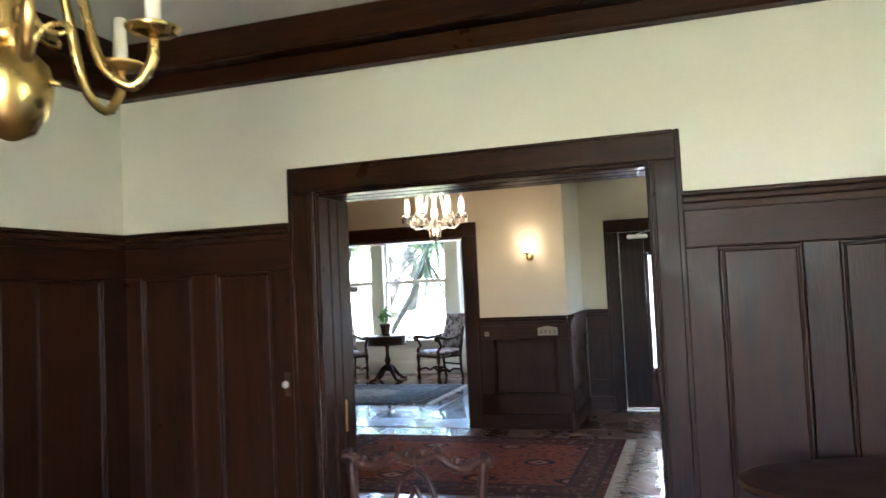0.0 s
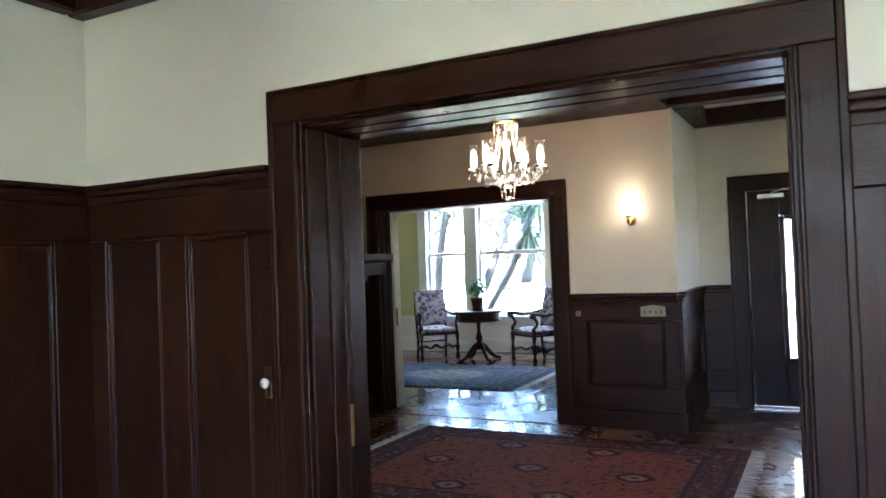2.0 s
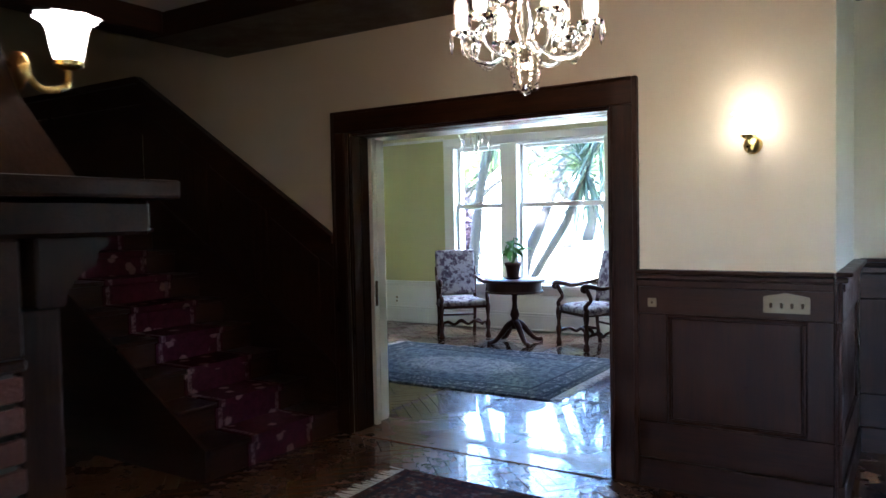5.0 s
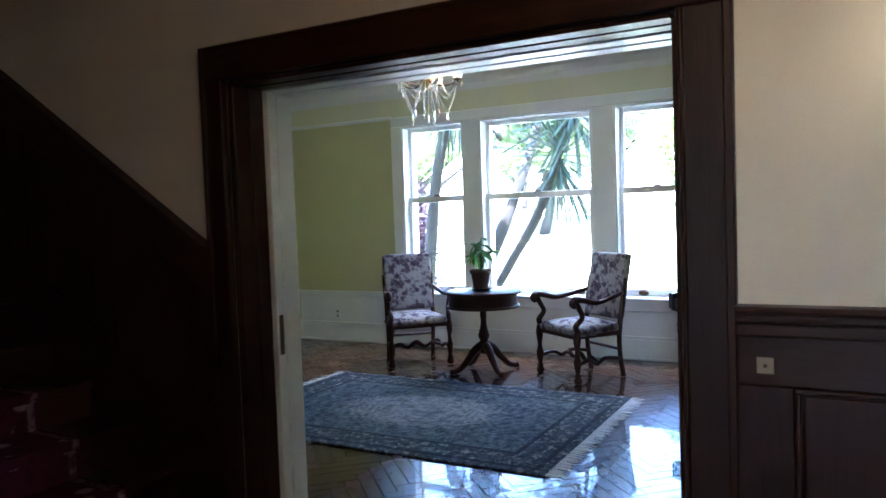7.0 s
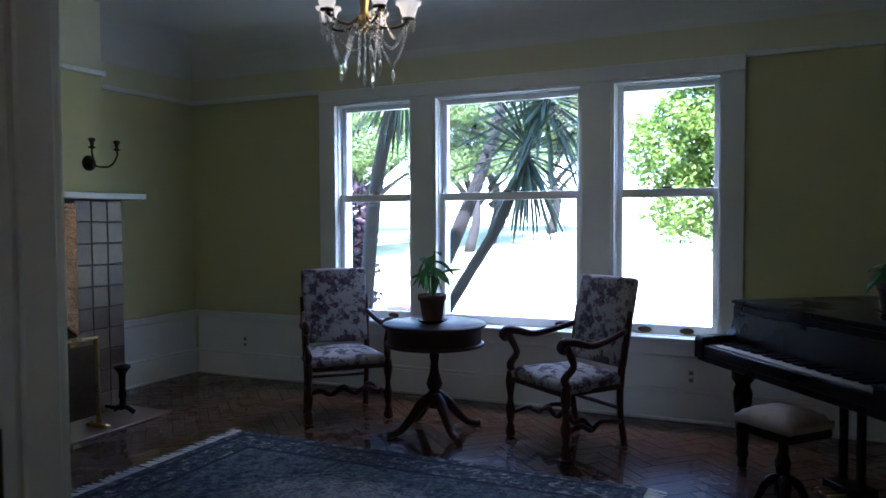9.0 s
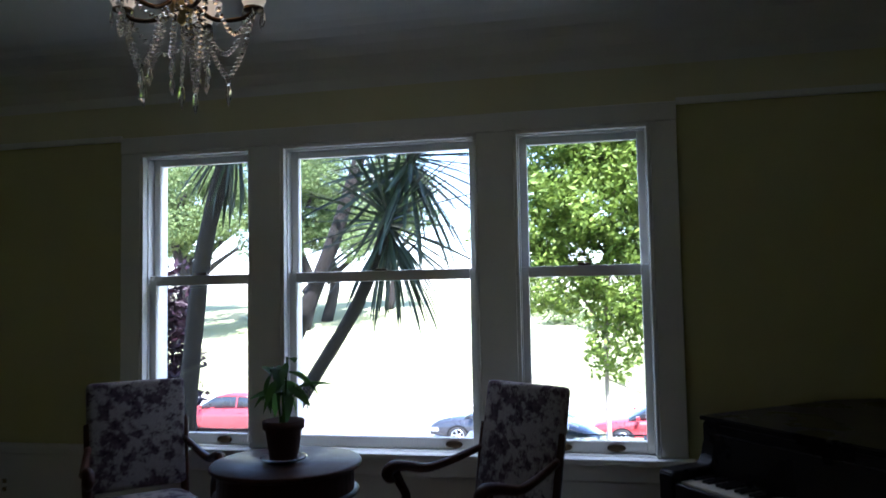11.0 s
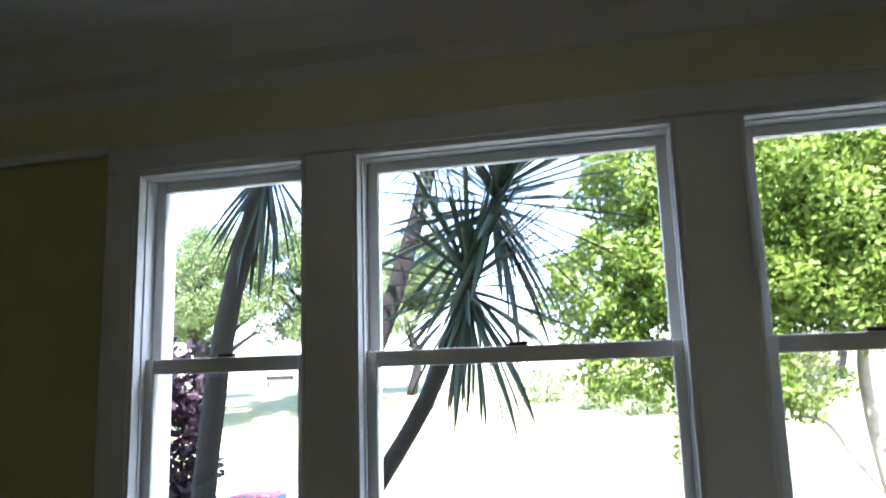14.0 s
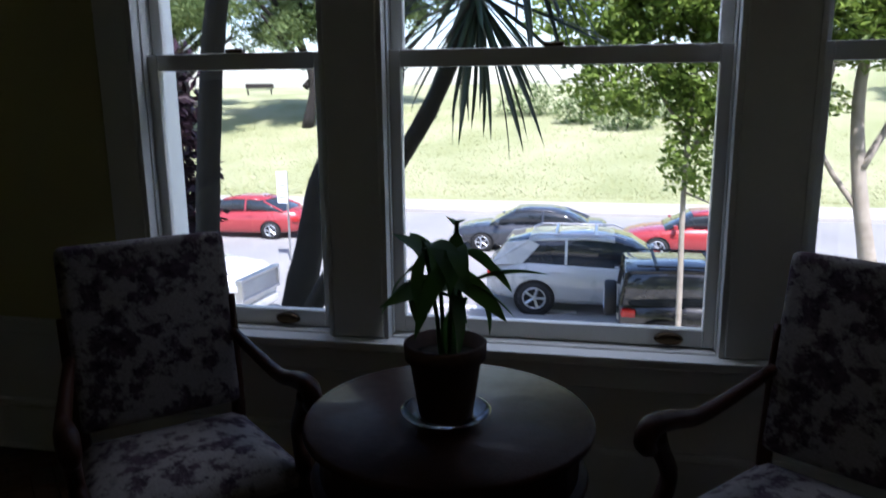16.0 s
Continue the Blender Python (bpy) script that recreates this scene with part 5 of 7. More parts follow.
part("lid", prism([((x - 0.71) * 1.015 + 0.71, (y - 0.8) * 1.012 + 0.8) for x, y in outline], "z", 0.947, 0.967, 0.005), EBONY, pn, "closed lid")
part("keybed", box(0.0, 0.0, 0.62, 1.42, 0.229, 0.70, 0.006), EBONY, pn)
part("key_slip", box(0.085, -0.012, 0.66, 1.335, 0.012, 0.722, 0.004), EBONY, pn)
for x0 in (0.0, 1.338):
    part("cheek", prism([(-0.02, 0.64), (-0.02, 0.755), (-0.008, 0.768), (0.19, 0.772), (0.215, 0.80), (0.228, 0.86), (0.228, 0.64)], "x", x0, x0 + 0.082, 0.005), EBONY, pn)
part("fallboard", prism([(0.19, 0.725), (0.2285, 0.725), (0.2285, 0.90), (0.215, 0.90)], "x", 0.084, 1.336, 0.002), EBONY, pn)
for i in range(52):
    part("white_key", box(0.086 + i * 0.024, 0.022, 0.7005, 0.1092 + i * 0.024, 0.185, 0.726, 0.0015), IVORY, pn)
for i in range(51):
    if i % 7 in (1, 4):
        continue
    part("black_key", box(0.102 + i * 0.024, 0.075, 0.7265, 0.1145 + i * 0.024, 0.185, 0.738, 0.0015), EBONY, pn)
for x, y in ((0.12, 0.22), (1.30, 0.22), (0.45, 1.22)):
    part("leg", lathe([(0.022, 0.0), (0.03, 0.02), (0.028, 0.06), (0.04, 0.09), (0.032, 0.12), (0.044, 0.30), (0.055, 0.44), (0.040, 0.49), (0.062, 0.52), (0.065, 0.60), (0.07, 0.695)], 14, at=(x, y, 0)), EBONY, pn, "turned leg", True)
part("lyre", boxes([(0.64, 0.42, 0.10, 0.67, 0.46, 0.70), (0.76, 0.42, 0.10, 0.79, 0.46, 0.70), (0.60, 0.36, 0.055, 0.83, 0.50, 0.099)], 0.005), EBONY, pn, "pedal lyre")
for i in range(3):
    part("pedal", box(0.645 + i * 0.055, 0.26, 0.06, 0.668 + i * 0.055, 0.36, 0.07, 0.003), BRASS, pn, "brass pedal")
potted_plant(pose(-1.87, 11.25, 0.968) @ Matrix.Scale(0.88, 4), "leafy plant in a terracotta pot on the piano lid", 9, 20, 0.15, None, False)
ps_ = thing("piano_stool", pose(-2.36, 10.84, 0, 0, 0, -40) @ Matrix.Diagonal((0.8, 0.8, 1.02, 1)), "dark carved piano stool with a cream needlework seat", "stool")
part("seat", rounded_block(0.40, 0.40, 0.38, 0.085, 0.455, 0.05, 10), CREAMFAB, ps_, "padded cream seat", True)
part("seat_frame", prism([(-0.20, -0.17), (-0.17, -0.195), (0.17, -0.195), (0.20, -0.17), (0.20, 0.17), (0.17, 0.195), (-0.17, 0.195), (-0.20, 0.17)], "z", 0.415, 0.454, 0.008), EBONY, ps_)
part("column", lathe([(0.05, 0.12), (0.055, 0.18), (0.036, 0.22), (0.05, 0.28), (0.03, 0.32), (0.034, 0.38), (0.07, 0.414)], 16), EBONY, ps_, "turned column", True)
for k in range(4):
    a = radians(45 + 90 * k)
    pts = [(math.cos(a) * d, math.sin(a) * d, z) for d, z in ((0.03, 0.20), (0.09, 0.17), (0.14, 0.09), (0.19, 0.03), (0.22, 0.022))]
    part("leg", tube(curve_points(pts, 16), smooth_along([0.026, 0.024, 0.02, 0.02, 0.024], 17), 8), EBONY, ps_, "curved foot", True)


# ---- lamps ----
def strand(pts, n, r, bm, rng):
    c = curve_points(pts, 24)
    for i in range(n):
        t = i / max(1, n - 1) * (len(c) - 1)
        a = c[int(t)].lerp(c[min(len(c) - 1, int(t) + 1)], t - int(t))
        ball(bm, a, r * rng.uniform(0.85, 1.15), 3, 5)
    return bm


def drop(bm, c, r, h):
    lathe([(0.0008, -h), (r, -h * 0.55), (r * 0.6, -h * 0.15), (0.0015, 0)], 6, bm, c, cap=False)


def crystal_chandelier(m, ceiling):
    ch = thing("crystal_chandelier", m, "lit crystal chandelier with bead strands and candle shades", "chandelier")
    rng = random.Random(7)
    part("chain", tube([(0, 0, 0.68), (0, 0, ceiling)], 0.006, 6), BRONZE, ch)
    part("ceiling_rose", lathe([(0.06, ceiling - 0.03), (0.05, ceiling - 0.045), (0.02, ceiling - 0.06)], 16), BRONZE, ch)
    part("stem", lathe([(0.012, 0.10), (0.03, 0.14), (0.018, 0.2), (0.04, 0.26), (0.02, 0.34), (0.03, 0.42), (0.015, 0.5), (0.02, 0.6), (0.01, 0.68)], 12), CRYSTAL, ch, "", True)
    part("crown_ring", lathe([(0.075, 0.575), (0.085, 0.58), (0.085, 0.60), (0.075, 0.605)], 20, cap=False), BRASS, ch)
    for k in range(12):
        a = 2 * math.pi * k / 12
        bm = bmesh.new()
        drop(bm, (0.085 * math.cos(a), 0.085 * math.sin(a), 0.575), 0.011, 0.06)
        part("crown_drop", bm, CRYSTAL, ch)
    for k in range(10):
        a = 2 * math.pi * k / 10
        ca, sa = math.cos(a), math.sin(a)
        part("bead_strand", strand([(0.08 * ca, 0.08 * sa, 0.59), (0.09 * ca, 0.09 * sa, 0.45), (0.14 * ca, 0.14 * sa, 0.30), (0.20 * ca, 0.20 * sa, 0.22)], 17, 0.0105, bmesh.new(), rng), CRYSTAL, ch)
    for k in range(6):
        a = 2 * math.pi * k / 6 + 0.3
        ca, sa = math.cos(a), math.sin(a)
        part("arm", tube(curve_points([(0.03 * ca, 0.03 * sa, 0.20), (0.12 * ca, 0.12 * sa, 0.13), (0.22 * ca, 0.22 * sa, 0.16), (0.245 * ca, 0.245 * sa, 0.24)], 16), 0.008, 6), CRYSTAL, ch, "", True)
        part("drip_pan", lathe([(0.012, 0.238), (0.05, 0.25), (0.052, 0.256), (0.012, 0.25)], 14, at=(0.245 * ca, 0.245 * sa, 0), cap=False), CRYSTAL, ch, "", True)
        part("candle_shade", lathe([(0.024, 0.262), (0.031, 0.29), (0.033, 0.34), (0.028, 0.39), (0.030, 0.42), (0.044, 0.44)], 16, at=(0.245 * ca, 0.245 * sa, 0), cap=False), PANE, ch, "clear glass candle shade", True)
        part("bulb", lathe([(0.010, 0.258), (0.020, 0.30), (0.021, 0.34), (0.012, 0.385), (0.002, 0.40)], 12, at=(0.245 * ca, 0.245 * sa, 0)), GLOW, ch, "lit candle bulb", True)
        for q in range(6):
            b = 2 * math.pi * q / 6
            d = bmesh.new()
            drop(d, (0.245 * ca + 0.05 * math.cos(b), 0.245 * sa + 0.05 * math.sin(b), 0.25), 0.010, 0.075)
            part("drip_drop", d, CRYSTAL, ch)
        part("swag", strand([(0.245 * ca, 0.245 * sa, 0.24), (0.2 * math.cos(a + 0.5), 0.2 * math.sin(a + 0.5), 0.13), (0.245 * math.cos(a + 1.047), 0.245 * math.sin(a + 1.047), 0.24)], 17, 0.0095, bmesh.new(), rng), CRYSTAL, ch)
    for k in range(8):
        a = 2 * math.pi * k / 8
        r = 0.055
        part("tassel_strand", strand([(r * math.cos(a), r * math.sin(a), 0.15), (r * math.cos(a), r * math.sin(a), 0.10), (r * 0.8 * math.cos(a), r * 0.8 * math.sin(a), 0.03)], 7, 0.0105, bmesh.new(), rng), CRYSTAL, ch)
    f = ball(bmesh.new(), (0, 0, 0.02), 0.022, 6, 10)
    part("finial", f, CRYSTAL, ch)
    return ch


crystal_chandelier(pose(-1.81, 6.33, 1.93), 0.948)


def flower_chandelier(m, ceiling):
    ch = thing("flower_chandelier", m, "brass chandelier with glass flower shades and bead strands", "chandelier")
    rng = random.Random(2)
    part("chain", tube([(0, 0, 0.52), (0, 0, ceiling)], 0.007, 6), BRONZE, ch)
    part("ceiling_rose", lathe([(0.07, ceiling - 0.002), (0.06, ceiling - 0.03), (0.02, ceiling - 0.05)], 16), BRASS, ch)
    part("column", lathe([(0.006, 0.25), (0.03, 0.28), (0.045, 0.32), (0.02, 0.36), (0.026, 0.42), (0.016, 0.47), (0.03, 0.50), (0.008, 0.53)], 14), BRASS, ch, "", True)
    n = 5
    for k in range(n):
        a = 2 * math.pi * k / n + 0.55
        ca, sa = math.cos(a), math.sin(a)
        R = 0.235
        part("arm", tube(curve_points([(0.03 * ca, 0.03 * sa, 0.33), (0.10 * ca, 0.10 * sa, 0.28), (0.19 * ca, 0.19 * sa, 0.29), (R * ca, R * sa, 0.325)], 16), 0.008, 6), BRONZE, ch, "", True)
        part("lamp_cup", lathe([(0.012, 0.318), (0.036, 0.325), (0.036, 0.333), (0.012, 0.335)], 12, at=(R * ca, R * sa, 0)), BRONZE, ch)
        sh = bmesh.new()
        prof = [(0.030, 0.336), (0.042, 0.36), (0.046, 0.385), (0.058, 0.405), (0.072, 0.412)]
        rings = []
        for r0, z in prof:
            rings.append([sh.verts.new((R * ca + r0 * (1 + 0.10 * math.cos(6 * 2 * math.pi * i / 24) * (z > 0.38)) * math.cos(2 * math.pi * i / 24), R * sa + r0 * (1 + 0.10 * math.cos(6 * 2 * math.pi * i / 24) * (z > 0.38)) * math.sin(2 * math.pi * i / 24), z)) for i in range(24)])
        for p0, p1 in zip(rings, rings[1:]):
            for i in range(24):
                sh.faces.new((p0[i], p0[(i + 1) % 24], p1[(i + 1) % 24], p1[i]))
        part("flower_shade", sh, DIMGLOW, ch, "lit frosted flower shade", True)
        part("bulb", lathe([(0.012, 0.34), (0.022, 0.39), (0.022, 0.42), (0.012, 0.455), (0.003, 0.47)], 10, at=(R * ca, R * sa, 0)), DIMGLOW, ch, "", True)
        b2 = a + 2 * math.pi / n
        part("long_strand", strand([(R * ca, R * sa, 0.315), (0.20 * ca, 0.20 * sa, 0.18), (0.15 * ca, 0.15 * sa, 0.07)], 15, 0.0108, bmesh.new(), rng), CRYSTAL, ch)
        part("inner_strand", strand([(0.05 * ca, 0.05 * sa, 0.31), (0.10 * ca, 0.10 * sa, 0.16), (0.15 * ca, 0.15 * sa, 0.07)], 15, 0.0108, bmesh.new(), rng), CRYSTAL, ch)
        cb, sb = math.cos((a + b2) / 2), math.sin((a + b2) / 2)
        part("swag", strand([(R * ca, R * sa, 0.315), (0.19 * cb, 0.19 * sb, 0.20), (R * math.cos(b2), R * math.sin(b2), 0.315)], 19, 0.0095, bmesh.new(), rng), CRYSTAL, ch)
        part("inner_strand", strand([(0.05 * cb, 0.05 * sb, 0.31), (0.085 * cb, 0.085 * sb, 0.20), (0.10 * cb, 0.10 * sb, 0.11)], 13, 0.0105, bmesh.new(), rng), CRYSTAL, ch)
        d = bmesh.new()
        drop(d, (0.10 * cb, 0.10 * sb, 0.10), 0.012, 0.07)
        part("pendant", d, CRYSTAL, ch)
        d = bmesh.new()
        drop(d, (0.15 * ca, 0.15 * sa, 0.065), 0.013, 0.085)
        part("pendant", d, CRYSTAL, ch)
        for q in range(5):
            t = 2 * math.pi * q / 5
            d = bmesh.new()
            drop(d, (R * ca + 0.036 * math.cos(t), R * sa + 0.036 * math.sin(t), 0.322), 0.008, 0.06)
            part("pendant", d, CRYSTAL, ch)
    part("centre_strand", strand([(0, 0, 0.28), (0.005, 0, 0.18), (0, 0, 0.06)], 15, 0.009, bmesh.new(), rng), CRYSTAL, ch)
    d = bmesh.new()
    drop(d, (0, 0, 0.05), 0.014, 0.09)
    part("centre_drop", d, CRYSTAL, ch)
    return ch


flower_chandelier(pose(-4.40, 10.42, 2.19), LC - 2.19)


def wall_sconce(m, label, up=True):
    s = thing("wall_sconce", m, label, "wall lamp")
    b = lathe([(0.045, 0.0), (0.045, 0.008), (0.03, 0.018), (0.012, 0.03)], 18)
    b.transform(Matrix.Rotation(radians(90), 4, "X"))
    part("backplate", b, BRASS, s, "", True)
    part("arm", tube(curve_points([(0, -0.02, 0), (0, -0.06, -0.035), (0, -0.12, -0.02), (0, -0.13, 0.03)], 16), 0.009, 7), BRASS, s, "", True)
    part("lamp_cup", lathe([(0.012, 0.02), (0.034, 0.03), (0.036, 0.042), (0.012, 0.045)], 14, at=(0, -0.13, 0)), BRASS, s)
    sh = bmesh.new()
    rings = []
    for r0, z, rip in ((0.032, 0.045, 0), (0.040, 0.08, 0), (0.046, 0.115, 0), (0.056, 0.135, 0.03), (0.075, 0.148, 0.06)):
        rings.append([sh.verts.new((r0 * (1 + rip * math.cos(8 * 2 * math.pi * i / 32)) * math.cos(2 * math.pi * i / 32), -0.13 + r0 * (1 + rip * math.cos(8 * 2 * math.pi * i / 32)) * math.sin(2 * math.pi * i / 32), z)) for i in range(32)])
    for p0, p1 in zip(rings, rings[1:]):
        for i in range(32):
            sh.faces.new((p0[i], p0[(i + 1) % 32], p1[(i + 1) % 32], p1[i]))
    part("shade", sh, GLOW, s, "lit frosted tulip shade", True)
    return s


wall_sconce(pose(-1.235, Y_H1 - 0.001, 1.80), "lit brass wall sconce with a frosted tulip shade")
wall_sconce(pose(-2.07, 4.55, 1.775, 0, 0, 180) @ Matrix.Scale(0.86, 4), "lit sconce with a frosted tulip shade on the mantel hood")

# brass chandelier in the dining room
bc = thing("brass_chandelier", pose(-1.02, 1.19, 1.92), "polished brass chandelier with curved arms and candle tubes", "chandelier")
part("ball", lathe([(0.012, -0.03), (0.05, -0.012), (0.078, 0.03), (0.088, 0.085), (0.078, 0.135), (0.045, 0.172), (0.03, 0.18)], 24), BRASS, bc, "", True)
part("column", lathe([(0.03, 0.18), (0.042, 0.19), (0.036, 0.21), (0.036, 0.30), (0.03, 0.32), (0.022, 0.45), (0.04, 0.5), (0.02, 0.55), (0.012, 0.7)], 20), BRASS, bc, "", True)
part("chain", tube([(0, 0, 0.7), (0, 0, 1.138)], 0.008, 6), BRASS, bc)
for k in range(6):
    a = 2 * math.pi * k / 6 - 0.62
    ca, sa = math.cos(a), math.sin(a)
    pts = [(d * ca, d * sa, z) for d, z in ((0.04, 0.38), (0.11, 0.41), (0.15, 0.30), (0.19, 0.14), (0.255, 0.085), (0.30, 0.14), (0.305, 0.20))]
    part("arm", tube(curve_points(pts, 26), 0.012, 8), BRASS, bc, "curved brass arm", True)
    part("drip_pan", lathe([(0.012, 0.118), (0.05, 0.125), (0.062, 0.135), (0.058, 0.138), (0.012, 0.13)], 18, at=(0.305 * ca, 0.305 * sa, 0.08), cap=False), BRASS, bc, "", True)
    part("candle_tube", lathe([(0.017, 0.13), (0.019, 0.14), (0.017, 0.25), (0.013, 0.255)], 14, at=(0.305 * ca, 0.305 * sa, 0.08)), IVORY, bc, "ivory candle tube", True)
    scroll = [(0.04 * ca + (0.045 + 0.04 * math.cos(t)) * ca, 0.04 * sa + (0.045 + 0.04 * math.cos(t)) * sa, 0.33 + 0.035 * math.sin(t) - 0.018 * t) for t in np.linspace(0.5, 11.5, 34)]
    part("scroll", tube(scroll, 0.007, 6), BRASS, bc, "curled brass scroll", True)

# ---- dining room: carved chair and oval table ----
dc = thing("dining_chair", pose(-0.59, 2.19, 0), "carved mahogany dining chair with a pierced ribbon back", "chair")
part("seat", rounded_block(0.42, 0.52, 0.44, 0.06, 0.42, 0.035, 8), CREAMFAB, dc, "padded seat", True)
part("seat_frame", boxes([(-0.26, -0.23, 0.36, 0.26, -0.20, 0.42), (-0.22, 0.19, 0.36, 0.22, 0.22, 0.42), (-0.25, -0.20, 0.36, -0.215, 0.19, 0.42), (0.215, -0.20, 0.36, 0.25, 0.19, 0.42)], 0.004), MAHOG, dc)
for sx in (-1, 1):
    part("front_leg", tube(curve_points([(sx * 0.23, -0.21, 0.36), (sx * 0.25, -0.235, 0.28), (sx * 0.235, -0.215, 0.12), (sx * 0.245, -0.24, 0.015)], 16), smooth_along([0.032, 0.03, 0.018, 0.026], 16), 8), MAHOG, dc, "curved front leg", True)
    part("rear_post", tube(curve_points([(sx * 0.21, 0.25, 0.0), (sx * 0.205, 0.205, 0.36), (sx * 0.215, 0.215, 0.55), (sx * 0.235, 0.23, 0.80), (sx * 0.25, 0.235, 0.93)], 18), 0.017, 8), MAHOG, dc, "", True)
    part("splat_loop", tube(curve_points([(sx * 0.02, 0.215, 0.44), (sx * 0.075, 0.218, 0.60), (sx * 0.085, 0.222, 0.74), (sx * 0.05, 0.228, 0.86), (0.0, 0.23, 0.90)], 20), 0.011, 7), MAHOG, dc, "", True)
    part("splat_loop", tube(curve_points([(sx * 0.01, 0.215, 0.44), (sx * 0.03, 0.218, 0.60), (sx * 0.028, 0.222, 0.76), (0.0, 0.226, 0.84)], 16), 0.009, 7), MAHOG, dc, "", True)
    crest = [(0.0, 0.232, 0.925), (sx * 0.05, 0.233, 0.935), (sx * 0.09, 0.234, 0.945), (sx * 0.13, 0.235, 0.915), (sx * 0.19, 0.236, 0.905), (sx * 0.235, 0.237, 0.93), (sx * 0.28, 0.237, 0.94)]
    part("crest_rail", tube(curve_points(crest, 30), [0.015 + 0.006 * abs(math.sin(i * 1.25)) for i in range(31)], 8), MAHOG, dc, "carved ribbon crest", True)
    for q, (x, z) in enumerate(((0.03, 0.95), (0.085, 0.962), (0.15, 0.928), (0.20, 0.925), (0.25, 0.95), (0.272, 0.925))):
        bm = ball(bmesh.new(), (sx * x, 0.235, z), 0.019 - 0.001 * q, 5, 8)
        part("carving", bm, MAHOG, dc, "", True)
part("back_rail", box(-0.20, 0.20, 0.43, 0.20, 0.225, 0.46, 0.005), MAHOG, dc)

ot = thing("oval_table", pose(1.38, 3.02, 0), "polished dark oval side table against the panelling", "table")
top = bmesh.new()
rings = [[top.verts.new((0.90 * f * math.cos(2 * math.pi * i / 56), 0.45 * (1 - (1 - f) * 2) * math.sin(2 * math.pi * i / 56), z)) for i in range(56)] for f, z in ((0.96, 0.728), (0.99, 0.732), (1.0, 0.744), (0.99, 0.757), (0.975, 0.760))]
for p0, p1 in zip(rings, rings[1:]):
    for i in range(56):
        top.faces.new((p0[i], p0[(i + 1) % 56], p1[(i + 1) % 56], p1[i]))
top.faces.new(rings[0][::-1]), top.faces.new(rings[-1])
part("tabletop", top, MAHOG, ot, "polished oval top", False)
part("apron", prism([(0.62 * math.cos(2 * math.pi * i / 32), 0.30 * math.sin(2 * math.pi * i / 32)) for i in range(32)], "z", 0.64, 0.727), MAHOG, ot)
for x, y in ((-0.5, -0.2), (0.5, -0.2), (-0.5, 0.2), (0.5, 0.2)):
    part("leg", tube(curve_points([(x, y, 0.64), (x * 1.05, y * 1.1, 0.5), (x * 0.98, y * 0.98, 0.2), (x * 1.06, y * 1.15, 0.01)], 14), smooth_along([0.034, 0.032, 0.018, 0.024], 13), 8), MAHOG, ot, "", True)


# ---- outdoors: ground, street, hill ----
def ground_height(x, y):
    pts_y = [-60, 12.7, 13.2, 17.0, 19.6, 19.8, 38.9, 39.4, 46.0, 60.0, 75.0, 120.0, 900.0]
    pts_z = [-1.2, -1.2, -1.2, -1.7, -2.75, -2.98, -2.98, -2.84, -1.9, 0.15, 1.3, 2.0, 3.0]
    z = float(np.interp(y, pts_y, pts_z))
    if y > 40:
        z += 0.5 * noise.noise(Vector((x * 0.05, y * 0.05, 0.3))) * min(1, (y - 40) / 12)
        z += max(0.0, (x + 4.0)) * 0.05 * min(1.0, (y - 40) / 25)
    return z


bm = bmesh.new()
gx = [-900, -300, -120, -70, *np.arange(-50, 46, 2.0), 70, 120, 300, 900]
gy = [-900, -200, -60, -20, 0, 12.7, 13.2, 15, 17, 18.4, 19.6, 19.8, 25, 32, 38.9, 39.4, *np.arange(41, 78, 2.0), 85, 100, 120, 200, 900]
grid = [[bm.verts.new((x, y, ground_height(x, y))) for x in gx] for y in gy]
for r0, r1 in zip(grid, grid[1:]):
    for i in range(len(gx) - 1):
        bm.faces.new((r0[i], r0[i + 1], r1[i + 1], r1[i]))
tagged(link_mesh("ground", bm, GRASS, smooth=True), "dry green grass slope across the street", "ground", kind="structure")
tagged(link_mesh("road", box(-80, 22.0, -3.0, 70, 36.4, -2.95), ASPHALT), "grey asphalt street", "road", kind="structure")
tagged(link_mesh("pavement", boxes([(-80, 19.9, -3.0, 70, 21.85, -2.82), (-80, 36.55, -3.0, 70, 38.85, -2.82)]), CONCRETE), "pale concrete pavement", "pavement", kind="structure")
tagged(link_mesh("kerb", boxes([(-80, 21.851, -3.0, 70, 21.999, -2.80), (-80, 36.401, -3.0, 70, 36.549, -2.80)], 0.015), CONCRETE), "concrete kerb", "kerb", kind="structure")
tagged(link_mesh("road_marking", boxes([(x, 24.55, -2.949, x + 1.1, 24.75, -2.944) for x in np.arange(-7.5, 3, 1.9)] + [(x, 23.55, -2.949, x + 0.9, 23.7, -2.944) for x in np.arange(-6.5, 1, 1.6)]), PAINTLINE), "worn white road marking", "road marking", kind="structure")


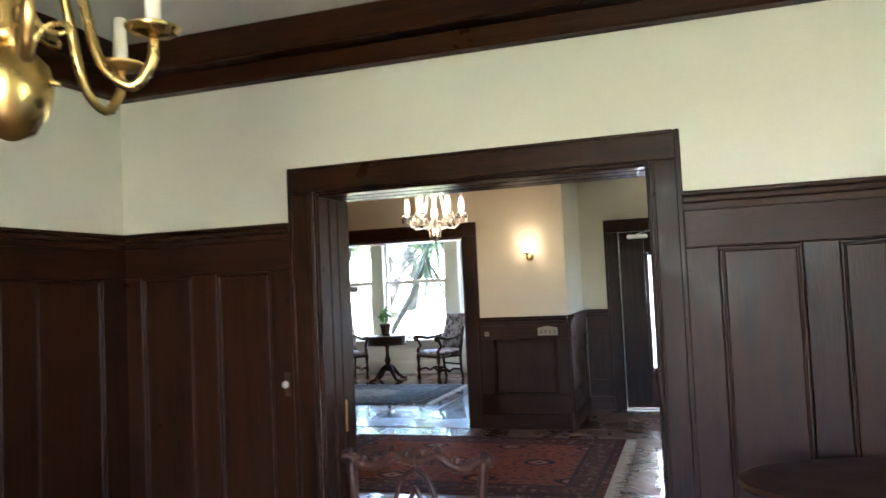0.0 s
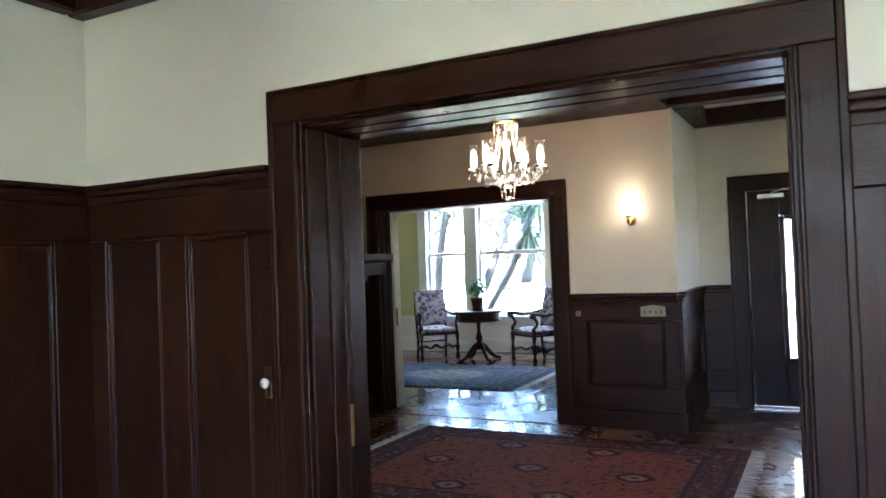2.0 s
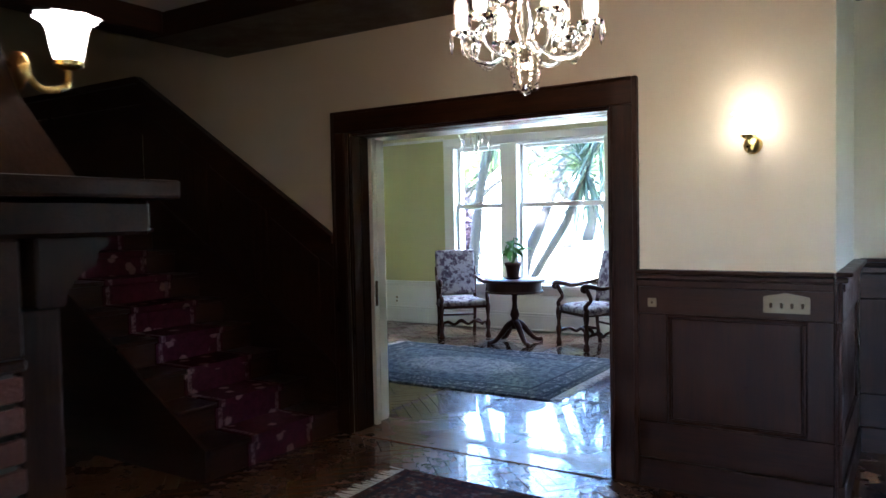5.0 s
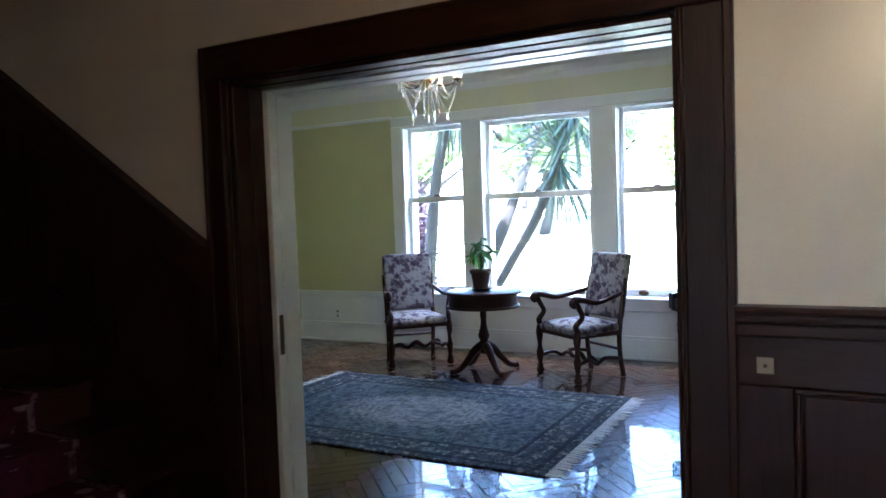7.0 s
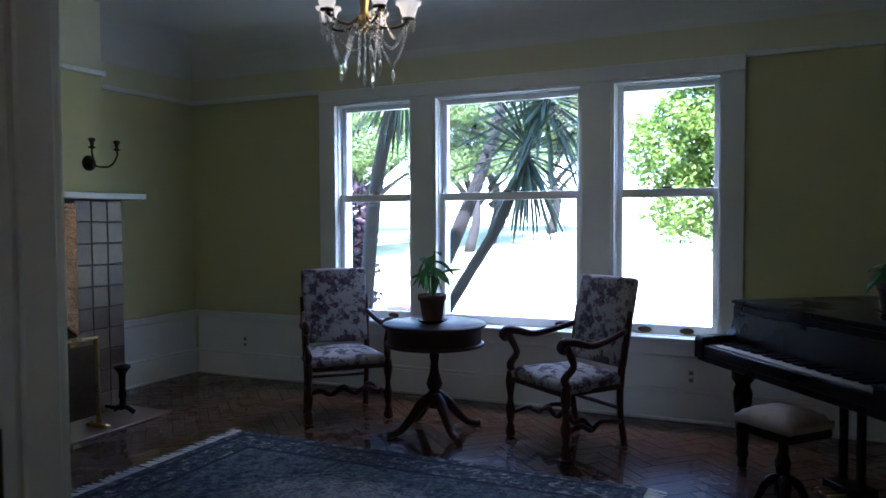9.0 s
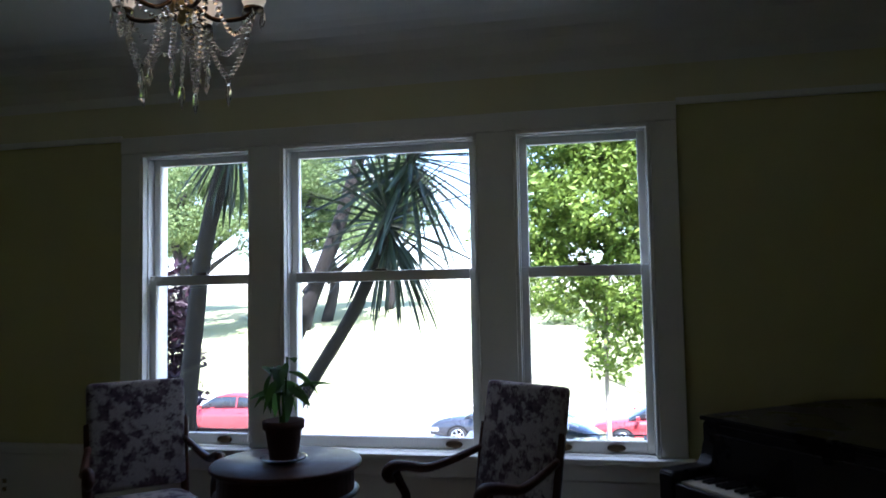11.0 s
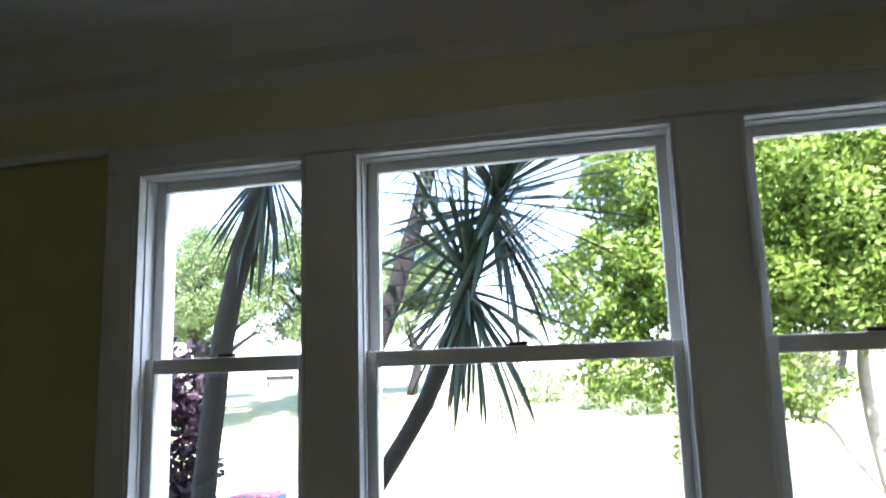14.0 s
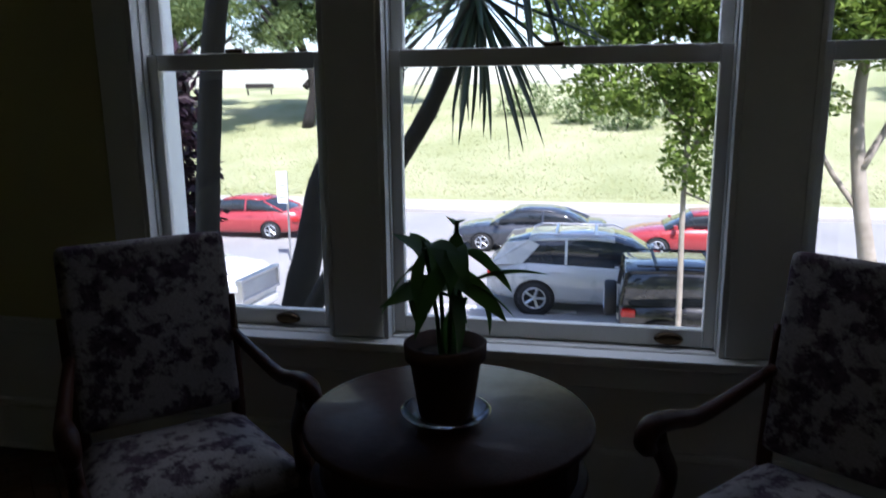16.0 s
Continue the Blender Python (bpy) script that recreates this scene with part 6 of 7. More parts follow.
# ---- vegetation ----
def leaf_mass(name, mat, parent, blobs, count, size, seed, flat=0.6, kind=""):
    """Many small folded leaves scattered through the blobs (x, y, z, rx, ry, rz), denser to the outside."""
    rng = np.random.default_rng(seed)
    vol = np.array([b[3] * b[4] * b[5] for b in blobs])
    pick = rng.choice(len(blobs), count, p=vol / vol.sum())
    bl = np.array(blobs)[pick]
    d = rng.normal(size=(count, 3))
    d /= np.linalg.norm(d, axis=1)[:, None]
    r = rng.uniform(0.25, 1.0, count) ** 0.45
    lump = 1 + 0.25 * np.sin(d[:, 0] * 7 + bl[:, 0]) * np.sin(d[:, 2] * 6 + bl[:, 1] * 3)
    c = bl[:, :3] + d * (r * lump)[:, None] * bl[:, 3:]
    a = rng.normal(size=(count, 3))
    a /= np.linalg.norm(a, axis=1)[:, None]
    a[:, 2] = a[:, 2] * flat - 0.25
    b = np.cross(a, rng.normal(size=(count, 3)))
    b /= np.linalg.norm(b, axis=1)[:, None]
    s = size * rng.uniform(0.6, 1.3, count)[:, None]
    v = np.stack([c - a * s, c + b * s * 0.38, c + a * s, c - b * s * 0.38], 1).reshape(-1, 3)
    f = np.arange(count * 4).reshape(-1, 4)
    me = bpy.data.meshes.new(name)
    me.from_pydata(v.tolist(), [], f.tolist())
    me.materials.append(mat)
    ob = new(name, me)
    ob.parent = parent
    if kind:
        ob["kind"] = kind
    return ob


def limb(ctrl, r0, r1, n=20, seg=9, wob=0.0, power=1.0):
    pts = curve_points(ctrl, n)
    rad = [r1 + (r0 - r1) * (1 - i / (len(pts) - 1)) ** power for i in range(len(pts))]
    if wob:
        rad = [r * (1 + wob * math.sin(i * 2.3)) for i, r in enumerate(rad)]
    return tube(pts, rad, seg)


def sword_leaf(length, width, droop, seed):
    """A long stiff blade along +x, folded along its middle, arching down."""
    me = bpy.data.meshes.new("leaf")
    n, v, f = 6, [], []
    for i in range(n + 1):
        t = i / n
        w = width * (0.55 + 1.1 * t) * (1 - t) ** 0.55 if t < 1 else 0.0
        x, z = length * (t - 0.12 * droop * t * t), -droop * length * t * t * 0.55
        v += [(x, -w, z + w * 0.35), (x, 0.0, z), (x, w, z + w * 0.35)]
    for i in range(n):
        a = 3 * i
        f += [(a, a + 3, a + 4, a + 1), (a + 1, a + 4, a + 5, a + 2)]
    me.from_pydata(v, [], f)
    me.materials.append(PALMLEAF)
    return me


BLADES = [sword_leaf(0.80, 0.019, dr, i) for i, dr in enumerate((0.03, 0.08, 0.16, 0.28))]


def rosette(parent, c, axis, n, rng, scale=1.0, low=-0.75):
    """Blades round a growing tip at c, pointing along axis; the oldest hang down."""
    q = Vector((0, 0, 1)).rotation_difference(Vector(axis).normalized()).to_matrix().to_4x4()
    for i in range(n):
        az = i * 2.39996 + rng.uniform(-0.15, 0.15)
        el = 1.25 + (low - 1.25) * (i / n) ** 0.85 + rng.uniform(-0.12, 0.12)
        k = min(3, max(0, int((1.25 - el) / 0.6)))
        ob = new("leaf", BLADES[k])
        s = scale * rng.uniform(0.8, 1.12)
        ob.parent = parent
        ob.matrix_local = Matrix.Translation(Vector(c) - Vector(axis).normalized() * 0.30 * (i / n)) @ q @ Matrix.Rotation(az, 4, "Z") @ Matrix.Rotation(-el, 4, "Y") @ Matrix.Rotation(rng.uniform(-0.5, 0.5), 4, "X") @ Matrix.Scale(s, 4)


rng = random.Random(5)
# leaning cabbage palms in the front garden
yu = thing("yucca_tree", pose(-6.4, 15.0, -1.45), "leaning palm-like tree with heads of dark sword leaves", "tree", "garden palms")
TB = Vector((-6.4, 15.0, -1.45))


def rel(base, pts):
    return [tuple(Vector(p) - Vector(base)) for p in pts]


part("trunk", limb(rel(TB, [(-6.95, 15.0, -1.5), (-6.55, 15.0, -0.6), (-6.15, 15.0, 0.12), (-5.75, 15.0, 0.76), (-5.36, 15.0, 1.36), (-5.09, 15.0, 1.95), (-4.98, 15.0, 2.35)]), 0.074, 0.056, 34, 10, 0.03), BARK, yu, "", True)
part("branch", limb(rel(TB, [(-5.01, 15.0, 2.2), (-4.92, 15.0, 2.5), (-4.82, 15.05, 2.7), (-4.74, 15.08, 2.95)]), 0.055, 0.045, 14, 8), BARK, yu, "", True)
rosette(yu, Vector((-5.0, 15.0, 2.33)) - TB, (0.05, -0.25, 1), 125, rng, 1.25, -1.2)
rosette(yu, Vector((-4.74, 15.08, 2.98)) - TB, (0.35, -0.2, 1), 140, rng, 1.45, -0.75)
y2 = thing("yucca_tree", pose(-6.5, 16.2, -1.6), "slender leaning palm-like tree behind the first", "tree", "garden palms")
TB2 = Vector((-6.5, 16.2, -1.6))
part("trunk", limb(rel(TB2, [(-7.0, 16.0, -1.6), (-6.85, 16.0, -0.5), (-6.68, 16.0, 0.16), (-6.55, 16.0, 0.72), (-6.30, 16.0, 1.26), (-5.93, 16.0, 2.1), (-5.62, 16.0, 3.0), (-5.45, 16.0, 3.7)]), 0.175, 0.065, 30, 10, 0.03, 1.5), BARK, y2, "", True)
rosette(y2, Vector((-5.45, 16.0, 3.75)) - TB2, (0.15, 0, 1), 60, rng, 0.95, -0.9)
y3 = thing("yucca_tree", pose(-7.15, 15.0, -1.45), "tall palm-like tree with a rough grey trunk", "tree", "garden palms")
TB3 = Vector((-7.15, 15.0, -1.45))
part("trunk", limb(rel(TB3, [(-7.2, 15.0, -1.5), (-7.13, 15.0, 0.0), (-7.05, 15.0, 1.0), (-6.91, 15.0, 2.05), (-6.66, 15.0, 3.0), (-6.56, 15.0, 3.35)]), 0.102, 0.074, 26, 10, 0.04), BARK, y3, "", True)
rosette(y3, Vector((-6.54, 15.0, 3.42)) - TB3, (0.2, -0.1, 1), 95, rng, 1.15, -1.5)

# purple-leaved bush
pb = thing("purple_plum_bush", pose(-8.3, 16.2, -1.75), "dark purple-leaved plum tree beside the palms", "tree")
for k in range(5):
    part("trunk", limb([(0.05 * k - 0.1, 0, -0.1), (0.1 * k - 0.2, 0.05 * k, 1.2), (0.22 * k - 0.4, 0.1 * k - 0.2, 2.6 + 0.2 * k)], 0.045, 0.015, 10, 6), BARK, pb, "", True)
leaf_mass("crown", PURPLELEAF, pb, [(-0.1, 0, 2.6, 0.7, 0.6, 1.2), (0.15, -0.1, 1.5, 0.45, 0.5, 1.1), (-0.5, 0, 3.4, 0.7, 0.7, 0.7)], 7000, 0.075, 3)

# street trees
t1 = thing("street_tree", pose(-2.92, 20.8, -2.83), "young street tree with pale trunk and dense green crown", "tree", "street trees")
part("trunk", limb([(0, 0, -0.05), (-0.03, 0, 1.6), (-0.05, 0, 3.0), (0.0, 0.05, 4.3), (0.2, 0.1, 6.4)], 0.045, 0.03, 20, 8), PALEBARK, t1, "", True)
part("branch", limb([(-0.05, 0, 2.9), (0.3, 0, 2.75), (0.75, 0.1, 2.55)], 0.02, 0.008, 10, 6), PALEBARK, t1, "", True)
part("branch", limb([(-0.02, 0, 3.4), (0.5, 0.1, 4.3), (1.2, 0.3, 5.4)], 0.03, 0.012, 10, 6), PALEBARK, t1, "", True)
part("branch", limb([(-0.02, 0, 3.6), (-0.5, 0.1, 4.4), (-0.9, -0.2, 5.2)], 0.03, 0.012, 10, 6), PALEBARK, t1, "", True)
leaf_mass("crown", GREENLEAF, t1, [(0.1, 0, 3.4, 0.5, 0.5, 0.55), (-0.9, 0, 4.5, 0.8, 0.8, 0.55), (0.45, 0, 4.4, 0.95, 0.9, 0.75), (-1.2, 0.1, 5.6, 1.0, 0.9, 0.9), (0.2, 0, 5.8, 1.5, 1.2, 1.0), (1.2, 0.2, 6.9, 1.6, 1.4, 1.3), (-0.3, 0.2, 7.3, 1.3, 1.2, 1.1)], 60000, 0.068, 11)
t2 = thing("street_tree", pose(-0.25, 21.4, -2.83), "street tree with twisting pale trunk and light green crown", "tree", "street trees")
part("trunk", limb([(0.2, 0, -0.05), (0.0, 0, 1.6), (-0.25, 0.05, 3.0), (-0.35, 0.1, 4.4), (-0.1, 0.1, 6.0)], 0.15, 0.06, 20, 9, 0.03), PALEBARK, t2, "", True)
part("branch", limb([(-0.1, 0, 2.4), (-0.6, 0.1, 3.1), (-0.95, 0, 3.6), (-1.4, 0, 3.7)], 0.05, 0.02, 12, 7), PALEBARK, t2, "", True)
part("branch", limb([(-0.25, 0, 3.2), (0.2, 0.1, 4.2), (0.3, 0, 5.4)], 0.06, 0.025, 12, 7), PALEBARK, t2, "", True)
part("branch", limb([(0.1, 0, 1.4), (0.7, 0, 2.6), (1.1, 0, 3.9)], 0.05, 0.02, 12, 7), PALEBARK, t2, "", True)
leaf_mass("crown", GREENLEAF, t2, [(-1.5, 0, 4.3, 0.9, 0.9, 0.7), (-0.9, 0, 5.6, 1.5, 1.3, 1.0), (0.6, 0.2, 5.6, 1.5, 1.3, 1.1), (-0.6, 0.1, 7.2, 1.9, 1.5, 1.2), (1.2, 0, 7.3, 1.7, 1.5, 1.2), (-1.9, 0.1, 6.6, 1.0, 1.0, 0.9)], 62000, 0.07, 12)


def hill_tree(x, y, h, w, seed, label):
    t = thing("hill_tree", pose(x, y, ground_height(x, y) - 0.1), label, "tree", "hill trees")
    part("trunk", limb([(0, 0, 0), (0.1 * w, 0, h * 0.25), (-0.05 * w, 0, h * 0.5), (0.1 * w, 0, h * 0.8)], 0.07 * h * 0.5, 0.03 * h * 0.4, 14, 8), BARK, t, "", True)
    r = random.Random(seed)
    for k in range(4):
        a = r.uniform(0, 6.28)
        part("branch", limb([(0, 0, h * (0.22 + 0.1 * k)), (w * 0.3 * math.cos(a), w * 0.3 * math.sin(a), h * (0.36 + 0.1 * k)), (w * 0.55 * math.cos(a), w * 0.55 * math.sin(a), h * (0.45 + 0.12 * k))], 0.02 * h, 0.006 * h, 10, 6), BARK, t, "", True)
    bl = [(r.uniform(-0.6, 0.6) * w, r.uniform(-0.4, 0.4) * w, h * r.uniform(0.45, 1.0), w * r.uniform(0.14, 0.30), w * r.uniform(0.14, 0.30), h * r.uniform(0.05, 0.10)) for _ in range(30)]
    leaf_mass("crown", HILLLEAF, t, bl, 24000, 0.009 * h + 0.03, seed)
    return t


hill_tree(-21.9, 54, 11.5, 6.0, 21, "spreading dark green pine on the hilltop")
hill_tree(-33.0, 58, 12.5, 6.5, 22, "spreading dark green pine on the hilltop")
hill_tree(-18.5, 62, 11.0, 5.5, 23, "tall green tree on the hilltop")
hill_tree(-41.0, 52, 12.0, 6.0, 28, "spreading dark green pine on the hilltop")
hill_tree(-28.5, 50, 13.0, 7.0, 31, "spreading dark green pine on the hilltop")
hill_tree(-21.5, 57, 12.5, 6.5, 32, "tall green tree on the hilltop")
hill_tree(-36.0, 48, 13.0, 6.5, 33, "spreading dark green pine on the hilltop")
hill_tree(9.0, 60, 9.5, 5.5, 24, "tall green tree on the hilltop")
hill_tree(18.0, 55, 10.5, 6.0, 25, "tall green tree on the hilltop")
for i, (x, y, h, w) in enumerate(((-5.2, 55, 2.6, 1.8), (-2.6, 53, 2.4, 2.0), (0.4, 56, 3.2, 2.2), (-8.5, 58, 2.8, 2.4), (4.5, 54, 2.8, 2.6))):
    b = thing("hill_bush", pose(x, y, ground_height(x, y) - 0.2), "rough green shrub on the grass slope", "bush", "hill shrubs")
    part("stem", limb([(0, 0, 0), (0.1, 0, h * 0.6)], 0.06, 0.03, 6, 6), BARK, b, "", True)
    leaf_mass("crown", HILLLEAF, b, [(0, 0, h * 0.45, w * 0.6, w * 0.6, h * 0.45), (w * 0.4, 0, h * 0.35, w * 0.5, w * 0.4, h * 0.35), (-w * 0.5, 0, h * 0.3, w * 0.45, w * 0.4, h * 0.3)], 1400, 0.13, 40 + i)
g_ob = new("grass_tufts")
tagged(g_ob, "long dry grass on the slope", "grass", kind="stuff")
rg = np.random.default_rng(8)
n = 22000
px, py = rg.uniform(-26, 8, n), 39.6 + 22 * rg.uniform(0, 1, n) ** 1.4
pz = np.array([ground_height(a, b) for a, b in zip(px, py)])
ang, hh = rg.uniform(0, 6.28, n), rg.uniform(0.03, 0.09, n)
w = 0.028
base = np.stack([px, py, pz], 1)
du = np.stack([np.cos(ang) * w, np.sin(ang) * w, np.zeros(n)], 1)
tip = base + np.stack([rg.normal(0, 0.07, n), rg.normal(0, 0.07, n), hh], 1)
vv = np.stack([base - du, base + du, tip], 1).reshape(-1, 3)
me = bpy.data.meshes.new("grass_blades")
me.from_pydata(vv.tolist(), [], np.arange(n * 3).reshape(-1, 3).tolist())
me.materials.append(GRASSBLADE)
gb = new("grass_blades", me)
gb.parent = g_ob
gb["kind"] = "stuff"


# ---- vehicles ----
def loft(sections):
    """Closed rings of equal length joined one to the next."""
    bm = bmesh.new()
    rings = [[bm.verts.new(p) for p in s] for s in sections]
    n = len(rings[0])
    for a, b in zip(rings, rings[1:]):
        for i in range(n):
            bm.faces.new((a[i], a[(i + 1) % n], b[(i + 1) % n], b[i]))
    bm.faces.new(rings[0][::-1])
    bm.faces.new(rings[-1])
    bmesh.ops.recalc_face_normals(bm, faces=bm.faces[:])
    return bm


def wheel(parent, x, y, r, side, spokes=5):
    t = lathe([(r * 0.62, -0.10), (r * 0.92, -0.105), (r, -0.07), (r, 0.07), (r * 0.92, 0.105), (r * 0.62, 0.10)], 28, cap=False)
    w = part("wheel", t, RUBBER, parent, "black tyre with alloy rim", True)
    w.matrix_local = Matrix.Translation((x, y, r)) @ Matrix.Rotation(radians(-90 * side), 4, "X")
    part("rim", lathe([(r * 0.64, 0.10), (r * 0.60, 0.085), (r * 0.58, 0.03), (r * 0.2, 0.03), (0.01, 0.03)], 24, cap=False), IRON, w)
    for k in range(spokes):
        a = 2 * math.pi * k / spokes
        s = tube([(0, 0, 0.075), (r * 0.62 * math.cos(a), r * 0.62 * math.sin(a), 0.085)], r * 0.10, 6)
        part("spoke", s, ALLOY, w)
    part("rim_edge", lathe([(r * 0.66, 0.10), (r * 0.62, 0.112), (r * 0.57, 0.10), (r * 0.57, 0.08)], 24, cap=False), ALLOY, w, "", True)
    return w


def car(name, m, label, paint_mat, L, W, body, roof, wheels, r, glass_mat_=None, taper=0.17):
    """body: rows (x, low z, shoulder z) from rear to front; roof: rows (x, top z) of the cabin between its glass ends."""
    c = thing(name, m, label, "car", "parked cars")
    sec = []
    for x, lo, hi in body:
        e = min(1.0, 0.72 + 1.6 * min(x + L / 2, L / 2 - x) / L)
        w = W / 2 * e
        mid = lo + (hi - lo) * 0.55
        sec.append([(x, -w * 0.92, lo), (x, -w, lo + 0.10), (x, -w, mid), (x, -w * 0.97, hi - 0.05), (x, -w * 0.86, hi), (x, w * 0.86, hi), (x, w * 0.97, hi - 0.05), (x, w, mid), (x, w, lo + 0.10), (x, w * 0.92, lo)])
    part("body", loft(sec), paint_mat, c, "", True)
    sh = lambda x: float(np.interp(x, [b[0] for b in body], [b[2] for b in body]))
    cab = []
    for x, z in roof:
        wl, wt = W / 2 * 0.90, W / 2 * (0.90 - taper * min(1, (z - sh(x)) / 0.45))
        cab.append([(x, -wl, sh(x) - 0.03), (x, -wt, max(z - 0.05, sh(x) - 0.02)), (x, -wt * 0.9, z), (x, wt * 0.9, z), (x, wt, max(z - 0.05, sh(x) - 0.02)), (x, wl, sh(x) - 0.03)])
    part("windows", loft(cab), glass_mat_ or CARGLASS, c, "dark tinted windows", True)
    top = max(z for _, z in roof)
    rr = [(x, z) for x, z in roof if z > top - 0.10]
    cap = []
    for x, z in rr:
        wt = W / 2 * (0.90 - taper)
        cap.append([(x, -wt * 1.02, z - 0.055), (x, -wt * 0.92, z + 0.014), (x, wt * 0.92, z + 0.014), (x, wt * 1.02, z - 0.055)])
    part("roof", loft(cap), paint_mat, c, "", True)
    for sy in (-1, 1):
        for (xa, za), (xb, zb) in ((roof[0], rr[0]), (rr[-1], roof[-1])):
            part("pillar", tube([(xa, sy * W / 2 * 0.885, sh(xa)), (xb, sy * W / 2 * (0.905 - taper), zb - 0.03)], 0.035, 6), paint_mat, c)
        xm = (rr[0][0] + rr[-1][0]) / 2 - 0.1
        part("pillar", tube([(xm, sy * W / 2 * 0.905, sh(xm)), (xm, sy * W / 2 * (0.91 - taper), top - 0.04)], 0.03, 6), paint_mat, c)
        part("door_handle", box(xm - 0.26, sy * (W / 2) - 0.015, sh(xm) - 0.17, xm - 0.10, sy * (W / 2) + 0.015, sh(xm) - 0.14, 0.008), paint_mat, c)
        part("mirror", box(roof[-1][0] - 0.32, sy * (W / 2 + 0.08) - 0.08, sh(0) - 0.02, roof[-1][0] - 0.20, sy * (W / 2 + 0.08) + 0.08, sh(0) + 0.12, 0.03, 2), paint_mat, c)
        part("headlight", box(L / 2 - 0.30, sy * W * 0.33 - 0.14, body[-1][2] - 0.20, L / 2 - 0.03, sy * W * 0.33 + 0.14, body[-1][2] - 0.06, 0.04, 2), CLEARLAMP, c, "clear headlight")
        part("tail_light", box(-L / 2 + 0.02, sy * W * 0.36 - 0.12, body[0][2] - 0.24, -L / 2 + 0.26, sy * W * 0.36 + 0.12, body[0][2] - 0.07, 0.04, 2), REDLAMP, c, "red tail light")
        for wx in wheels:
            part("wheel_arch", lathe([(r * 1.14, 0), (r * 1.14, 0.03), (0.01, 0.03)], 24, cap=False), IRON, c).matrix_local = Matrix.Translation((wx, sy * (W / 2 - 0.022), r)) @ Matrix.Rotation(radians(-90 * sy), 4, "X")
            wheel(c, wx, sy * (W / 2 - 0.09), r, sy)
    part("bumper", box(-L / 2 - 0.02, -W * 0.38, 0.30, -L / 2 + 0.14, W * 0.38, 0.50, 0.05, 2), paint_mat, c)
    part("bumper", box(L / 2 - 0.14, -W * 0.38, 0.28, L / 2 + 0.02, W * 0.38, 0.48, 0.05, 2), paint_mat, c)
    part("number_plate", box(-L / 2 - 0.028, -0.16, 0.56, -L / 2 + 0.06, 0.16, 0.70, 0.006), PAINTLINE, c)
    return c


SEDAN_BODY = [(-2.28, 0.42, 0.86), (-2.1, 0.26, 0.97), (-1.5, 0.22, 1.0), (-0.6, 0.20, 0.98), (0.4, 0.20, 0.95), (1.0, 0.22, 0.91), (1.7, 0.24, 0.82), (2.1, 0.26, 0.72), (2.28, 0.36, 0.60)]
SEDAN_ROOF = [(-1.75, 1.0), (-1.05, 1.34), (-0.6, 1.42), (0.0, 1.43), (0.4, 1.38), (1.15, 0.94)]
RG = -2.95
DARKPAINT, REDPAINT, SILVER, BLACKPAINT = paint("charcoal_car_paint", (0.030, 0.033, 0.040)), paint("red_car_paint", (0.30, 0.032, 0.034)), paint("silver_car_paint", (0.46, 0.46, 0.44)), paint("black_car_paint", (0.006, 0.006, 0.008))
WHITEPAINT = paint("white_car_paint", (0.6, 0.6, 0.58))
car("sedan_car", pose(-6.0, 30.9, RG, 0, 0, 180) @ Matrix.Diagonal((0.94, 0.92, 0.82, 1)), "charcoal grey sedan parked across the street", DARKPAINT, 4.56, 1.76, SEDAN_BODY, SEDAN_ROOF, (-1.32, 1.36), 0.315)
car("sedan_car", pose(-15.2, 31.6, RG, 0, 0, 180) @ Matrix.Diagonal((0.94, 0.92, 0.87, 1)), "red sedan parked across the street", REDPAINT, 4.56, 1.74, SEDAN_BODY, SEDAN_ROOF, (-1.32, 1.36), 0.315)
car("sedan_car", pose(-1.25, 30.9, RG, 0, 0, 180) @ Matrix.Diagonal((0.94, 0.92, 0.82, 1)), "red sedan parked behind the charcoal one", REDPAINT, 4.56, 1.74, SEDAN_BODY, SEDAN_ROOF, (-1.32, 1.36), 0.315)
SUV_BODY = [(-2.36, 0.50, 1.02), (-2.2, 0.34, 1.12), (-1.5, 0.28, 1.14), (-0.5, 0.26, 1.10), (0.5, 0.26, 1.06), (1.1, 0.28, 1.02), (1.8, 0.30, 0.92), (2.2, 0.32, 0.80), (2.36, 0.42, 0.68)]
SUV_ROOF = [(-2.26, 1.12), (-1.95, 1.50), (-1.5, 1.62), (-0.4, 1.68), (0.2, 1.64), (0.55, 1.55), (1.3, 1.02)]
suv = car("suv_car", pose(-3.98, 25.3, RG) @ Matrix.Diagonal((1, 1, 0.93, 1)), "silver sport utility car with roof rails on the street", SILVER, 4.72, 1.86, SUV_BODY, SUV_ROOF, (-1.36, 1.36), 0.365)
for sy in (-1, 1):
    part("roof_rail", tube([(-1.5, sy * 0.62, 1.64), (-1.3, sy * 0.62, 1.72), (0.2, sy * 0.62, 1.72), (0.4, sy * 0.62, 1.64)], 0.02, 6), CHROME, suv, "grey roof rail")
part("cross_bar", box(-1.0, -0.62, 1.70, -0.94, 0.62, 1.73, 0.01), CHROME, suv)
part("cross_bar", box(-0.2, -0.62, 1.70, -0.14, 0.62, 1.73, 0.01), CHROME, suv)
for sy in (-1, 1):
    qp = []
    for k in (0.012, -0.012):
        lo_y, hi_y = sy * (0.93 * 0.905 + k), sy * (0.93 * 0.745 + k)
        qp.append([(-2.28, lo_y, 1.06), (-1.96, hi_y, 1.53), (-1.50, hi_y, 1.60), (-1.28, sy * (0.93 * 0.78 + k), 1.50), (-1.62, lo_y, 1.10)])
    part("quarter_panel", loft(qp), SILVER, suv)
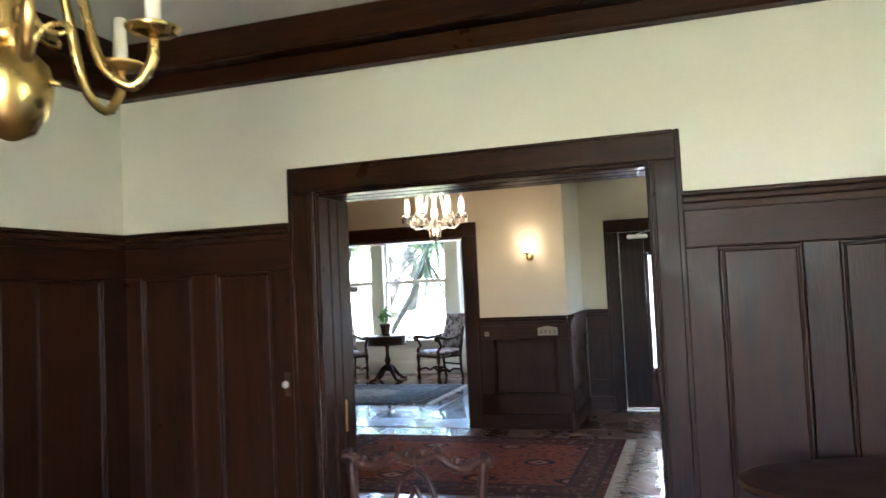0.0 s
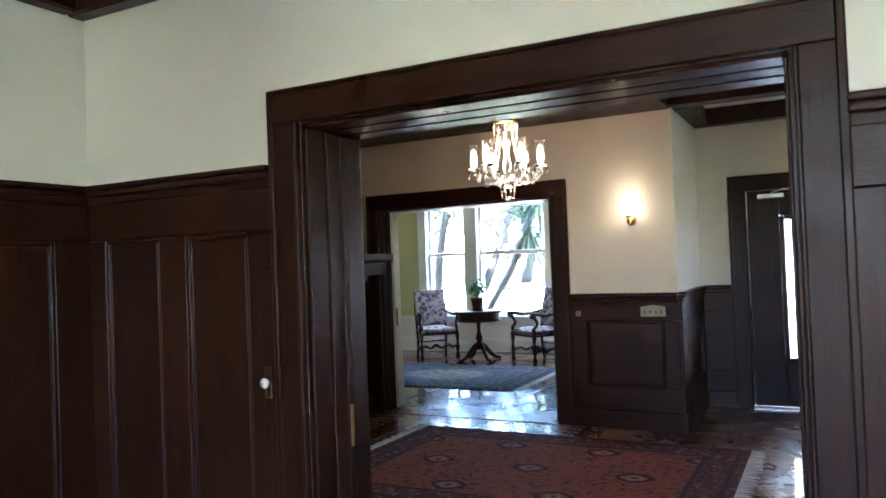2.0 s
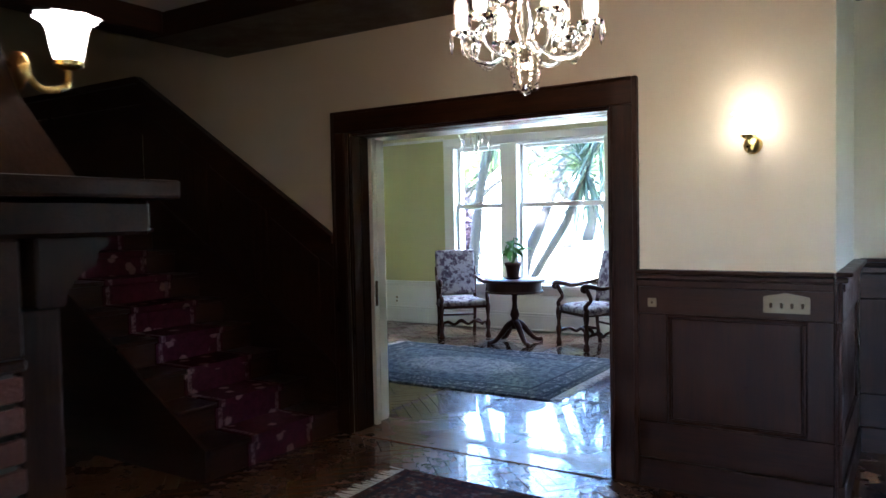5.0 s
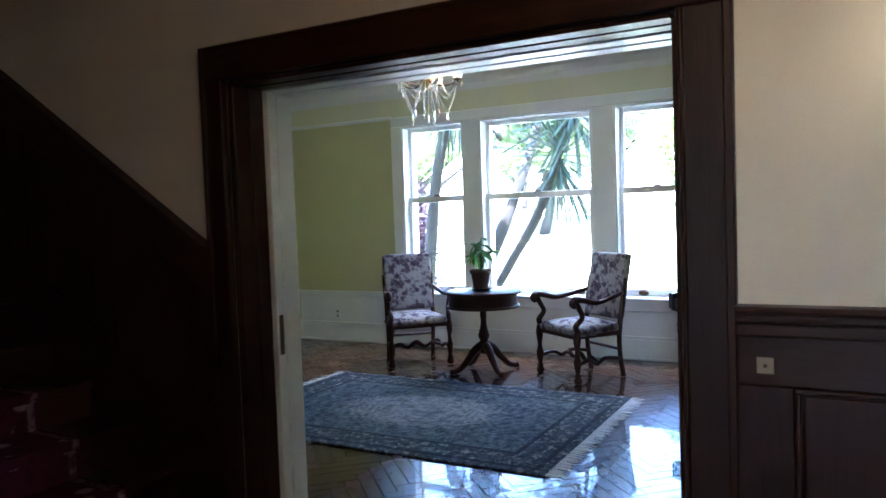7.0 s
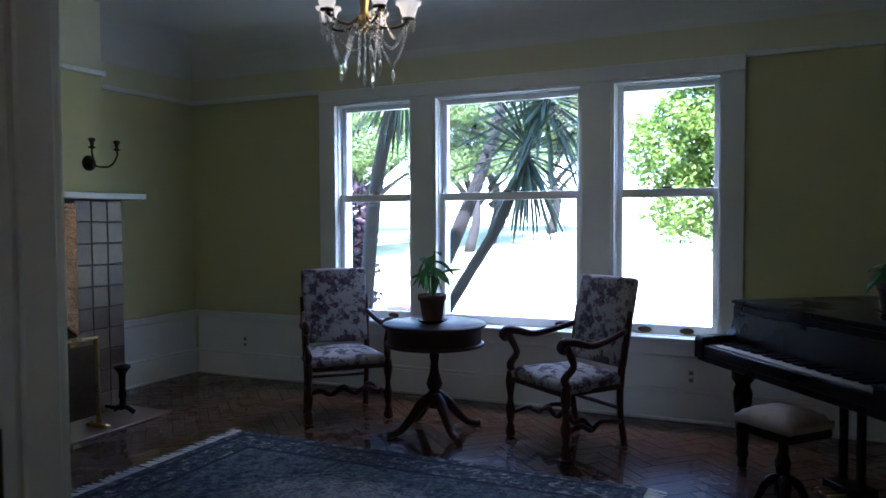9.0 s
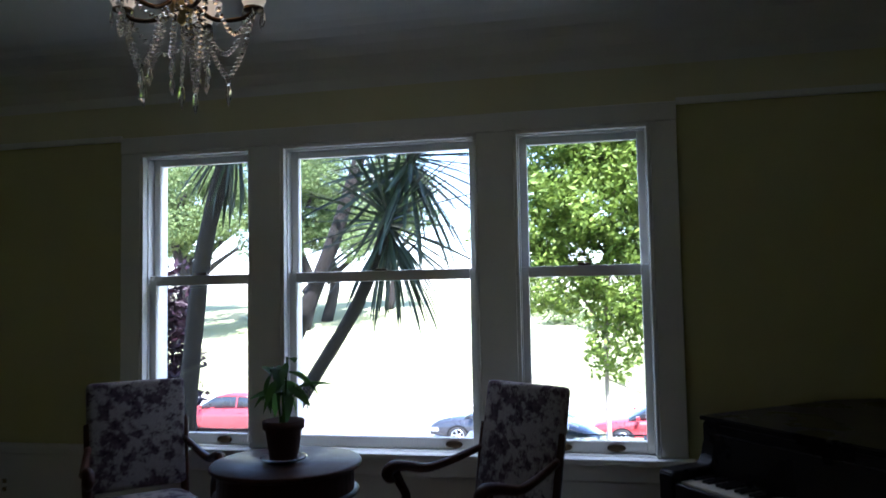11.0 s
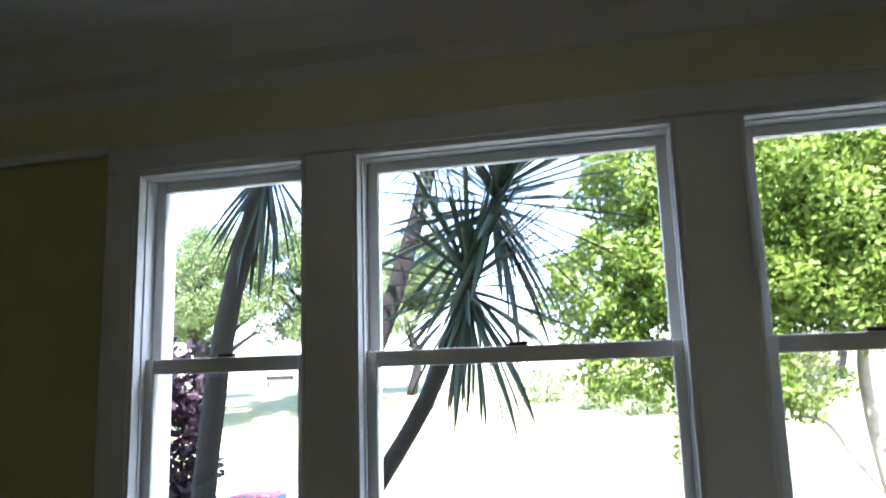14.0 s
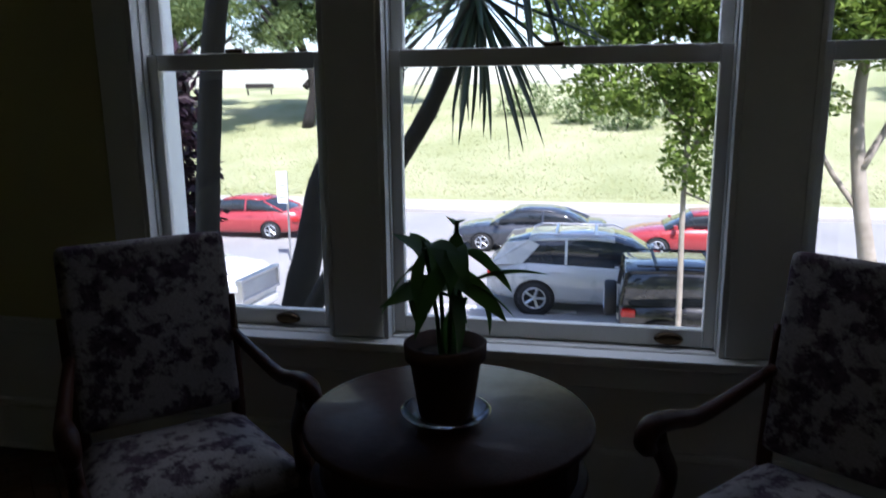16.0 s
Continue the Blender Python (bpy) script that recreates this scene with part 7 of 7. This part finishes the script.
# open off-road car with spare wheel
JB = [(-1.75, 0.50, 1.05), (-1.7, 0.42, 1.12), (-0.6, 0.40, 1.12), (0.3, 0.40, 1.12), (0.7, 0.42, 1.14), (1.6, 0.44, 1.10), (1.75, 0.48, 1.04)]
JR = [(-1.74, 1.10), (-1.66, 1.78), (-0.8, 1.82), (0.1, 1.80), (0.22, 1.76), (0.5, 1.12)]
jeep = car("off_road_car", pose(-1.98, 22.95, RG) @ Matrix.Diagonal((1, 1, 0.84, 1)), "black off-road car with a rear spare wheel, parked", BLACKPAINT, 3.5, 1.66, JB, JR, (-1.05, 1.2), 0.38, taper=0.05)
sp = wheel(jeep, 0, 0, 0.37, 1)
sp.matrix_local = Matrix.Translation((-1.90, 0.0, 0.98)) @ Matrix.Rotation(radians(-90), 4, "Y")
part("step_bar", tube([(-0.5, -0.88, 0.36), (0.7, -0.88, 0.36)], 0.045, 8), CHROME, jeep, "bright step bar")
part("door_frame", tube([(-0.25, -0.80, 1.12), (-0.25, -0.83, 0.62), (0.45, -0.83, 0.62), (0.5, -0.80, 1.12)], 0.025, 6), CHROME, jeep, "bright door frame")
part("roof_rack", boxes([(-1.5, -0.7, 1.86, 0.1, -0.66, 1.89), (-1.5, 0.66, 1.86, 0.1, 0.7, 1.89), (-1.2, -0.7, 1.84, -1.15, 0.7, 1.87), (-0.3, -0.7, 1.84, -0.25, 0.7, 1.87)]), IRON, jeep)
TB_ = [(-2.6, 0.55, 1.05), (-2.5, 0.45, 1.10), (-0.5, 0.42, 1.12), (0.5, 0.42, 1.14), (1.2, 0.44, 1.16), (2.3, 0.46, 1.12), (2.6, 0.50, 1.00)]
TR_ = [(-0.6, 1.14), (-0.5, 1.72), (0.2, 1.76), (0.7, 1.72), (1.15, 1.16)]
pick = car("pickup_truck", pose(-13.15, 23.1, RG, 0, 0, -5), "white pickup truck with a wide chrome grille, parked", WHITEPAINT, 5.2, 1.9, TB_, TR_, (-1.6, 1.7), 0.38)
part("grille_frame", boxes([(2.52, -0.72, 0.98, 2.66, 0.72, 1.04), (2.52, -0.72, 0.60, 2.66, 0.72, 0.66), (2.52, -0.72, 0.66, 2.66, -0.66, 0.98), (2.52, 0.66, 0.66, 2.66, 0.72, 0.98)], 0.01), CHROME, pick, "chrome grille frame")
part("grille_backing", box(2.46, -0.655, 0.665, 2.565, 0.655, 0.975, 0.004), IRON, pick, "dark grille opening")
for k in range(5):
    part("grille_bar", box(2.5655, -0.655, 0.69 + 0.058 * k, 2.63, 0.66, 0.715 + 0.058 * k, 0.004), CHROME, pick)

# parking sign on its post
ps = thing("parking_sign", pose(-12.2, 28.2, -2.95), "white street sign on a thin metal post", "sign")
part("post", tube([(0, 0, 0), (0, 0, 2.4)], 0.03, 8), CHROME, ps)
part("sign_board", box(-0.28, -0.02, 1.55, 0.02, -0.032, 2.4, 0.006), PAINTLINE, ps, "white sign board with dark lines")
for k in range(4):
    part("text_bar", box(-0.22, -0.036, 1.70 + k * 0.16, -0.04, -0.0325, 1.73 + k * 0.16), CHROME, ps)


hb = thing("park_bench", pose(-33.4, 72.0, ground_height(-33.4, 72.0), 0, 0, 20), "wooden bench on the hilltop", "bench")
part("seat", box(-1.2, -0.22, 0.42, 1.2, 0.22, 0.47, 0.01), BARK, hb)
part("backrest", box(-1.2, 0.2, 0.55, 1.2, 0.25, 0.95, 0.01), BARK, hb)
for x in (-1.0, 1.0):
    part("leg", box(x - 0.05, -0.2, -0.1, x + 0.05, 0.25, 0.419, 0.01), BARK, hb)


# ---- parquet floors: herringbone blocks, last ----
def herringbone(name, label, x0, y0, x1, y1, mat, near, w=0.085, k=5):
    """Blocks w wide and k*w long in a herringbone; those inside `near` are pieces of their own, the rest one mesh."""
    root = thing(name, pose(0, 0, 0), label, "floor", kind="structure")
    L, g = w * k, 0.0022
    one = {}
    for turn in (0, 1):
        bm = box(g, g, -0.012, (L if turn == 0 else w) - g, (w if turn == 0 else L) - g, 0.0, 0.0012)
        me = bpy.data.meshes.new("block")
        bm.to_mesh(me)
        bm.free()
        me.materials.append(mat)
        one[turn] = me
    rest = bmesh.new()
    made = 0
    c45 = math.sqrt(0.5)
    span = int((x1 - x0 + y1 - y0) / w) + 2 * k
    cx, cy = (x0 + x1) / 2, (y0 + y1) / 2
    for i in range(-span, span):
        for j in range(-span, span):
            s = (i - j) % (2 * k)
            if s == 0:
                turn, u, v, lx, ly = 0, i * w, j * w, L, w
            elif s == 2 * k - 1:
                turn, u, v, lx, ly = 1, i * w, j * w, w, L
            else:
                continue
            um, vm = u + lx / 2, v + ly / 2
            px, py = cx + (um - vm) * c45, cy + (um + vm) * c45
            if not (x0 - 0.2 < px < x1 + 0.2 and y0 - 0.2 < py < y1 + 0.2):
                continue
            m = Matrix.Translation((cx, cy, 0)) @ Matrix.Rotation(radians(45), 4, "Z") @ Matrix.Translation((u, v, 0.0006 * ((i * 7 + j * 3) % 3)))
            if made < 290 and near[0] < px < near[2] and near[1] < py < near[3]:
                ob = new("block", one[turn])
                ob.parent = root
                ob.matrix_local = m
                made += 1
            else:
                add_box(rest, g, g, -0.012, lx - g, ly - g, 0.0)
                rest.verts.ensure_lookup_table()
                for q in rest.verts[-8:]:
                    q.co = m @ q.co
    ob = part("blocks", rest, mat, root)
    ob["kind"] = "stuff"
    return root


herringbone("floor_living", "glossy oak herringbone parquet", X_L, Y_L0 + 0.02, X_LR, Y_L1, PARQUET, (-4.4, 8.2, -1.9, 11.6))
herringbone("floor_hall", "worn oak herringbone parquet", -4.6, Y_H0, X_HR, Y_H1 + 0.02, PARQUET_B, (-3.9, 6.2, -1.6, 7.9))
tagged(link_mesh("floor_entry", boxes([(X_V, 7.70 + 0.0705 * i, -0.01, X_HR, 7.768 + 0.0705 * i, 0.007) for i in range(17)]), PARQUET_B), "narrow oak boards in the entry", "floor", kind="structure")
tagged(link_mesh("threshold", boxes([(D2[0] + 0.002, 7.66 + 0.102 * i, -0.01, D2[1] - 0.002, 7.7605 + 0.102 * i, 0.007) for i in range(5)], 0.001), PARQUET_B), "oak threshold boards under the wide opening", "threshold", kind="structure")
tagged(link_mesh("floor_dining", boxes([(X_DL, Y_DS + 0.07 * i, -0.01, X_DR, Y_DS + 0.067 + 0.07 * i, 0.0) for i in range(93)]), PARQUET_B), "narrow oak floor boards", "floor", kind="structure")
